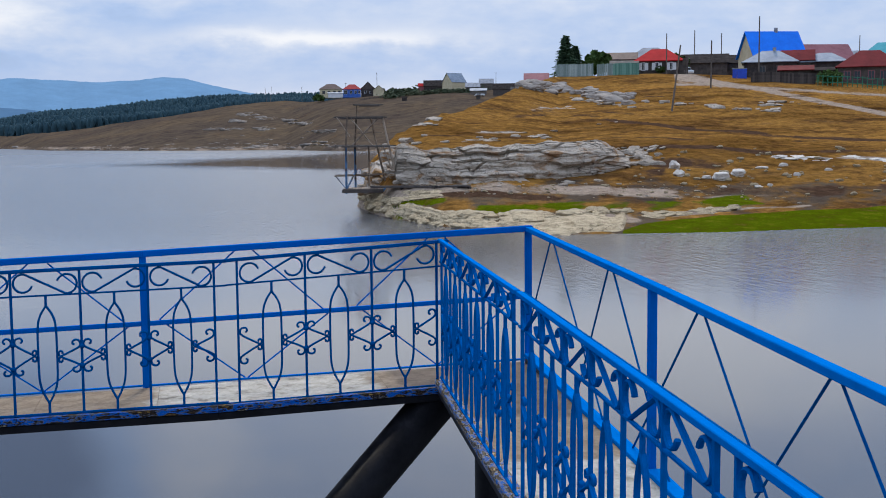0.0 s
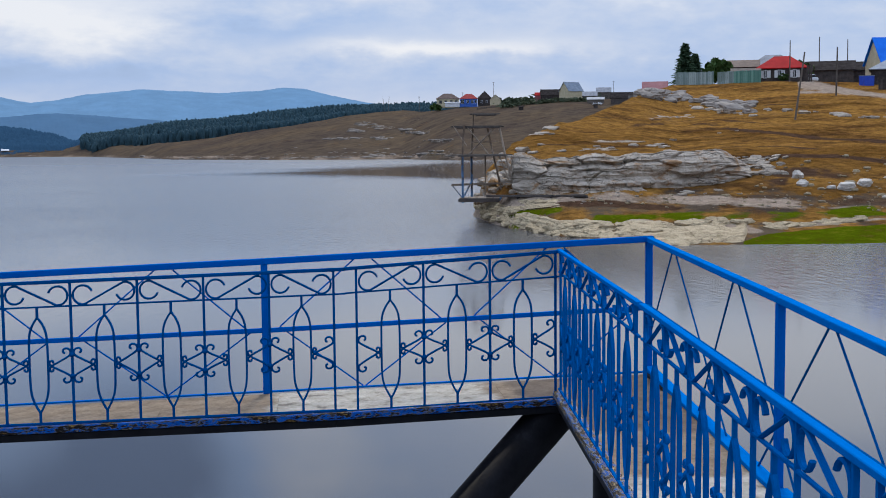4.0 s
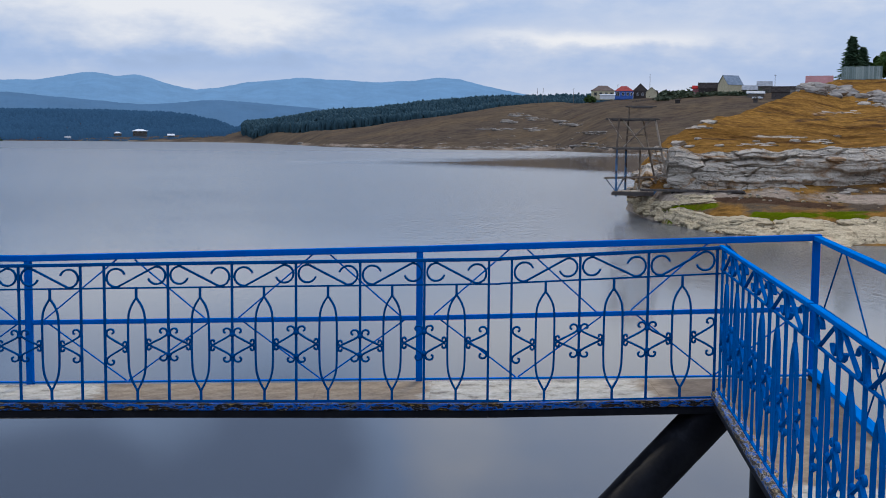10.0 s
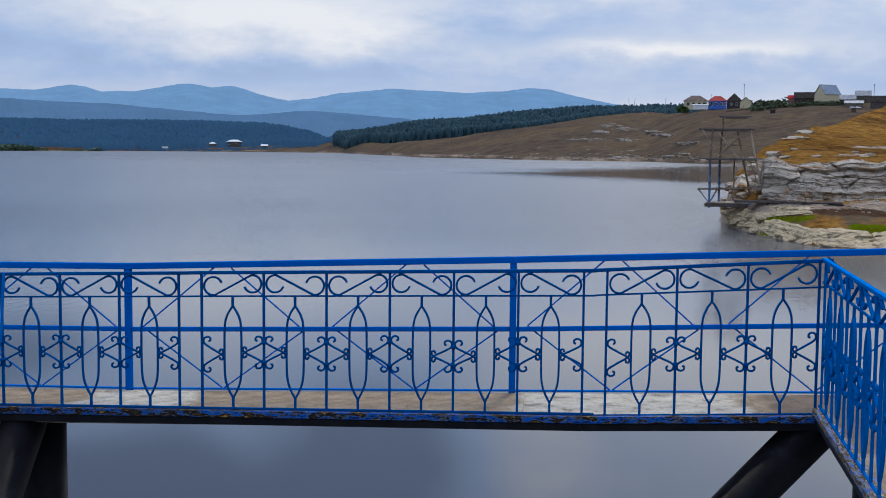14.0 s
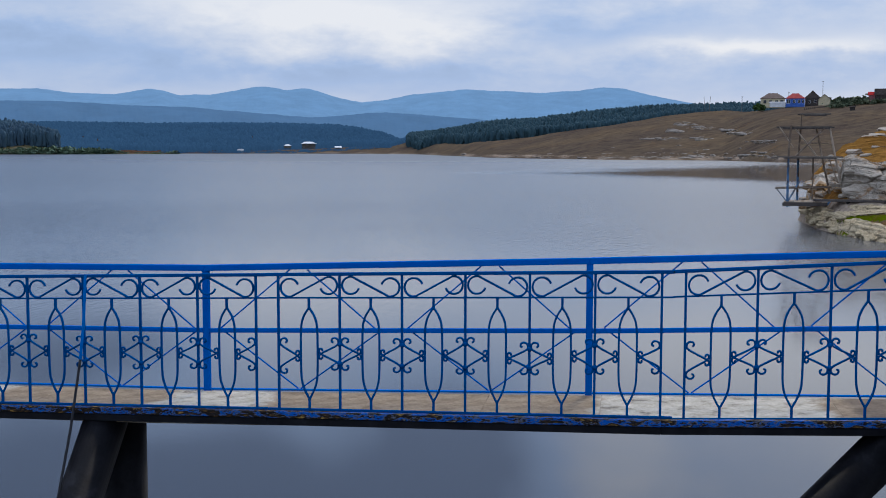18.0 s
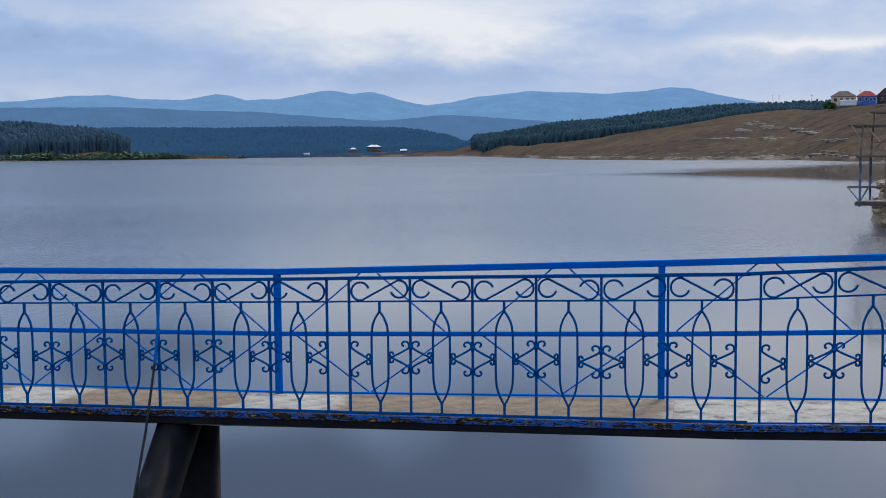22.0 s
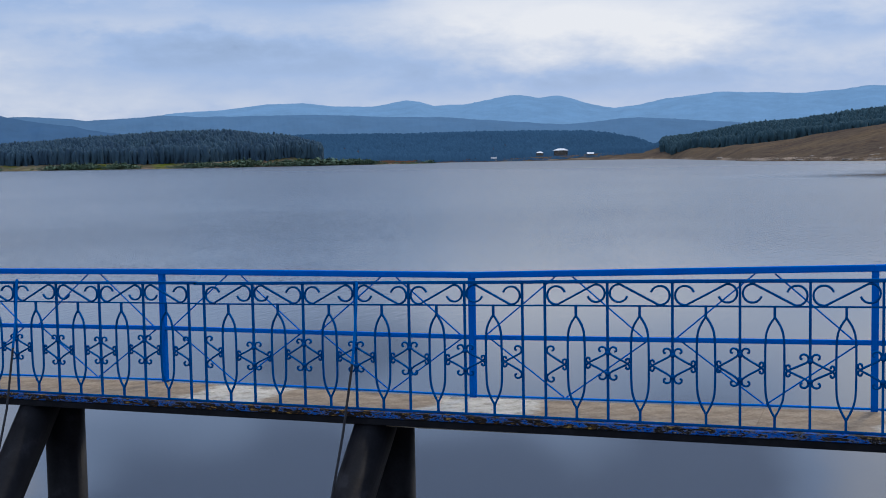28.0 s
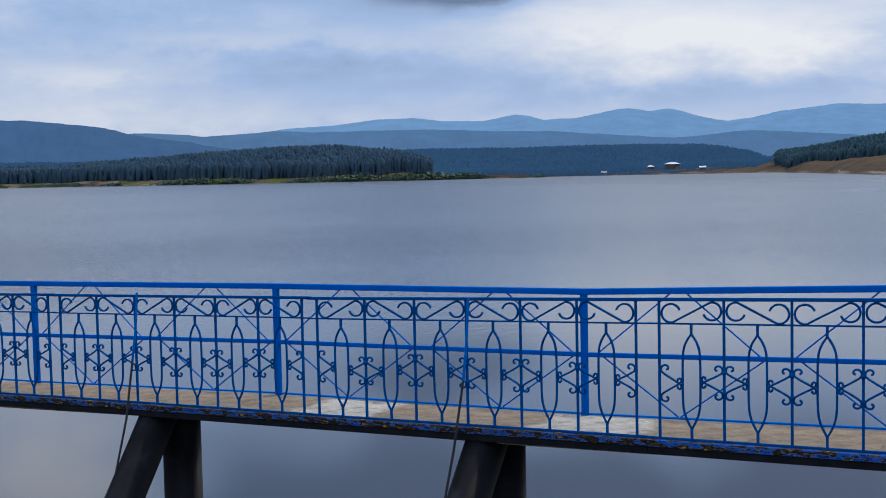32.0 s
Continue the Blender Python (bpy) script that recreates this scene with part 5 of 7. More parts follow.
def along_slope(az, e):
    """Distance at which the headland's slope reaches a given rise over distance (thousandths)."""
    r = np.arange(60.0, 230.0, 0.4)
    h, _, _ = ground_height(np.full_like(r, az), r)
    v = (h - EYE_Z) / r * 1000
    k = np.nonzero((v[1:] >= e) & (h[1:] > 0))[0]
    return float(r[k[0] + 1]) if len(k) else 90.0


def rock_mesh(name, seed, boxy, jag, mat):
    """A weathered block: a boxy rounded solid with knocked-off corners and pitted sides."""
    rng = np.random.default_rng(seed)
    n = 6
    bm = bmesh.new()
    bmesh.ops.create_cube(bm, size=2.0)
    bmesh.ops.subdivide_edges(bm, edges=bm.edges[:], cuts=n - 1, use_grid_fill=True)
    co = np.array([v.co[:] for v in bm.verts])
    ln = (np.abs(co) ** boxy).sum(1) ** (1 / boxy)
    co = co / ln[:, None]
    for k in range(7):
        d = rng.normal(size=3) * (1, 1, 0.7)
        d /= np.linalg.norm(d)
        lim = rng.uniform(0.72, 0.95)
        over = np.maximum(co @ d - lim, 0)
        co = co - over[:, None] * d
    s = float(seed)
    layers = np.sign(np.sin(co[:, 2] * 9 + s)) * 0.035
    f = 1 + jag * (fnoise(co[:, 0] * 2.2 + s, co[:, 1] * 2.2 + co[:, 2] * 3.1, s) + 0.5 * fnoise(co[:, 0] * 6 + co[:, 2] * 5, co[:, 1] * 6, s + 2)) + layers
    co = co * f[:, None]
    for v, c in zip(bm.verts, co):
        v.co = c
    me = bpy.data.meshes.new(name)
    bm.to_mesh(me)
    bm.free()
    me.materials.append(mat)
    return me


LEDGE = [rock_mesh("block", 20 + k, 4.5, 0.10, ROCK) for k in range(7)]
CRAG = [rock_mesh("block", 140 + k, 5, 0.12, ROCK_RUST if k % 3 else ROCK) for k in range(6)]
BEDS = [rock_mesh("block", 120 + k, 3.0, 0.16, ROCK) for k in range(6)]
RUBBLE = [rock_mesh("block", 80 + k, 4.5, 0.10, ROCK_DULL) for k in range(6)]
SHORE = [rock_mesh("stone", 40 + k, 4, 0.09, ROCK_PALE) for k in range(6)]
BOULDER = [rock_mesh("boulder", 60 + k, 3.2, 0.09, ROCK_WHITE) for k in range(5)]
rock_rng = random.Random(5)


def set_rock(name, meshes, az, r, size, dz=0.0, parent=None, turn=40):
    """A stone bedded in the slope, so that it leans with the ground under it."""
    ob = new(name, rock_rng.choice(meshes))
    lean = math.atan((height_at(az, r + 0.9) - height_at(az, r - 0.9)) / 1.8)
    tip = Euler((radians(rock_rng.uniform(-9, 9)), radians(rock_rng.uniform(-7, 7)), radians(rock_rng.uniform(-turn, turn)))).to_matrix().to_4x4()
    ob.matrix_world = Matrix.Translation(place(az, r, dz)) @ Matrix.Rotation(radians(az), 4, "Z") @ Matrix.Rotation(max(-0.6, min(0.6, lean)), 4, "X") @ tip @ Matrix.Diagonal((*size, 1))
    ob.parent = parent
    return ob


def cells(u, v, seed, jitter=0.85):
    """Distances to the nearest two points of a jittered grid, and a random value for the nearest one's cell."""
    f1, f2 = np.full(u.shape, 9.0), np.full(u.shape, 9.0)
    val = np.zeros(u.shape)
    iu, iv = np.floor(u), np.floor(v)

    def rnd(a, b, k):
        w = np.sin(a * 127.1 + b * 311.7 + k * 74.7 + seed * 13.3) * 43758.5453
        return w - np.floor(w)
    for du in (-1, 0, 1):
        for dv in (-1, 0, 1):
            a, b = iu + du, iv + dv
            d = np.hypot(a + 0.5 + (rnd(a, b, 1) - 0.5) * jitter - u, b + 0.5 + (rnd(a, b, 2) - 0.5) * jitter - v)
            near = d < f1
            f2 = np.where(near, f1, np.minimum(f2, d))
            val = np.where(near, rnd(a, b, 3), val)
            f1 = np.where(near, d, f1)
    return f1, f2, val


def rock_face(name, label, a0, a1, low, top, depth, mat, seed, block=(1.3, 0.42), crack=0.26, step=0.05, rows=56, fwd=0.3, lift=0.08, uneven=0.25, cap=0.65, taper=0.0, lying=False):
    """A face of bedded rock: blocks between fissures, stepping back as it rises, running out into the ground at its ends."""
    az = np.arange(a0, a1, -step)
    lo = np.array([low(a) for a in az])
    hi = np.array([top(a) for a in az])
    r0 = np.array([along_slope(a, e) for a, e in zip(az, lo)])
    k = np.ones(15) / 15
    r0 = np.convolve(np.pad(r0, 7, mode="edge"), k, "valid")
    if lying:
        r1 = np.array([along_slope(a, e) for a, e in zip(az, hi)])
        depth = np.maximum(np.convolve(np.pad(r1, 7, mode="edge"), k, "valid") - r0, 0.6)[:, None]
    v = np.concatenate([np.linspace(-0.12, 1, rows), [1.02, 1.05, 1.1]])
    A, V = np.meshgrid(az, v, indexing="ij")
    R0, LO, HI = r0[:, None], lo[:, None], hi[:, None]
    s = np.radians(-A) * 86
    over = np.clip(V - 1, 0, 1)
    vv = np.minimum(V, 1)
    bed = vv + 0.02 * np.sin(s * 0.7 + seed)
    stair = (np.floor(bed * 4) + smooth01((bed * 4 - np.floor(bed * 4)) * 2.2 - 1.2)) / 4
    slab = smooth01((vv - 0.50) / 0.55)
    rr = R0 - fwd + depth * ((0.30 * stair + 0.70 * vv) if lying else (0.50 * stair + 0.50 * slab)) + over * 22
    z_lo, z_hi = EYE_Z + R0 * LO / 1000, EYE_Z + (R0 + depth) * HI / 1000
    low_high = np.clip(1 - uneven * (0.5 - 0.55 * fnoise(s * 0.33, s * 0.05, seed + 11) - 0.35 * fnoise(s * 1.2, s * 0.2, seed + 12)), 0.1, 1.15)
    if taper:
        low_high = low_high * (0.12 + 0.88 * smooth01((A - az[-1]) / taper + 0.12 * fnoise(s * 0.8, s * 0.1, seed + 14)))
    z = z_lo + (z_hi - z_lo) * vv * low_high + lift * smooth01(vv * 3) * low_high - over * 9
    f1, f2, val = cells(s / block[0] + z * 0.12, z / block[1] + 0.08 * np.sin(s), seed)
    g1, g2, val2 = cells(s / block[0] * 2.7, z / block[1] * 2.3, seed + 5)
    ends = smooth01((A - az[-1]) / 1.1) * smooth01((az[0] - A) / 0.3)
    patchy = smooth01(fnoise(s * 0.35, z * 0.9, seed + 3) * 0.8 + 0.55)
    beds = np.abs(np.sin((z + 0.10 * fnoise(s * 0.4, s * 0.1, seed + 4)) * math.pi / (block[1] * 1.25)))
    push = (val - 0.5) * 0.62 + (val2 - 0.5) * 0.22 - patchy * crack * 1.5 * (1 - smooth01((f2 - f1) / 0.10)) - patchy * crack * 0.8 * (1 - smooth01((g2 - g1) / 0.16)) - crack * 0.7 * patchy * (1 - smooth01(beds / 0.22)) + 0.50 * fnoise(s * 0.22, z * 0.6, seed) + 0.22 * fnoise(s * 0.9, z * 1.7, seed + 6) + 0.07 * fnoise(s * 2.6, z * 4.2, seed + 7) + 0.03 * fnoise(s * 6, z * 8, seed + 8)
    push = push * (1 - cap * slab) - 0.45 * np.exp(-((vv - 0.34) / 0.13) ** 2) * smooth01(fnoise(s * 0.25, s * 0.07, seed + 13) + 0.6)
    if lying:
        push = push * 0.20
    rr = rr - push * np.where(over > 0, 0.3, 1) + (1 - ends) * 1.5
    z = z + (val - 0.5) * (0.10 if lying else 0.14) + (0.08 if lying else 0.22) * fnoise(s * 0.5, s * 0.13, seed + 9) * vv + 0.10 * fnoise(s * 1.8, s * 0.3, seed + 10) * vv - (1 - ends) * 1.2
    P = np.stack([-rr * np.sin(np.radians(A)), rr * np.cos(np.radians(A)), z], -1)
    root = thing(name, label, "rock ledge")
    nr = A.shape[1]
    cuts = np.linspace(0, len(az) - 1, max(2, round((len(az) - 1) * step / 1.9)) + 1).astype(int)
    for c0, c1 in zip(cuts, cuts[1:]):
        n = c1 - c0
        i = np.arange(n)[:, None] * nr + np.arange(nr - 1)[None, :]
        faces = np.stack([i, i + 1, i + nr + 1, i + nr], -1).reshape(-1, 4)
        mesh_object("outcrop", P[c0:c1 + 1].reshape(-1, 3), faces, mat, root, True)
    return root


rock_face("rock_ledge", "long grey bedded limestone ledge in the dry grass bank", -9.5, -21.8, lambda a: float(np.interp(-a, [9.6, 11.8, 14.1, 17.6, 19.5, 20.7, 21.8], [-36, -37, -34.5, -34, -30, -25, -20])), lambda a: float(np.interp(-a, [9.6, 10.1, 11.2, 12.0, 13.4, 14.8, 16.4, 17.6, 19.5, 20.7, 21.8], [-4, -1.5, -7.5, -5, -1.5, -6, -7, -4.5, -3.5, -6.5, -15])), 2.2, ROCK, 1.0, (3.0, 0.50), 0.17, 0.035, 84, uneven=0.10, cap=0.25, taper=2.2)
rock_face("rock_ledge", "rust-stained limestone crag at the headland's tip", -7.95, -9.7, lambda a: float(np.interp(-a, [7.95, 8.3, 8.7, 9.9], [-52, -47, -37, -36])), lambda a: float(np.interp(-a, [7.95, 8.3, 8.8, 9.9], [-46, -30, -16, -7])), 5.0, ROCK_RUST, 2.0, (0.9, 0.5), 0.26, 0.03, 56, 0.3, 0.2)
rock_face("rock_ledge", "pale flat limestone slabs along the waterline", -7.95, -21.6, lambda a: float(np.interp(-a, [7.9, 8.6, 9.7, 12.0, 17.5, 20.6, 21.6], [-57, -63, -68, -75, -81, -78, -72])), lambda a: float(np.interp(-a, [7.9, 8.6, 9.7, 12.0, 17.5, 20.6, 21.6], [-45, -47, -54, -61, -62, -61, -66])), 2.6, ROCK_PALE, 3.0, (1.1, 0.16), 0.16, 0.04, 60, 0.35, 0.16, 0.15, 0.0, 1.2, True)
rock_face("rock_ledge", "pale weathered limestone bench below the crag", -7.95, -13.0, lambda a: float(np.interp(-a, [7.9, 8.4, 9.4, 11.5, 13.0], [-54, -55, -52, -48.5, -46])), lambda a: float(np.interp(-a, [7.9, 8.4, 9.4, 11.5, 13.0], [-44, -43, -43, -42, -42])), 2.2, ROCK_PALE, 5.0, (1.2, 0.14), 0.14, 0.04, 40, 0.3, 0.10, 0.25, 0.0, 1.5, True)
for x, e, q in ((-9.45, -20, (0.75, 0.6, 0.75)), (-9.75, -31, (0.9, 0.5, 0.35)), (-9.3, -30, (0.45, 0.4, 0.35)), (-10.3, -36, (0.95, 0.5, 0.28)), (-9.2, -10, (0.4, 0.4, 0.45))):
    tagged(set_rock("boulder", CRAG, x, along_slope(x, e), q, q[2] * 0.3), "large pale limestone block leaning against the crag", "boulder", "boulders")
tip_blocks = thing("fallen_blocks", "pale and rust-stained blocks on the headland's tip", "rocks")
for k in range(46):
    a = -8.15 - 2.1 * rock_rng.random()
    e = float(np.interp(-a, [8.1, 8.8, 9.5, 10.3], [-40, -20, -8, 2])) - rock_rng.uniform(0, 24)
    s = rock_rng.uniform(0.12, 0.42)
    set_rock("block", CRAG, a, along_slope(a, max(e, -46)), (s * 1.6, s * 1.1, s * 0.8), s * 0.25, tip_blocks)
rim = thing("rock_pile", "broken grey rocks along the brow below the village fence", "rocks")
for k in range(80):
    a = -15.9 - 5.0 * rock_rng.random() ** 1.25
    e = 45.5 - (-a - 15.9) * 2.9 + rock_rng.uniform(-5.0, 1.5)
    s = rock_rng.uniform(0.25, 0.85)
    set_rock("block", RUBBLE, a, along_slope(a, e), (s * 1.6, s * 1.1, s * 0.75), s * 0.1, rim)
ledge = thing("fallen_blocks", "grey limestone blocks fallen below and above the ledge", "rocks")
for k in range(24):
    a = -rock_rng.uniform(9.8, 20.5)
    e = -38 + rock_rng.uniform(-3, 2) if k % 2 else rock_rng.uniform(-3, 7) - (a + 15)
    s = rock_rng.uniform(0.09, 0.26)
    set_rock("block", LEDGE, a, along_slope(a, e), (s * 1.8, s * 1.2, s * 0.5), s * 0.05, ledge)
for k in range(70):
    # rubble where the ledge runs out
    a = -19.8 - 2.6 * rock_rng.random()
    e = float(np.interp(-a, [19.8, 21, 22.4], [-18, -16, -16])) + rock_rng.uniform(-9, 8)
    s = rock_rng.uniform(0.08, 0.30)
    set_rock("block", LEDGE, a, along_slope(a, e), (s * 1.7, s * 1.2, s * 0.7), s * 0.12, ledge)
# pale stones along the water
shore = thing("shore_stones", "loose pale limestone slabs along the waterline", "stones")
for k in range(44):
    a = -rock_rng.uniform(7.95, 20.8)
    e = rock_rng.uniform(-79, -66) if a < -10.5 else rock_rng.uniform(-66, -50)
    if a < -17.5:
        e = rock_rng.uniform(-66, -61)
    r = along_slope(a, e)
    s = rock_rng.uniform(0.15, 0.45)
    set_rock("stone", SHORE, a, r, (s * 1.35, s * 1.1, s * 0.5), s * 0.05, shore, 60)
for k in range(40):
    a = -7.95 - 1.5 * rock_rng.random() ** 1.3
    e = rock_rng.uniform(-57, -44) - (-a - 7.95) * 5
    s = rock_rng.uniform(0.10, 0.30)
    set_rock("stone", SHORE, a, along_slope(a, e), (s * 1.7, s * 1.2, s * 0.4), -s * 0.05, shore, 60)
slabs = thing("shore_stones", "pale gravelly slabs in the green turf", "stones")
for k in range(46):
    a = -rock_rng.uniform(21.8, 25.9)
    r = along_slope(a, float(np.interp(-a, [21.8, 22.8, 25.9], [-65.5, -64.5, -58])) + rock_rng.uniform(-2, 1.5))
    s = rock_rng.uniform(0.12, 0.34)
    set_rock("stone", SHORE, a, r, (s * 1.9, s * 1.2, s * 0.28), -s * 0.12, slabs, 60)
# single boulders and scattered stones on the slope
for x, e, s in ((-22.95, -26, (0.36, 0.34, 0.40)), (-23.12, -32, (0.40, 0.36, 0.28)), (-25.03, -36, (0.66, 0.5, 0.36)), (-25.81, -32, (0.58, 0.45, 0.30)), (-24.42, -35, (0.30, 0.24, 0.15)), (-25.2, -42.6, (0.20, 0.2, 0.13)), (-26.81, -42.3, (0.30, 0.2, 0.10)), (-28.49, -32.2, (0.26, 0.22, 0.17)), (-27.89, -25, (0.34, 0.25, 0.16)), (-26.96, -26.2, (0.5, 0.25, 0.10)), (-27.3, -40.3, (0.2, 0.16, 0.10)), (-29.88, -28.2, (0.3, 0.2, 0.12))):
    b = set_rock("boulder", BOULDER, x, along_slope(x, e), s, s[2] * 0.25)
    tagged(b, "pale grey limestone boulder lying in dry grass", "boulder", "boulders")
scatter = thing("scattered_stones", "loose grey stones scattered over the dry slope", "stones")
for k in range(90):
    a = -rock_rng.uniform(21, 33)
    e = rock_rng.gauss(-30, 11)
    if e > -6 or e < -54:
        continue
    s = rock_rng.choice((0.06, 0.08, 0.11, 0.18))
    set_rock("stone", SHORE, a, along_slope(a, e), (s * 1.5, s, s * 0.7), s * 0.2, scatter)
bench_stones = thing("scattered_stones", "small grey stones strewn over the stony bench", "stones")
for k in range(150):
    a = -rock_rng.uniform(11, 29)
    e = float(np.interp(-a, [11, 16, 23, 29], [-42, -43, -47, -47])) + rock_rng.gauss(0, 4.0)
    s = rock_rng.choice((0.04, 0.05, 0.07, 0.10))
    set_rock("stone", SHORE if k % 3 else BEDS, a, along_slope(a, e), (s * 1.6, s, s * 0.6), s * 0.15, bench_stones)
pale = thing("rock_slab", "long pale limestone slabs bared in the slope", "rock slab")
for k in range(44):
    a = -rock_rng.uniform(27.3, 33.8)
    e = float(np.interp(-a, [27.3, 29.1, 29.3, 30.3, 33.8], [-17.5, -18.3, -20.8, -17.3, -22])) + rock_rng.uniform(-1.2, 1.2)
    s = rock_rng.uniform(0.10, 0.34)
    set_rock("stone", BOULDER, a, along_slope(a, e), (s * 2.2, s * 1.6, s * 0.20), -s * 0.09, pale, 14)
crest = thing("slope_stones", "rows of low grey stones across the upper slope", "stones")
for k in range(60):
    if k < 14:
        a = -rock_rng.uniform(18.0, 21.2)
        e = 38.5 - (-a - 15.9) * 2.6 + rock_rng.uniform(-3, 0)
    elif k < 44:
        a = -rock_rng.choice((rock_rng.uniform(21.5, 24.1), rock_rng.uniform(24.4, 25.2), rock_rng.uniform(25.6, 27.7)))
        e = float(np.interp(-a, [21.5, 24, 25, 27.7], [28.5, 25, 22.7, 19])) + rock_rng.uniform(-0.9, 0.9)
    else:
        a = -rock_rng.uniform(26.8, 29.5)
        e = 25.0 + rock_rng.uniform(-1.5, 1.5)
    s = rock_rng.choice((0.12, 0.18, 0.3, 0.42))
    set_rock("block", LEDGE, a, along_slope(a, e), (s * 1.7, s * 1.3, s * 0.6), s * 0.05, crest)
for k in range(60):
    # low bared beds in the grass above the ledge
    a0, e0, wide = rock_rng.choice(((-14.8, 4.6, 0.9), (-13.7, -2.0, 0.8), (-16.4, 1.3, 0.5), (-17.4, 24.5, 0.8), (-11.5, 17.0, 0.12), (-11.0, 12.0, 0.5)))
    s = rock_rng.uniform(0.12, 0.40)
    a = a0 + rock_rng.uniform(-wide, wide)
    set_rock("block", BEDS, a, along_slope(a, e0 + rock_rng.uniform(-1.0, 0.8)), (s * 2.0, s * 1.3, s * 0.22), -s * 0.10, ledge, 14)

# stones on the hill across the bay, too far off to pick apart
hv, hf, hb = [], [], 0
base_me = SHORE[0]
bv = np.array([v.co[:] for v in base_me.vertices])
bf = np.array([p.vertices[:] for p in base_me.polygons])
hill_rng = np.random.default_rng(8)
OUTCROPS = ((-2.7, 21.0, 0.30), (-3.5, 18.3, 0.45), (-2.3, 15.7, 0.25), (-1.7, 9.3, 0.75), (-4.7, 16.0, 0.35), (-5.2, 13.6, 0.35), (-3.5, 9.2, 0.30), (-6.3, 7.0, 0.6))


def along_hill(a, e):
    """Distance at which the hill across the bay reaches a given rise over distance (thousandths)."""
    r = np.arange(470.0, 1000.0, 1.0)
    h, _, _ = ground_height(np.full_like(r, a), r)
    k = np.nonzero((h > 0) & ((h - EYE_Z) / r * 1000 >= e))[0]
    return float(r[k[0]]) if len(k) else 800.0


for k in range(420):
    if k % 5 < 3:
        a0, e0, wide = OUTCROPS[hill_rng.integers(len(OUTCROPS))]
        a = a0 + hill_rng.normal(0, wide * 0.6)
        rr = along_hill(a, e0 + hill_rng.normal(0, 0.7))
    else:
        a = -7.5 + 8.5 * hill_rng.random() ** 0.8 if k % 5 == 3 else hill_rng.uniform(-7.5, 8)
        rr = along_hill(a, -7.0) + hill_rng.exponential(7) + 1
    p = place(a, rr)
    s = 0.22 + min(hill_rng.exponential(0.26), 0.9)
    hv.append(bv * (s * 3.2, s * 1.4, s * 0.50) + np.array(p[:]) - (0, 0, s * 0.15))
    hf.append(bf + hb)
    hb += len(bv)
tagged(mesh_object("hillside_stones", np.concatenate(hv), np.concatenate(hf), ROCK_DULL), "grey outcropping stones on the brown hill across the bay", "stones", kind="stuff")


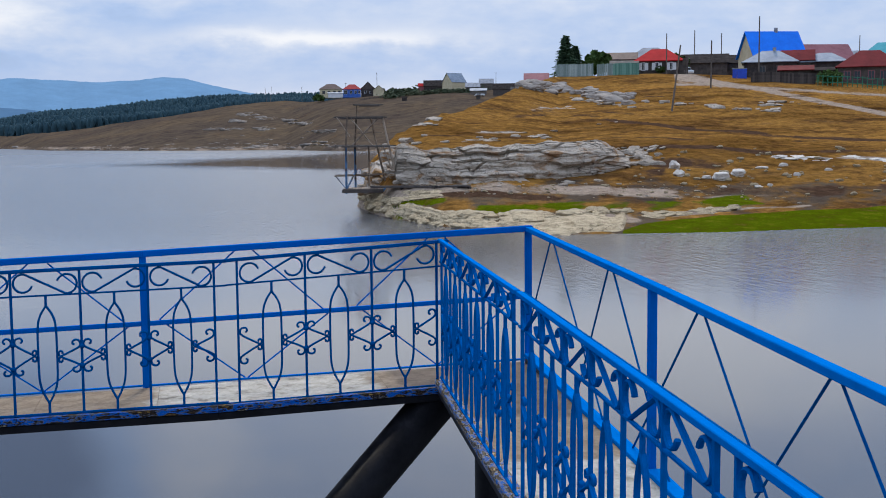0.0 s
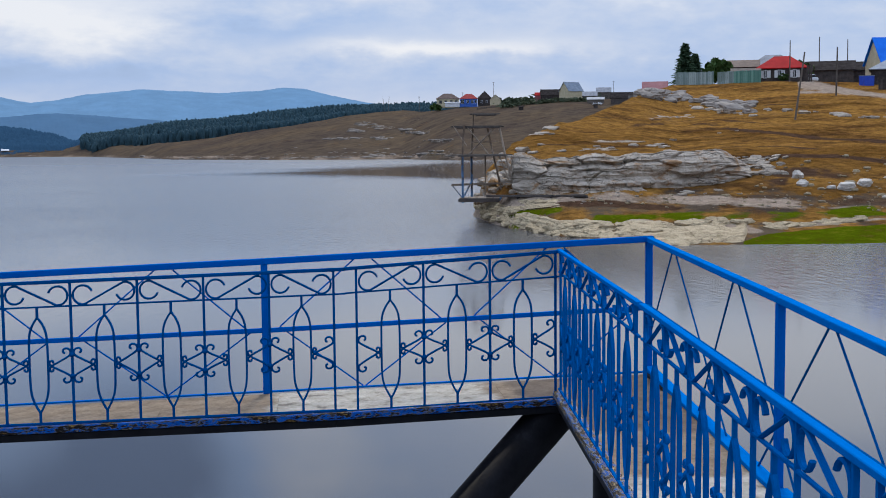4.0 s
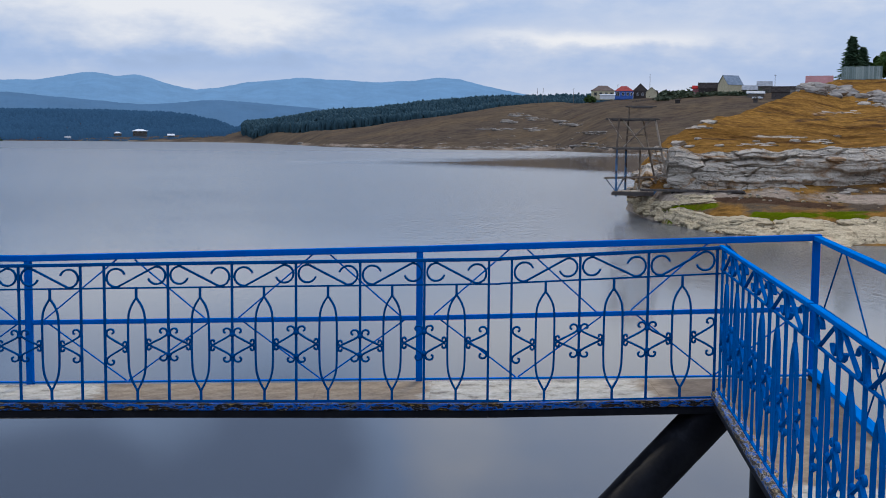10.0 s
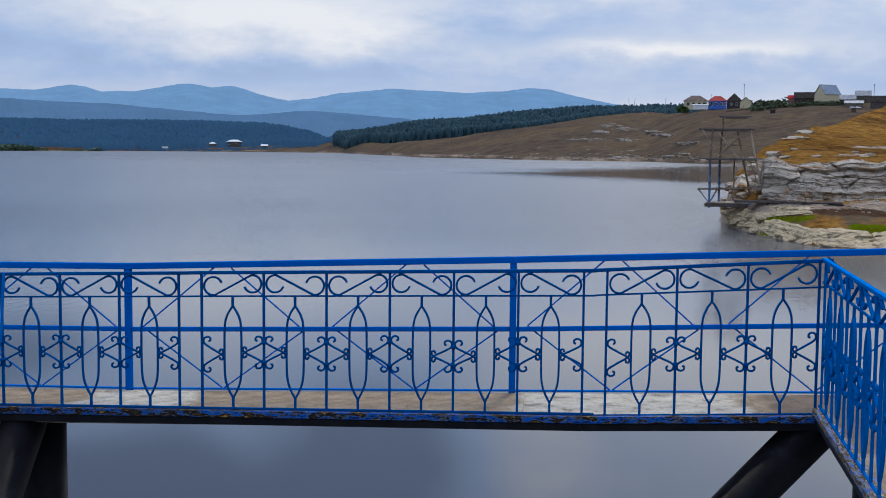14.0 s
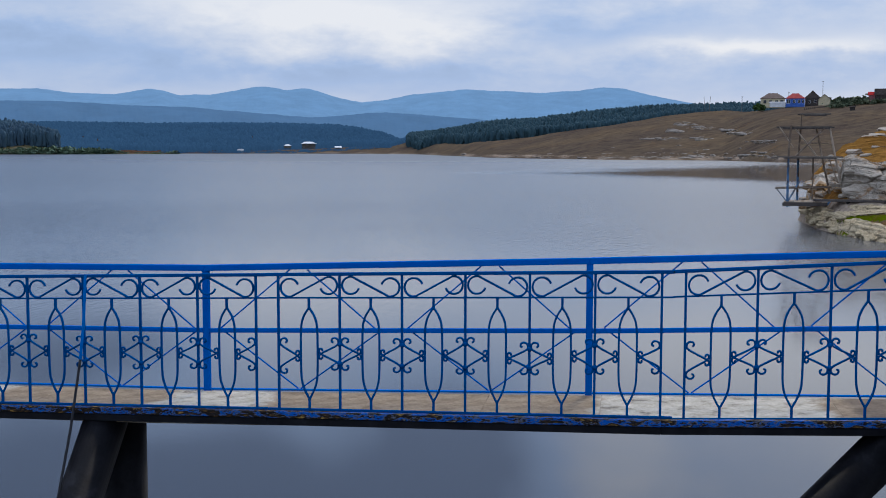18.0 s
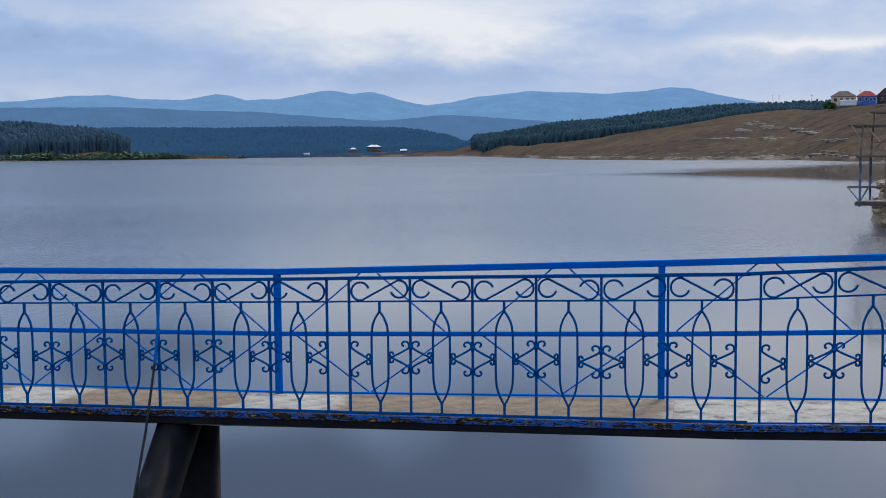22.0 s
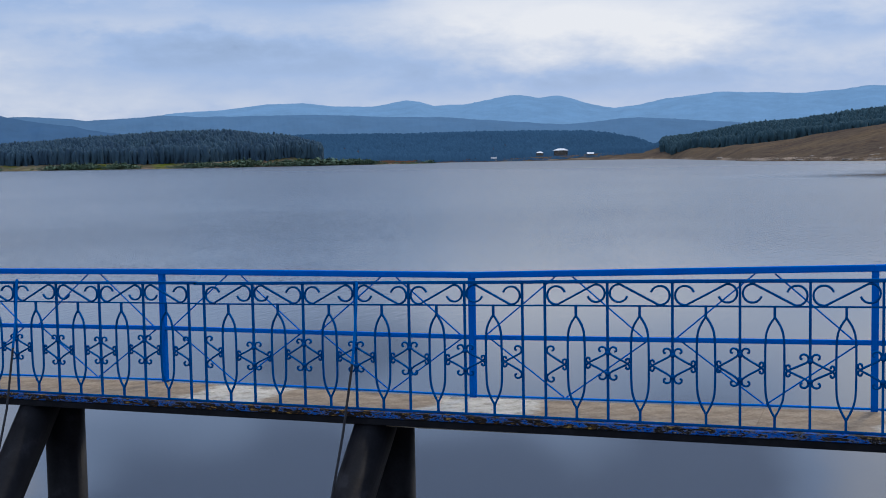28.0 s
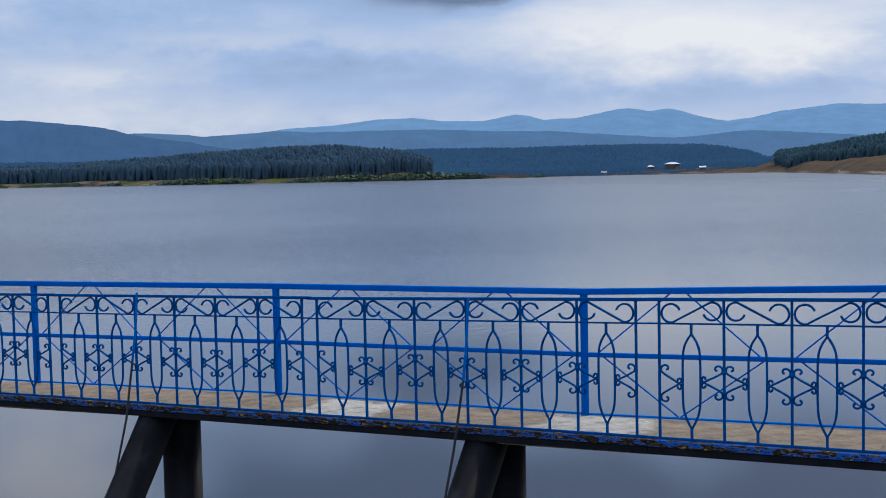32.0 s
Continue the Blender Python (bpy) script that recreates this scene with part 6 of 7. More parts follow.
# ---- the derelict tower at the headland's tip ----
def tower():
    root = thing("diving_tower", "derelict skeletal tower of rusty blue steel and grey boards", "tower")
    o = place(-8.25, 82.0)
    m = Matrix.Translation((o.x, o.y, 0)) @ Matrix.Rotation(radians(-8.25), 4, "Z")
    root.matrix_world = m

    def bar(nm, pts, r, mat, sides=6):
        part(nm, swept(pts, r, sides), mat, root)

    Z0, Z1, Z2, Z3, Z4 = 1.62, 2.5, 4.57, 6.5, 7.35
    # posts: blue below, bare above
    for x, y in ((-1.30, -1.0), (-0.70, 1.0)):
        bar("post", [(x, y, 1.3), (x, y, Z2)], 0.085, RUSTY_BLUE)
        bar("upper_post", [(x, y, Z2), (x + 0.12, y, Z3 + 0.1)], 0.07, TOWER_WOOD)
    for x, y in ((2.35, -1.0), (1.55, 1.0)):
        bar("raking_leg", [(x, y, 1.3), (x - 0.75, y * 0.9, Z2), (x - 1.15, y * 0.8, Z3)], 0.075, TOWER_WOOD)
    bar("post", [(0.25, 0.9, 1.2), (0.25, 0.9, Z2)], 0.06, TOWER_WOOD)
    bar("mast", [(-0.55, 0.3, Z3), (-0.55, 0.3, Z4)], 0.055, TOWER_WOOD)
    # platforms of boards
    for z, x0, x1, y0, y1, n in ((Z2, -1.9, 1.9, -1.1, 1.1, 5), (Z3, -2.0, 1.45, -1.0, 0.9, 5), (Z4, -0.7, 1.2, -0.4, 0.5, 2)):
        for k in range(n):
            ya = y0 + (y1 - y0) * k / n
            j = rock_rng.uniform(-0.25, 0.25)
            part("board", boxed((x0 + j, ya + 0.02, z - 0.05), (x1 + j, ya + (y1 - y0) / n - 0.03, z + 0.03)), OLD_WOOD, root)
        for y in (y0, y1):
            part("joist", boxed((x0 + 0.3, y - 0.04, z - 0.12), (x1 - 0.2, y + 0.04, z - 0.054)), DARK_WOOD, root)
    # handrails and braces
    for y in (-1.0, 1.0):
        bar("handrail", [(-2.1, y, Z1 + 0.02), (1.9, y, Z1 + 0.12)], 0.05, TOWER_WOOD)
    bar("brace", [(-0.9, -1.02, Z2), (0.9, -0.9, Z3 - 0.1)], 0.06, TOWER_WOOD)
    bar("brace", [(0.5, -1.02, Z2), (-1.0, -0.9, Z3)], 0.05, TOWER_WOOD)
    bar("brace", [(-1.3, -1.0, Z0), (-0.6, 0.9, Z1 + 0.4)], 0.06, RUSTY_BLUE)
    bar("brace", [(2.3, -1.0, Z0), (1.2, 0.9, Z2)], 0.05, TOWER_WOOD)
    bar("brace", [(-2.0, -1.0, Z1), (-1.2, -1.0, 1.5)], 0.035, RUSTY_BLUE)
    bar("brace", [(-1.9, -1.0, Z3), (-1.0, -1.0, Z2 + 0.6)], 0.035, TOWER_WOOD)
    bar("crossbar", [(-0.7, 0.9, 5.4), (1.2, 0.8, 5.45)], 0.04, TOWER_WOOD)
    part("deck_beam", boxed((-1.6, -1.15, 1.38), (2.9, -0.95, 1.62), 0.01), DARK_WOOD, root)
    part("deck_beam", boxed((-1.5, 0.9, 1.38), (2.9, 1.1, 1.60), 0.01), DARK_WOOD, root)
    part("blue_plate", boxed((1.2, -1.2, 1.45), (3.0, -1.155, 1.70), 0.01), RUSTY_BLUE, root, "faded blue steel plate")
    for k in range(7):
        part("deck_board", boxed((-1.5 + k * 0.6, -1.1, 1.624), (-0.95 + k * 0.6, 1.1, 1.67)), TOWER_WOOD, root)
    return root


tower()
gangway = thing("gangway", "long dark plank gangway lying from the rocks to the tower", "gangway")
walk_line = []
for a, r in ((-8.6, 79.4), (-10.0, along_slope(-10.0, -43.5)), (-11.6, along_slope(-11.6, -43.0)), (-13.25, along_slope(-13.25, -42.0))):
    walk_line.append(Vector((-r * math.sin(radians(a)), r * math.cos(radians(a)), EYE_Z - 0.0402 * r)))
for p0, p1 in zip(walk_line, walk_line[1:]):
    for k in range(3):
        shift = Vector((0, 0.36 * k, 0.012 * k))
        beam("plank", p0 + shift, p1 + shift, 0.33, 0.10, DARK_WOOD, gangway)
for q in walk_line[1:]:
    part("trestle", boxed((q.x - 0.1, q.y - 0.05, q.z - 1.0), (q.x + 0.1, q.y + 0.8, q.z - 0.052), 0.01), DARK_WOOD, gangway)


# ---- houses ----
def house(az, r, w, d, wall_h, roof_h, wall, roof, label, kind="hip", turn=0.0, windows=(), trim=WHITE, eave=0.4, lift=0.0, chimney=None, gable=None, name="house", shutters=False, group="village houses"):
    """A house that looks down the slope: walls, roof, windows with frame and pane, chimney."""
    root = thing(name, label, name.replace("_", " "), group)
    root.matrix_world = Matrix.Translation(place(az, r, lift)) @ Matrix.Rotation(radians(az + turn), 4, "Z")
    part("wall", boxed((-w / 2, 0, -1.2), (w / 2, d, wall_h)), wall, root)
    bm = bmesh.new()
    x, y0, y1 = w / 2 + eave, -eave, d + eave
    ym = d / 2
    if kind == "hip":
        k = min(w * 0.34, d * 0.5)
        top = [(-w / 2 + k, ym, wall_h + roof_h), (w / 2 - k, ym, wall_h + roof_h)]
    elif kind == "gable":
        top = [(-x, ym, wall_h + roof_h), (x, ym, wall_h + roof_h)]
    lowz = wall_h - 0.1
    if kind == "front":
        vs = [bm.verts.new(p) for p in ((-x, y0, lowz), (x, y0, lowz), (x, y1, lowz), (-x, y1, lowz), (0, y0, wall_h + roof_h), (0, y1, wall_h + roof_h))]
        for f in ((0, 4, 5, 3), (1, 2, 5, 4)):
            bm.faces.new([vs[i] for i in f])
    else:
        vs = [bm.verts.new(p) for p in ((-x, y0, lowz), (x, y0, lowz), (x, y1, lowz), (-x, y1, lowz), *top)]
        for f in ((0, 1, 5, 4), (2, 3, 4, 5)) + (((1, 2, 5), (3, 0, 4)) if kind == "hip" else ()):
            bm.faces.new([vs[i] for i in f])
    bmesh.ops.recalc_face_normals(bm, faces=bm.faces)
    bmesh.ops.solidify(bm, geom=bm.faces[:], thickness=0.12)
    roof_ob = part("roof", bm, roof, root)
    if kind in ("gable", "front"):
        if kind == "gable":
            for sx in (-w / 2, w / 2 - 0.1):
                bm = bmesh.new()
                a = [bm.verts.new((sx, y, z)) for y, z in ((0, wall_h), (d, wall_h), (ym, wall_h + roof_h - 0.15))]
                b = [bm.verts.new((sx + 0.1, y, z)) for y, z in ((0, wall_h), (d, wall_h), (ym, wall_h + roof_h - 0.15))]
                bm.faces.new(a)
                bm.faces.new(b[::-1])
                for q in range(3):
                    bm.faces.new((a[q], a[(q + 1) % 3], b[(q + 1) % 3], b[q]))
                part("gable", bm, gable or wall, root)
        else:
            bm = bmesh.new()
            a = [bm.verts.new((px, -0.02, z)) for px, z in ((-w / 2, wall_h), (w / 2, wall_h), (0, wall_h + roof_h - 0.15))]
            bm.faces.new(a)
            part("gable", bm, gable or wall, root)
    for cx, cz, ww, wh in windows:
        fr = part("window", boxed((cx - ww / 2 - 0.10, -0.06, cz - 0.10), (cx + ww / 2 + 0.10, 0.02, cz + wh + 0.12), 0.01), trim, root, "window in a painted wooden frame")
        part("pane", boxed((cx - ww / 2, -0.075, cz), (cx - 0.03, -0.062, cz + wh)), GLASS, fr)
        part("pane", boxed((cx + 0.03, -0.075, cz), (cx + ww / 2, -0.062, cz + wh)), GLASS, fr)
        if shutters:
            for s in (-1, 1):
                part("shutter", boxed((cx + s * (ww / 2 + 0.36) - 0.25, -0.07, cz - 0.05), (cx + s * (ww / 2 + 0.36) + 0.25, 0.02, cz + wh + 0.05), 0.01), WHITE, root, "white-painted shutter")
    if chimney:
        cx, cz = chimney
        part("chimney", boxed((cx - 0.25, ym - 0.25, wall_h + roof_h * 0.5), (cx + 0.25, ym + 0.25, wall_h + roof_h + cz), 0.02), ROOF_GREY, roof_ob)
    return root


def bearing(px):
    """Bearing of a house from its place along the village street, in steps of 1/2109 from the street's middle."""
    return -11.95 - math.degrees(math.atan((px - 784) / 2109))


U = 0.0949  # metres for one step at 200 m
house(bearing(1165), 200, 7.6, 7, 2.35, 2.0, DARK_WOOD, ROOF_RED, "dark log house with a red hipped roof and white shutters", "hip", windows=((-2.55, 0.75, 0.4, 1.1), (-0.35, 0.75, 0.4, 1.1), (1.95, 0.75, 0.4, 1.1)), shutters=True, eave=0.35)
house(bearing(1150), 214, 8.2, 6, 3.1, 2.2, OLD_WOOD, ROOF_GREY, "grey-roofed wooden house behind the red-roofed one", "hip")
house(bearing(1100), 206, 4.6, 4, 3.0, 1.2, DARK_WOOD, ROOF_BROWN, "low dark wooden shed beside a board fence", "gable", name="shed")
house(bearing(1104), 198.5, 4.0, 3, 1.9, 0.5, FENCE_GREEN, OLD_WOOD, "faded green board shed with a flat roof", "gable", name="shed")
house(bearing(1245), 224, 8.0, 6, 3.4, 1.7, DARK_WOOD, DARK_ROOF, "long dark weathered barn", "gable", name="barn")
house(bearing(1292), 228, 7.0, 6, 3.6, 1.6, DARK_WOOD, DARK_ROOF, "low dark wooden outbuilding", "gable", name="barn")
house(bearing(1376), 214, 8.8, 8.5, 4.4, 4.4, CREAM, ROOF_BLUE, "tall house with a bright blue metal roof and cream gables", "gable", turn=20, gable=CREAM, chimney=(0.8, 0.6))
house(bearing(1360), 194, 8.0, 6.5, 2.5, 1.8, DARK_WOOD, ROOF_SILVER, "dark wooden house under a pale blue-grey roof", "hip", windows=((-1.2, 0.7, 0.8, 1.0), (1.4, 0.7, 0.8, 1.0)), trim=OLD_WOOD, chimney=(0.6, 0.5))
house(bearing(1408), 200, 4.6, 5, 2.7, 1.7, DARK_WOOD, ROOF_DARKRED, "small wooden house with a dark red roof", "gable")
house(bearing(1405), 190, 4.6, 4, 1.7, 0.7, OLD_WOOD, ROOF_DARKRED, "low grey shed with a rusty red roof", "gable", name="shed")
house(bearing(1468), 226, 8.4, 8, 4.0, 3.5, CREAM, ROOF_PINK, "cream house with a steep faded red roof", "gable", turn=22, gable=CREAM)
house(bearing(1455), 200, 6.6, 6, 2.7, 1.4, DARK_WOOD, ROOF_SILVER, "low house with a pale metal roof", "hip")
house(bearing(1462), 192, 5.6, 4, 1.7, 0.5, DARK_WOOD, DARK_ROOF, "dark lean-to shed behind a green fence", "gable", name="shed")
house(bearing(1534), 190, 9.0, 8, 2.7, 2.5, DARK_WOOD, ROOF_DARKRED, "dark house with a dark red hipped roof and pale window frames", "hip", windows=((-3.1, 0.7, 0.8, 1.2), (-1.7, 0.7, 0.8, 1.2), (0.3, 0.7, 0.8, 1.2), (2.0, 0.7, 0.8, 1.2)), trim=ROOF_PINK)
house(bearing(1560), 222, 7.5, 7, 5.0, 2.6, CREAM, ROOF_TEAL, "cream house with a teal metal roof", "hip")
house(bearing(1510), 238, 5.0, 6, 4.2, 2.6, OLD_WOOD, ROOF_GREY, "wooden house with a grey roof", "gable")
house(bearing(950), 196, 3.4, 4, 0.8, 1.3, DARK_WOOD, ROOF_PINK, "small house with a faded red roof behind the hill's brow", "gable", lift=13.45 - height_at(bearing(950), 196))

# the far part of the village across the bay
house(bearing(589), 745, 14.0, 9, 4.4, 3.2, CREAM, ROOF_BROWN, "cream house with a dark brown roof across the bay", "hip", windows=((-4.5, 1.4, 1.5, 1.7), (-1.2, 1.4, 1.5, 1.7), (2.2, 1.4, 1.5, 1.7), (5.2, 1.4, 1.5, 1.7)), trim=OLD_WOOD, lift=2.6)
house(bearing(597), 734, 9.0, 0.6, 1.6, 0.3, WHITE, WHITE, "low white yard wall before the cream house", "gable", name="yard_wall", lift=2.2, group="")
house(bearing(626), 742, 10.8, 9, 4.0, 3.0, WALL_BLUE, ROOF_HAZY, "house with hazy blue walls and a red roof", "hip", windows=((-3.9, 0.9, 2.0, 2.3), (-0.6, 1.1, 1.3, 1.8), (2.2, 1.1, 1.3, 1.8), (4.4, 1.1, 1.0, 1.8)), lift=2.2, shutters=False)
house(bearing(654), 750, 8.6, 9, 4.0, 4.4, DARK_WOOD, DARK_ROOF, "dark steep-roofed wooden house with white windows", "front", windows=((-1.6, 1.0, 1.0, 1.5), (1.4, 1.0, 1.0, 1.5)), lift=1.8)
house(bearing(673), 735, 6.6, 6, 2.4, 3.0, CREAM, OLD_WOOD, "small cream gabled house", "front", gable=CREAM, lift=1.4)
house(bearing(749), 722, 4.2, 5, 2.8, 1.8, ROOF_PINK, ROOF_RED, "small red-painted shed among farmhouses", "gable", name="shed", lift=1.4)
house(bearing(776), 720, 16.0, 9, 2.8, 3.6, DARK_WOOD, DARK_ROOF, "long dark wooden farmhouse on the ridge", "gable", lift=1.0)
house(bearing(814), 712, 10.5, 9.5, 4.4, 5.6, CREAM, ROOF_SILVER, "cream gabled house with a wide grey roof", "gable", gable=CREAM, turn=38, lift=0.9)
house(bearing(838), 690, 8.0, 7, 2.6, 2.6, OLD_WOOD, ROOF_GREY, "low grey farm building", "gable", lift=0.4)
house(bearing(862), 700, 8.0, 7, 3.6, 2.8, OLD_WOOD, ROOF_GREY, "grey farm building on the ridge", "gable", lift=0.4)
house(bearing(848), 668, 9.0, 6, 1.8, 1.4, OLD_WOOD, ROOF_SILVER, "low shed with a pale metal roof", "gable", name="shed", lift=0.4)
house(bearing(893), 660, 12.0, 8, 3.0, 3.2, DARK_WOOD, DARK_ROOF, "dark farm building on the ridge", "gable", lift=0.5)
house(bearing(917), 640, 7.0, 7, 2.4, 3.0, OLD_WOOD, OLD_WOOD, "weathered grey barn at the hill's edge", "gable", name="barn", lift=0.5)
house(15.1, 1530, 17, 10, 5.5, 2.4, OLD_WOOD, WHITE, "two-storey lakeside building under a white roof", "hip", lift=4.0, eave=1.6, windows=((-6.6, 0.2, 2.2, 1.6), (6.6, 0.2, 2.2, 1.6), (-2.2, 3.0, 2.0, 1.4), (2.2, 3.0, 2.0, 1.4)))
house(16.1, 1530, 9, 8, 2.2, 1.8, OLD_WOOD, WHITE, "small white-roofed house on the lake's far shore", "hip", lift=5.0)
house(13.7, 1510, 8, 8, 1.4, 1.8, OLD_WOOD, WHITE, "low house with a white roof on the lake's far shore", "gable", lift=2.5)
house(18.3, 1530, 7, 8, 2.6, 2.2, CREAM, ROOF_GREY, "small house on the lake's far shore", "gable")

house(bearing(718), 655, 2.6, 2.4, 2.0, 0.4, DARK_WOOD, DARK_ROOF, "small dark hut on the brown hillside", "gable", name="hut")
house(bearing(848), 640, 2.2, 2.2, 2.0, 0.4, DARK_WOOD, DARK_ROOF, "small dark hut below the far farm buildings", "gable", name="hut")


def fence(label, px0, px1, r, h, mat, board=0.28, gap=0.02, group="fences"):
    root = thing("fence", label, "fence", group)
    a0, a1 = bearing(px0), bearing(px1)
    n = max(3, int(abs(px1 - px0) * U * r / 200 / (board + gap)))
    mesh = boxed((-board / 2, -0.02, -0.7), (board / 2, 0.02, h), 0.004)
    first = None
    for k in range(n):
        a = a0 + (a1 - a0) * (k + 0.5) / n
        if first is None:
            ob = part("board", mesh, mat, root)
            first = ob.data
        else:
            ob = new("board", first)
            ob.parent = root
        ob.matrix_world = Matrix.Translation(place(a, r, rock_rng.uniform(-0.04, 0.04))) @ Matrix.Rotation(radians(a), 4, "Z")
    return root


fence("pale green-grey board fence on the hill's brow", 985, 1050, 196, 2.0, FENCE_GREEN)
fence("pale grey-green board fence behind the brow", 1056, 1083, 195, 1.9, FENCE_GREEN)
fence("green board fence beside the red-roofed house", 1084, 1130, 195, 1.9, FENCE_TEAL)
fence("dark board fence beside the barn", 1206, 1216, 198, 2.6, DARK_WOOD)
fence("weathered board fence before the village sheds", 1326, 1440, 186, 1.5, DARK_WOOD)
picket = fence("bright green open fence of posts and rails before a house", 1440, 1562, 183, 1.55, FENCE_BRIGHT, 0.12, 0.62)
for z in (0.55, 1.42):
    ends = [place(bearing(px), 182.95) for px in (1440, 1500, 1562)]
    for p0, p1 in zip(ends, ends[1:]):
        beam("rail", p0 + Vector((0, 0, z)), p1 + Vector((0, 0, z)), 0.05, 0.10, FENCE_BRIGHT, picket)
fence("weathered board fence running down to the far farm buildings", 878, 934, 632, 1.7, OLD_WOOD, 0.5, 0.05)
fence("pale board fence on the slope below the far village", 640, 760, 700, 1.0, DARK_WOOD, 0.6, 0.4)
gate = thing("yard_gate", "bright blue metal yard gate beside a wooden house", "gate")
gate.matrix_world = Matrix.Translation(place(bearing(1308), 192)) @ Matrix.Rotation(radians(bearing(1308)), 4, "Z")
for x0, x1 in ((-1.2, -0.55), (-0.5, 0.95)):
    part("leaf", boxed((x0, -0.05, -0.4), (x1, 0.05, 1.45), 0.01), BLUE_GATE, gate)
part("top_bar", boxed((-1.3, -0.07, 1.452), (1.0, 0.07, 1.55), 0.01), ROOF_SILVER, gate)


def utility_pole(px, e_foot, h, r=None, lean=0.0, arms=0, thick=0.13):
    a = bearing(px)
    thick *= 0.78
    r = r or along_slope(a, e_foot)
    root = thing("utility_pole", "leaning weathered wooden utility pole" if abs(lean) > 3 else "weathered wooden utility pole", "pole", "utility poles")
    root.matrix_world = Matrix.Translation(place(a, r)) @ Matrix.Rotation(radians(a), 4, "Z") @ Matrix.Rotation(radians(lean), 4, "Y")
    part("shaft", swept([(0, 0, -0.8), (0, 0, h)], thick, 7, radii=[thick, thick * 0.7]), OLD_WOOD, root)
    for k in range(arms):
        part("crossarm", boxed((-0.7, -0.06, h - 0.5 - 0.7 * k), (0.7, 0.06, h - 0.38 - 0.7 * k), 0.01), OLD_WOOD, root)
    return root


utility_pole(1188, 20.5, 7.6, None, 7.0, 0, 0.16)
utility_pole(1256, 39, 6.6, None, 0.5, 0, 0.17)
utility_pole(1178, 0, 6.4, 197, 0, 0, 0.14)
utility_pole(1340, 0, 9.6, 190, 0, 0, 0.17)
utility_pole(1227, 0, 9.8, 235, 0, 0, 0.16)
utility_pole(1274, 0, 9.4, 235, 0, 0, 0.16)
utility_pole(1314, 0, 8.9, 240, 0, 0, 0.15)
utility_pole(1304, 0, 6.4, 240, 0, 0, 0.15)
utility_pole(1516, 0, 9.5, 240, 0, 0, 0.14)
utility_pole(922, 0, 7.5, 232, 0, 1, 0.12)
utility_pole(670, 0, 16, 760, 0, 1, 0.22)
utility_pole(615, 0, 12, 770, 0, 1, 0.2)
utility_pole(538, 0, 11.5, 840, 0, 1, 0.24)
utility_pole(482, 0, 12, 860, 5, 0, 0.20)
utility_pole(476, 0, 12, 860, -5, 0, 0.20)
utility_pole(879, 0, 10, 700, 0, 1, 0.2)


# ---- trees and shrubs ----
def spruce(az, r, h, w, label):
    root = thing("spruce", label, "tree", "village trees")
    root.matrix_world = Matrix.Translation(place(az, r))
    rng = random.Random(int(h * 100))
    part("trunk", swept([(0, 0, -0.5), (0, 0, h * 0.97)], 0.2, 7, radii=[0.2, 0.03]), BARK, root)
    bm = bmesh.new()
    z = h * 0.06
    while z < h * 0.98:
        t = 1 - z / h
        n = 9 if t > 0.3 else 6
        a0 = rng.uniform(0, 6.3)
        for k in range(n):
            a = a0 + k * 2 * math.pi / n + rng.uniform(-0.25, 0.25)
            ln = w / 2 * (t ** 0.8 + 0.05) * rng.uniform(0.6, 1.15)
            for b in range(4):
                f = (b + 0.6) / 4
                c = Vector((math.cos(a) * ln * f, math.sin(a) * ln * f, z - 0.30 * ln * f + rng.uniform(-0.22, 0.22)))
                s = 0.52 * (1.15 - f) + 0.24
                tw = rng.uniform(-0.7, 0.7)
                p = [c + Vector((math.cos(a + tw + q) * s * u, math.sin(a + tw + q) * s * u, v * s)) for q, u, v in ((0, 1, -0.25), (1.7, 0.7, -0.45), (3.1, 0.8, 0.1), (-1.6, 0.7, -0.4))]
                vs = [bm.verts.new(x) for x in p]
                bm.faces.new(vs[:3])
                bm.faces.new((vs[0], vs[2], vs[3]))
        z += h * 0.026 + 0.04
    part("crown", bm, SPRUCE, root)
    return root


def leafy(name, az, r, h, w, mat, label, clumps=260, group="village trees", trunk=True):
    root = thing(name, label, "tree" if trunk else "shrub", group)
    root.matrix_world = Matrix.Translation(place(az, r))
    rng = random.Random(int(abs(az) * 1000))
    if trunk:
        part("trunk", swept([(0, 0, -0.4), (0.1, 0, h * 0.35), (0, 0.1, h * 0.7)], 0.14, 6, radii=[0.16, 0.12, 0.04]), BARK, root)
    bm = bmesh.new()
    for k in range(clumps):
        u = Vector((rng.gauss(0, 1), rng.gauss(0, 1), rng.gauss(0, 1))).normalized() * (rng.random() ** 0.4)
        lump = 0.82 + 0.25 * math.sin(u.x * 5 + u.z * 4) * math.cos(u.y * 4)
        c = Vector((u.x * w / 2 * lump, u.y * w / 2 * lump, h * 0.55 + u.z * h * 0.45 * lump))
        s = w * rng.uniform(0.07, 0.13)
        rot = Euler((rng.uniform(0, 6), rng.uniform(0, 6), rng.uniform(0, 6))).to_matrix()
        for q in range(2):
            vs = [bm.verts.new(c + rot @ Vector(p) * s) for p in ((-1, -0.6, 0.1 * q), (0.2, -0.9, 0.3), (1, 0.1, -0.2 * q), (0.1, 0.9, 0.2))]
            bm.faces.new(vs)
            rot = rot @ Euler((1.3, 0.4, 0.8)).to_matrix()
    part("crown", bm, mat, root)
    return root


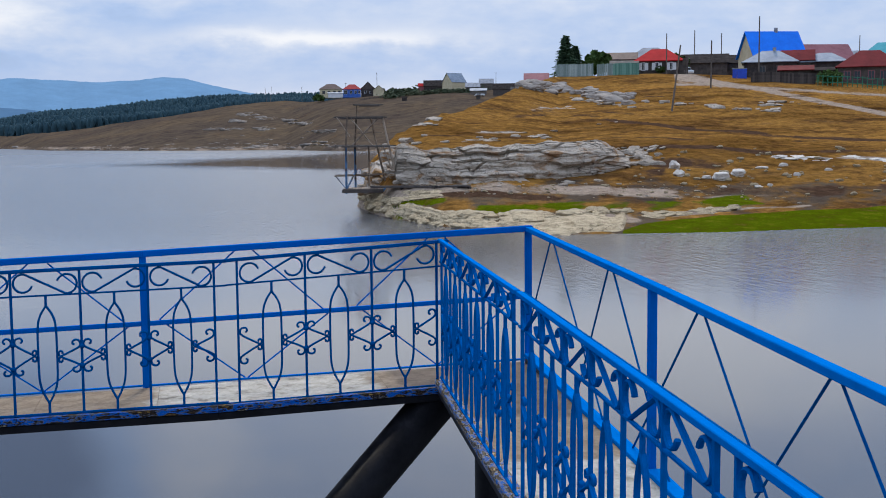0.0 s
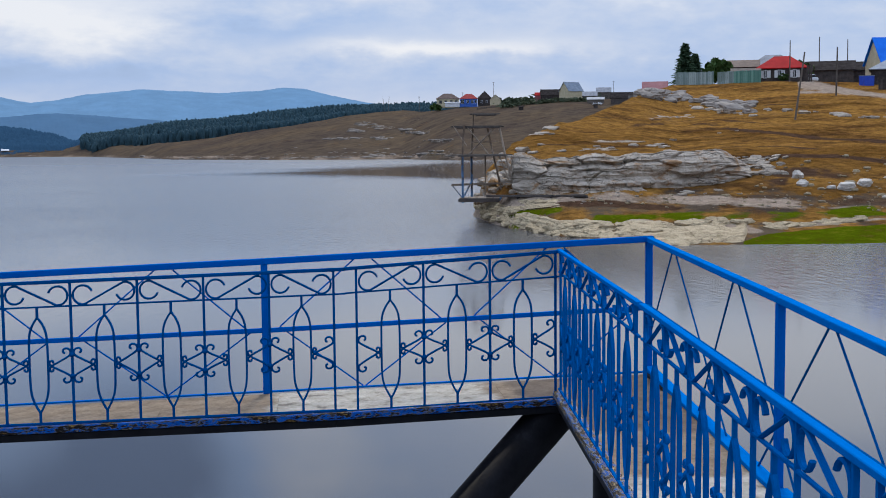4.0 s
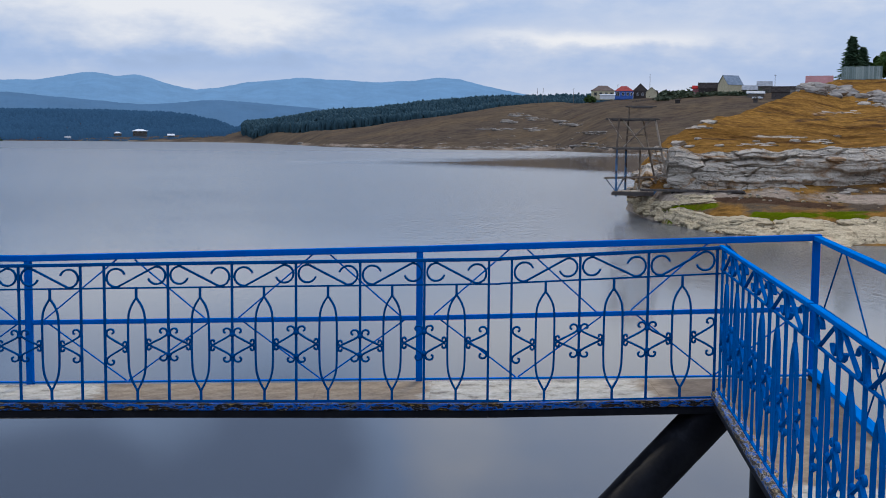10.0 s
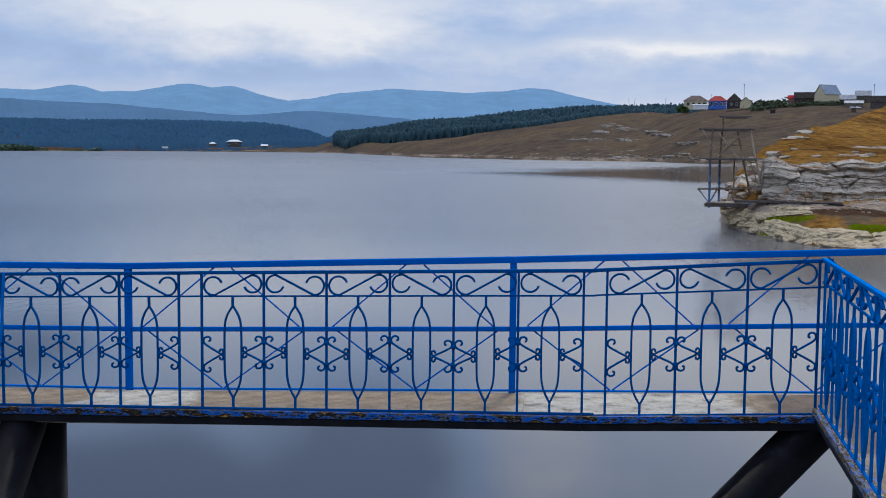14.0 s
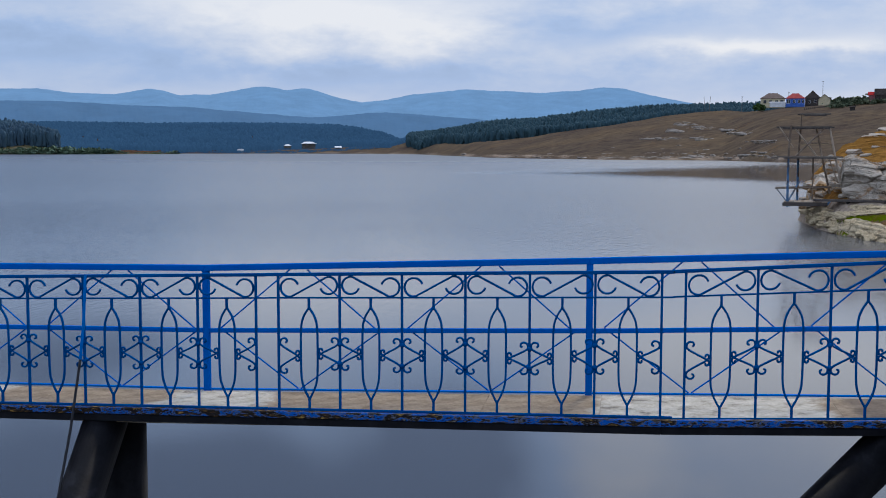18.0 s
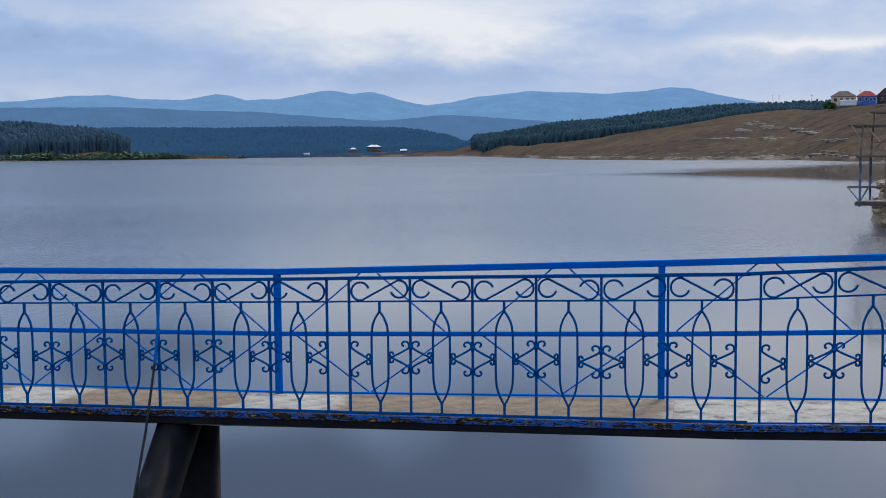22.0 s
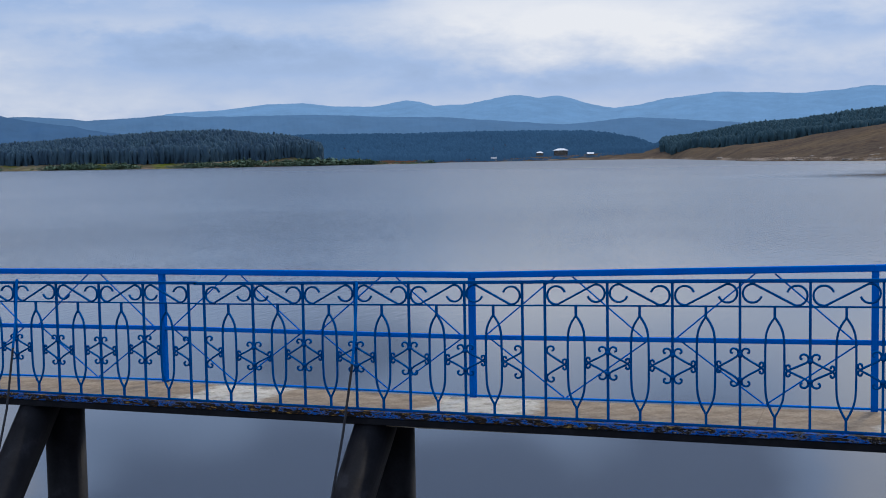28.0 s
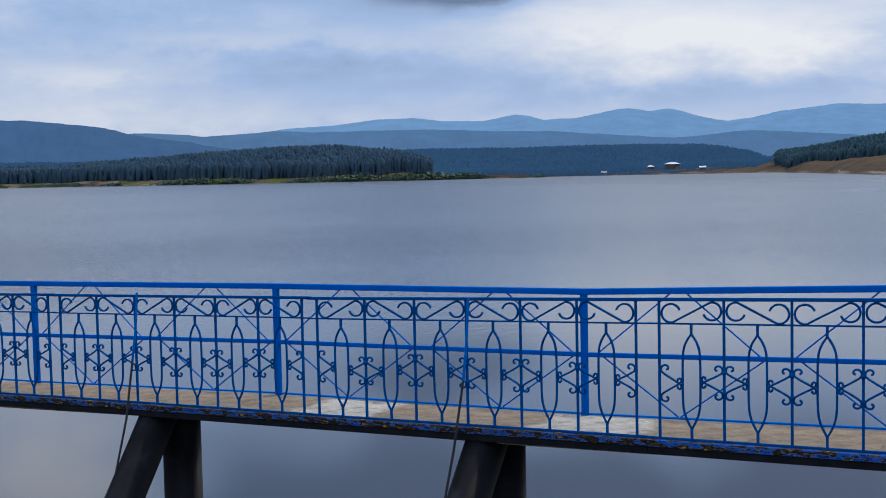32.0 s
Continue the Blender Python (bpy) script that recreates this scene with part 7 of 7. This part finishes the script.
spruce(bearing(1001), 201, 7.4, 6.6, "tall dark spruce behind the board fence")
spruce(bearing(1018), 203, 5.6, 5.0, "smaller spruce beside a taller one")
leafy("broadleaf_tree", bearing(1058), 203, 4.4, 4.8, LEAF, "round dark-green tree behind the board fence", 900)
leafy("broadleaf_tree", bearing(1036), 204, 3.0, 2.6, LEAF, "small green tree behind the fence", 160)
leafy("broadleaf_tree", bearing(1200), 212, 4.2, 4.0, LEAF, "green tree beside the red-roofed house", 220)
leafy("shrub", bearing(1168), 198.5, 1.4, 1.9, BUSH, "yellow-green shrub under the windows", 90, "shrubs", False)
leafy("shrub", bearing(1465), 185.5, 2.2, 4.0, LEAF, "green shrub behind the picket fence", 160, "shrubs", False)
leafy("shrub", bearing(568), 742, 5.5, 9, LEAF, "dark green trees beside the cream house", 160, "shrubs", False)


def bank_shrubs(name, label, count, az_range, r_fn, h, mat, seed, clumped=False):
    rng = np.random.default_rng(seed)
    V, F, b = [], [], 0
    for k in range(count):
        a = rng.uniform(*az_range)
        tall = h
        r = r_fn(a) + rng.uniform(0, 16)
        if clumped:
            # thickets with open bank between them, thinner towards the inner end of the spit
            thick = float(fnoise(np.array([a * 0.9]), np.array([0.0]), seed)[0]) + float(np.interp(a, [27, 33, 38, 46], [0.45, 0.30, 0.12, -0.05]))
            if thick < rng.uniform(-0.55, 0.05):
                continue
            tall = h * min(1.3, max(0.45, 0.62 + thick * 0.7))
        p = np.array(place(a, r)[:])
        for q in range(13):
            c = p + rng.normal(0, 1, 3) * (2.2, 2.2, 0.7) * tall / 4 + (0, 0, tall * 0.45 * rng.uniform(0.4, 1.1))
            s = tall * rng.uniform(0.12, 0.30)
            n = rng.normal(0, 1, (6, 3))
            n /= np.linalg.norm(n, axis=1)[:, None]
            V.append(c + n * s * (1.3, 1.3, 0.8))
            F.append(b + np.array([(0, 1, 2), (0, 2, 3), (0, 3, 4), (1, 2, 5), (3, 4, 5), (1, 4, 5)]))
            b += 6
    return tagged(mesh_object(name, np.concatenate(V), np.concatenate(F), mat), label, "shrubs", kind="stuff")


bank_shrubs("bank_shrubs", "light green willow shrubs along the spit's waterline", 620, (21.2, 48), lambda a: float(spit_shore(a)) + 3, 6.0, SPIT_BUSH, 21, True)
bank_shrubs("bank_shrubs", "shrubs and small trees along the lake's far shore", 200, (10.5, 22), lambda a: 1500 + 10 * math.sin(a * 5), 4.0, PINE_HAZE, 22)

bank_shrubs("bank_shrubs", "grey-green shrubs among the far houses", 90, (bearing(852), bearing(684)), lambda a: 682.0, 3.2, BUSH_FAR, 23)
bank_shrubs("bank_shrubs", "hazy green trees behind the far houses", 60, (bearing(760), bearing(676)), lambda a: 770.0, 7.0, BUSH_FAR, 24)


def parked_car(az, r, label):
    """A small saloon car seen end on: body, cabin, windows, wheels."""
    root = thing("parked_car", label, "car")
    root.matrix_world = Matrix.Translation(place(az, r)) @ Matrix.Rotation(radians(az + 20), 4, "Z")
    part("body", boxed((-0.8, -2.0, 0.3), (0.8, 2.0, 0.85), 0.12), WHITE, root)
    bm = boxed((-0.68, -1.0, 0.84), (0.68, 1.3, 1.40), 0.15)
    part("cabin", bm, WHITE, root)
    part("windscreen", boxed((-0.58, -1.03, 0.92), (0.58, -0.99, 1.30), 0.01), GLASS, root)
    for x in (-0.70, 0.70):
        for y in (-1.3, 1.3):
            part("wheel", swept([(x - 0.09, y, 0.3), (x + 0.09, y, 0.3)], 0.3, 12), BLACK, root)
    return root


parked_car(bearing(1211), 203, "white car parked beside the dark board fence")
parked_car(bearing(846), 655, "white car parked below the far farm buildings")
parked_car(bearing(855), 656, "white car parked in the far village")
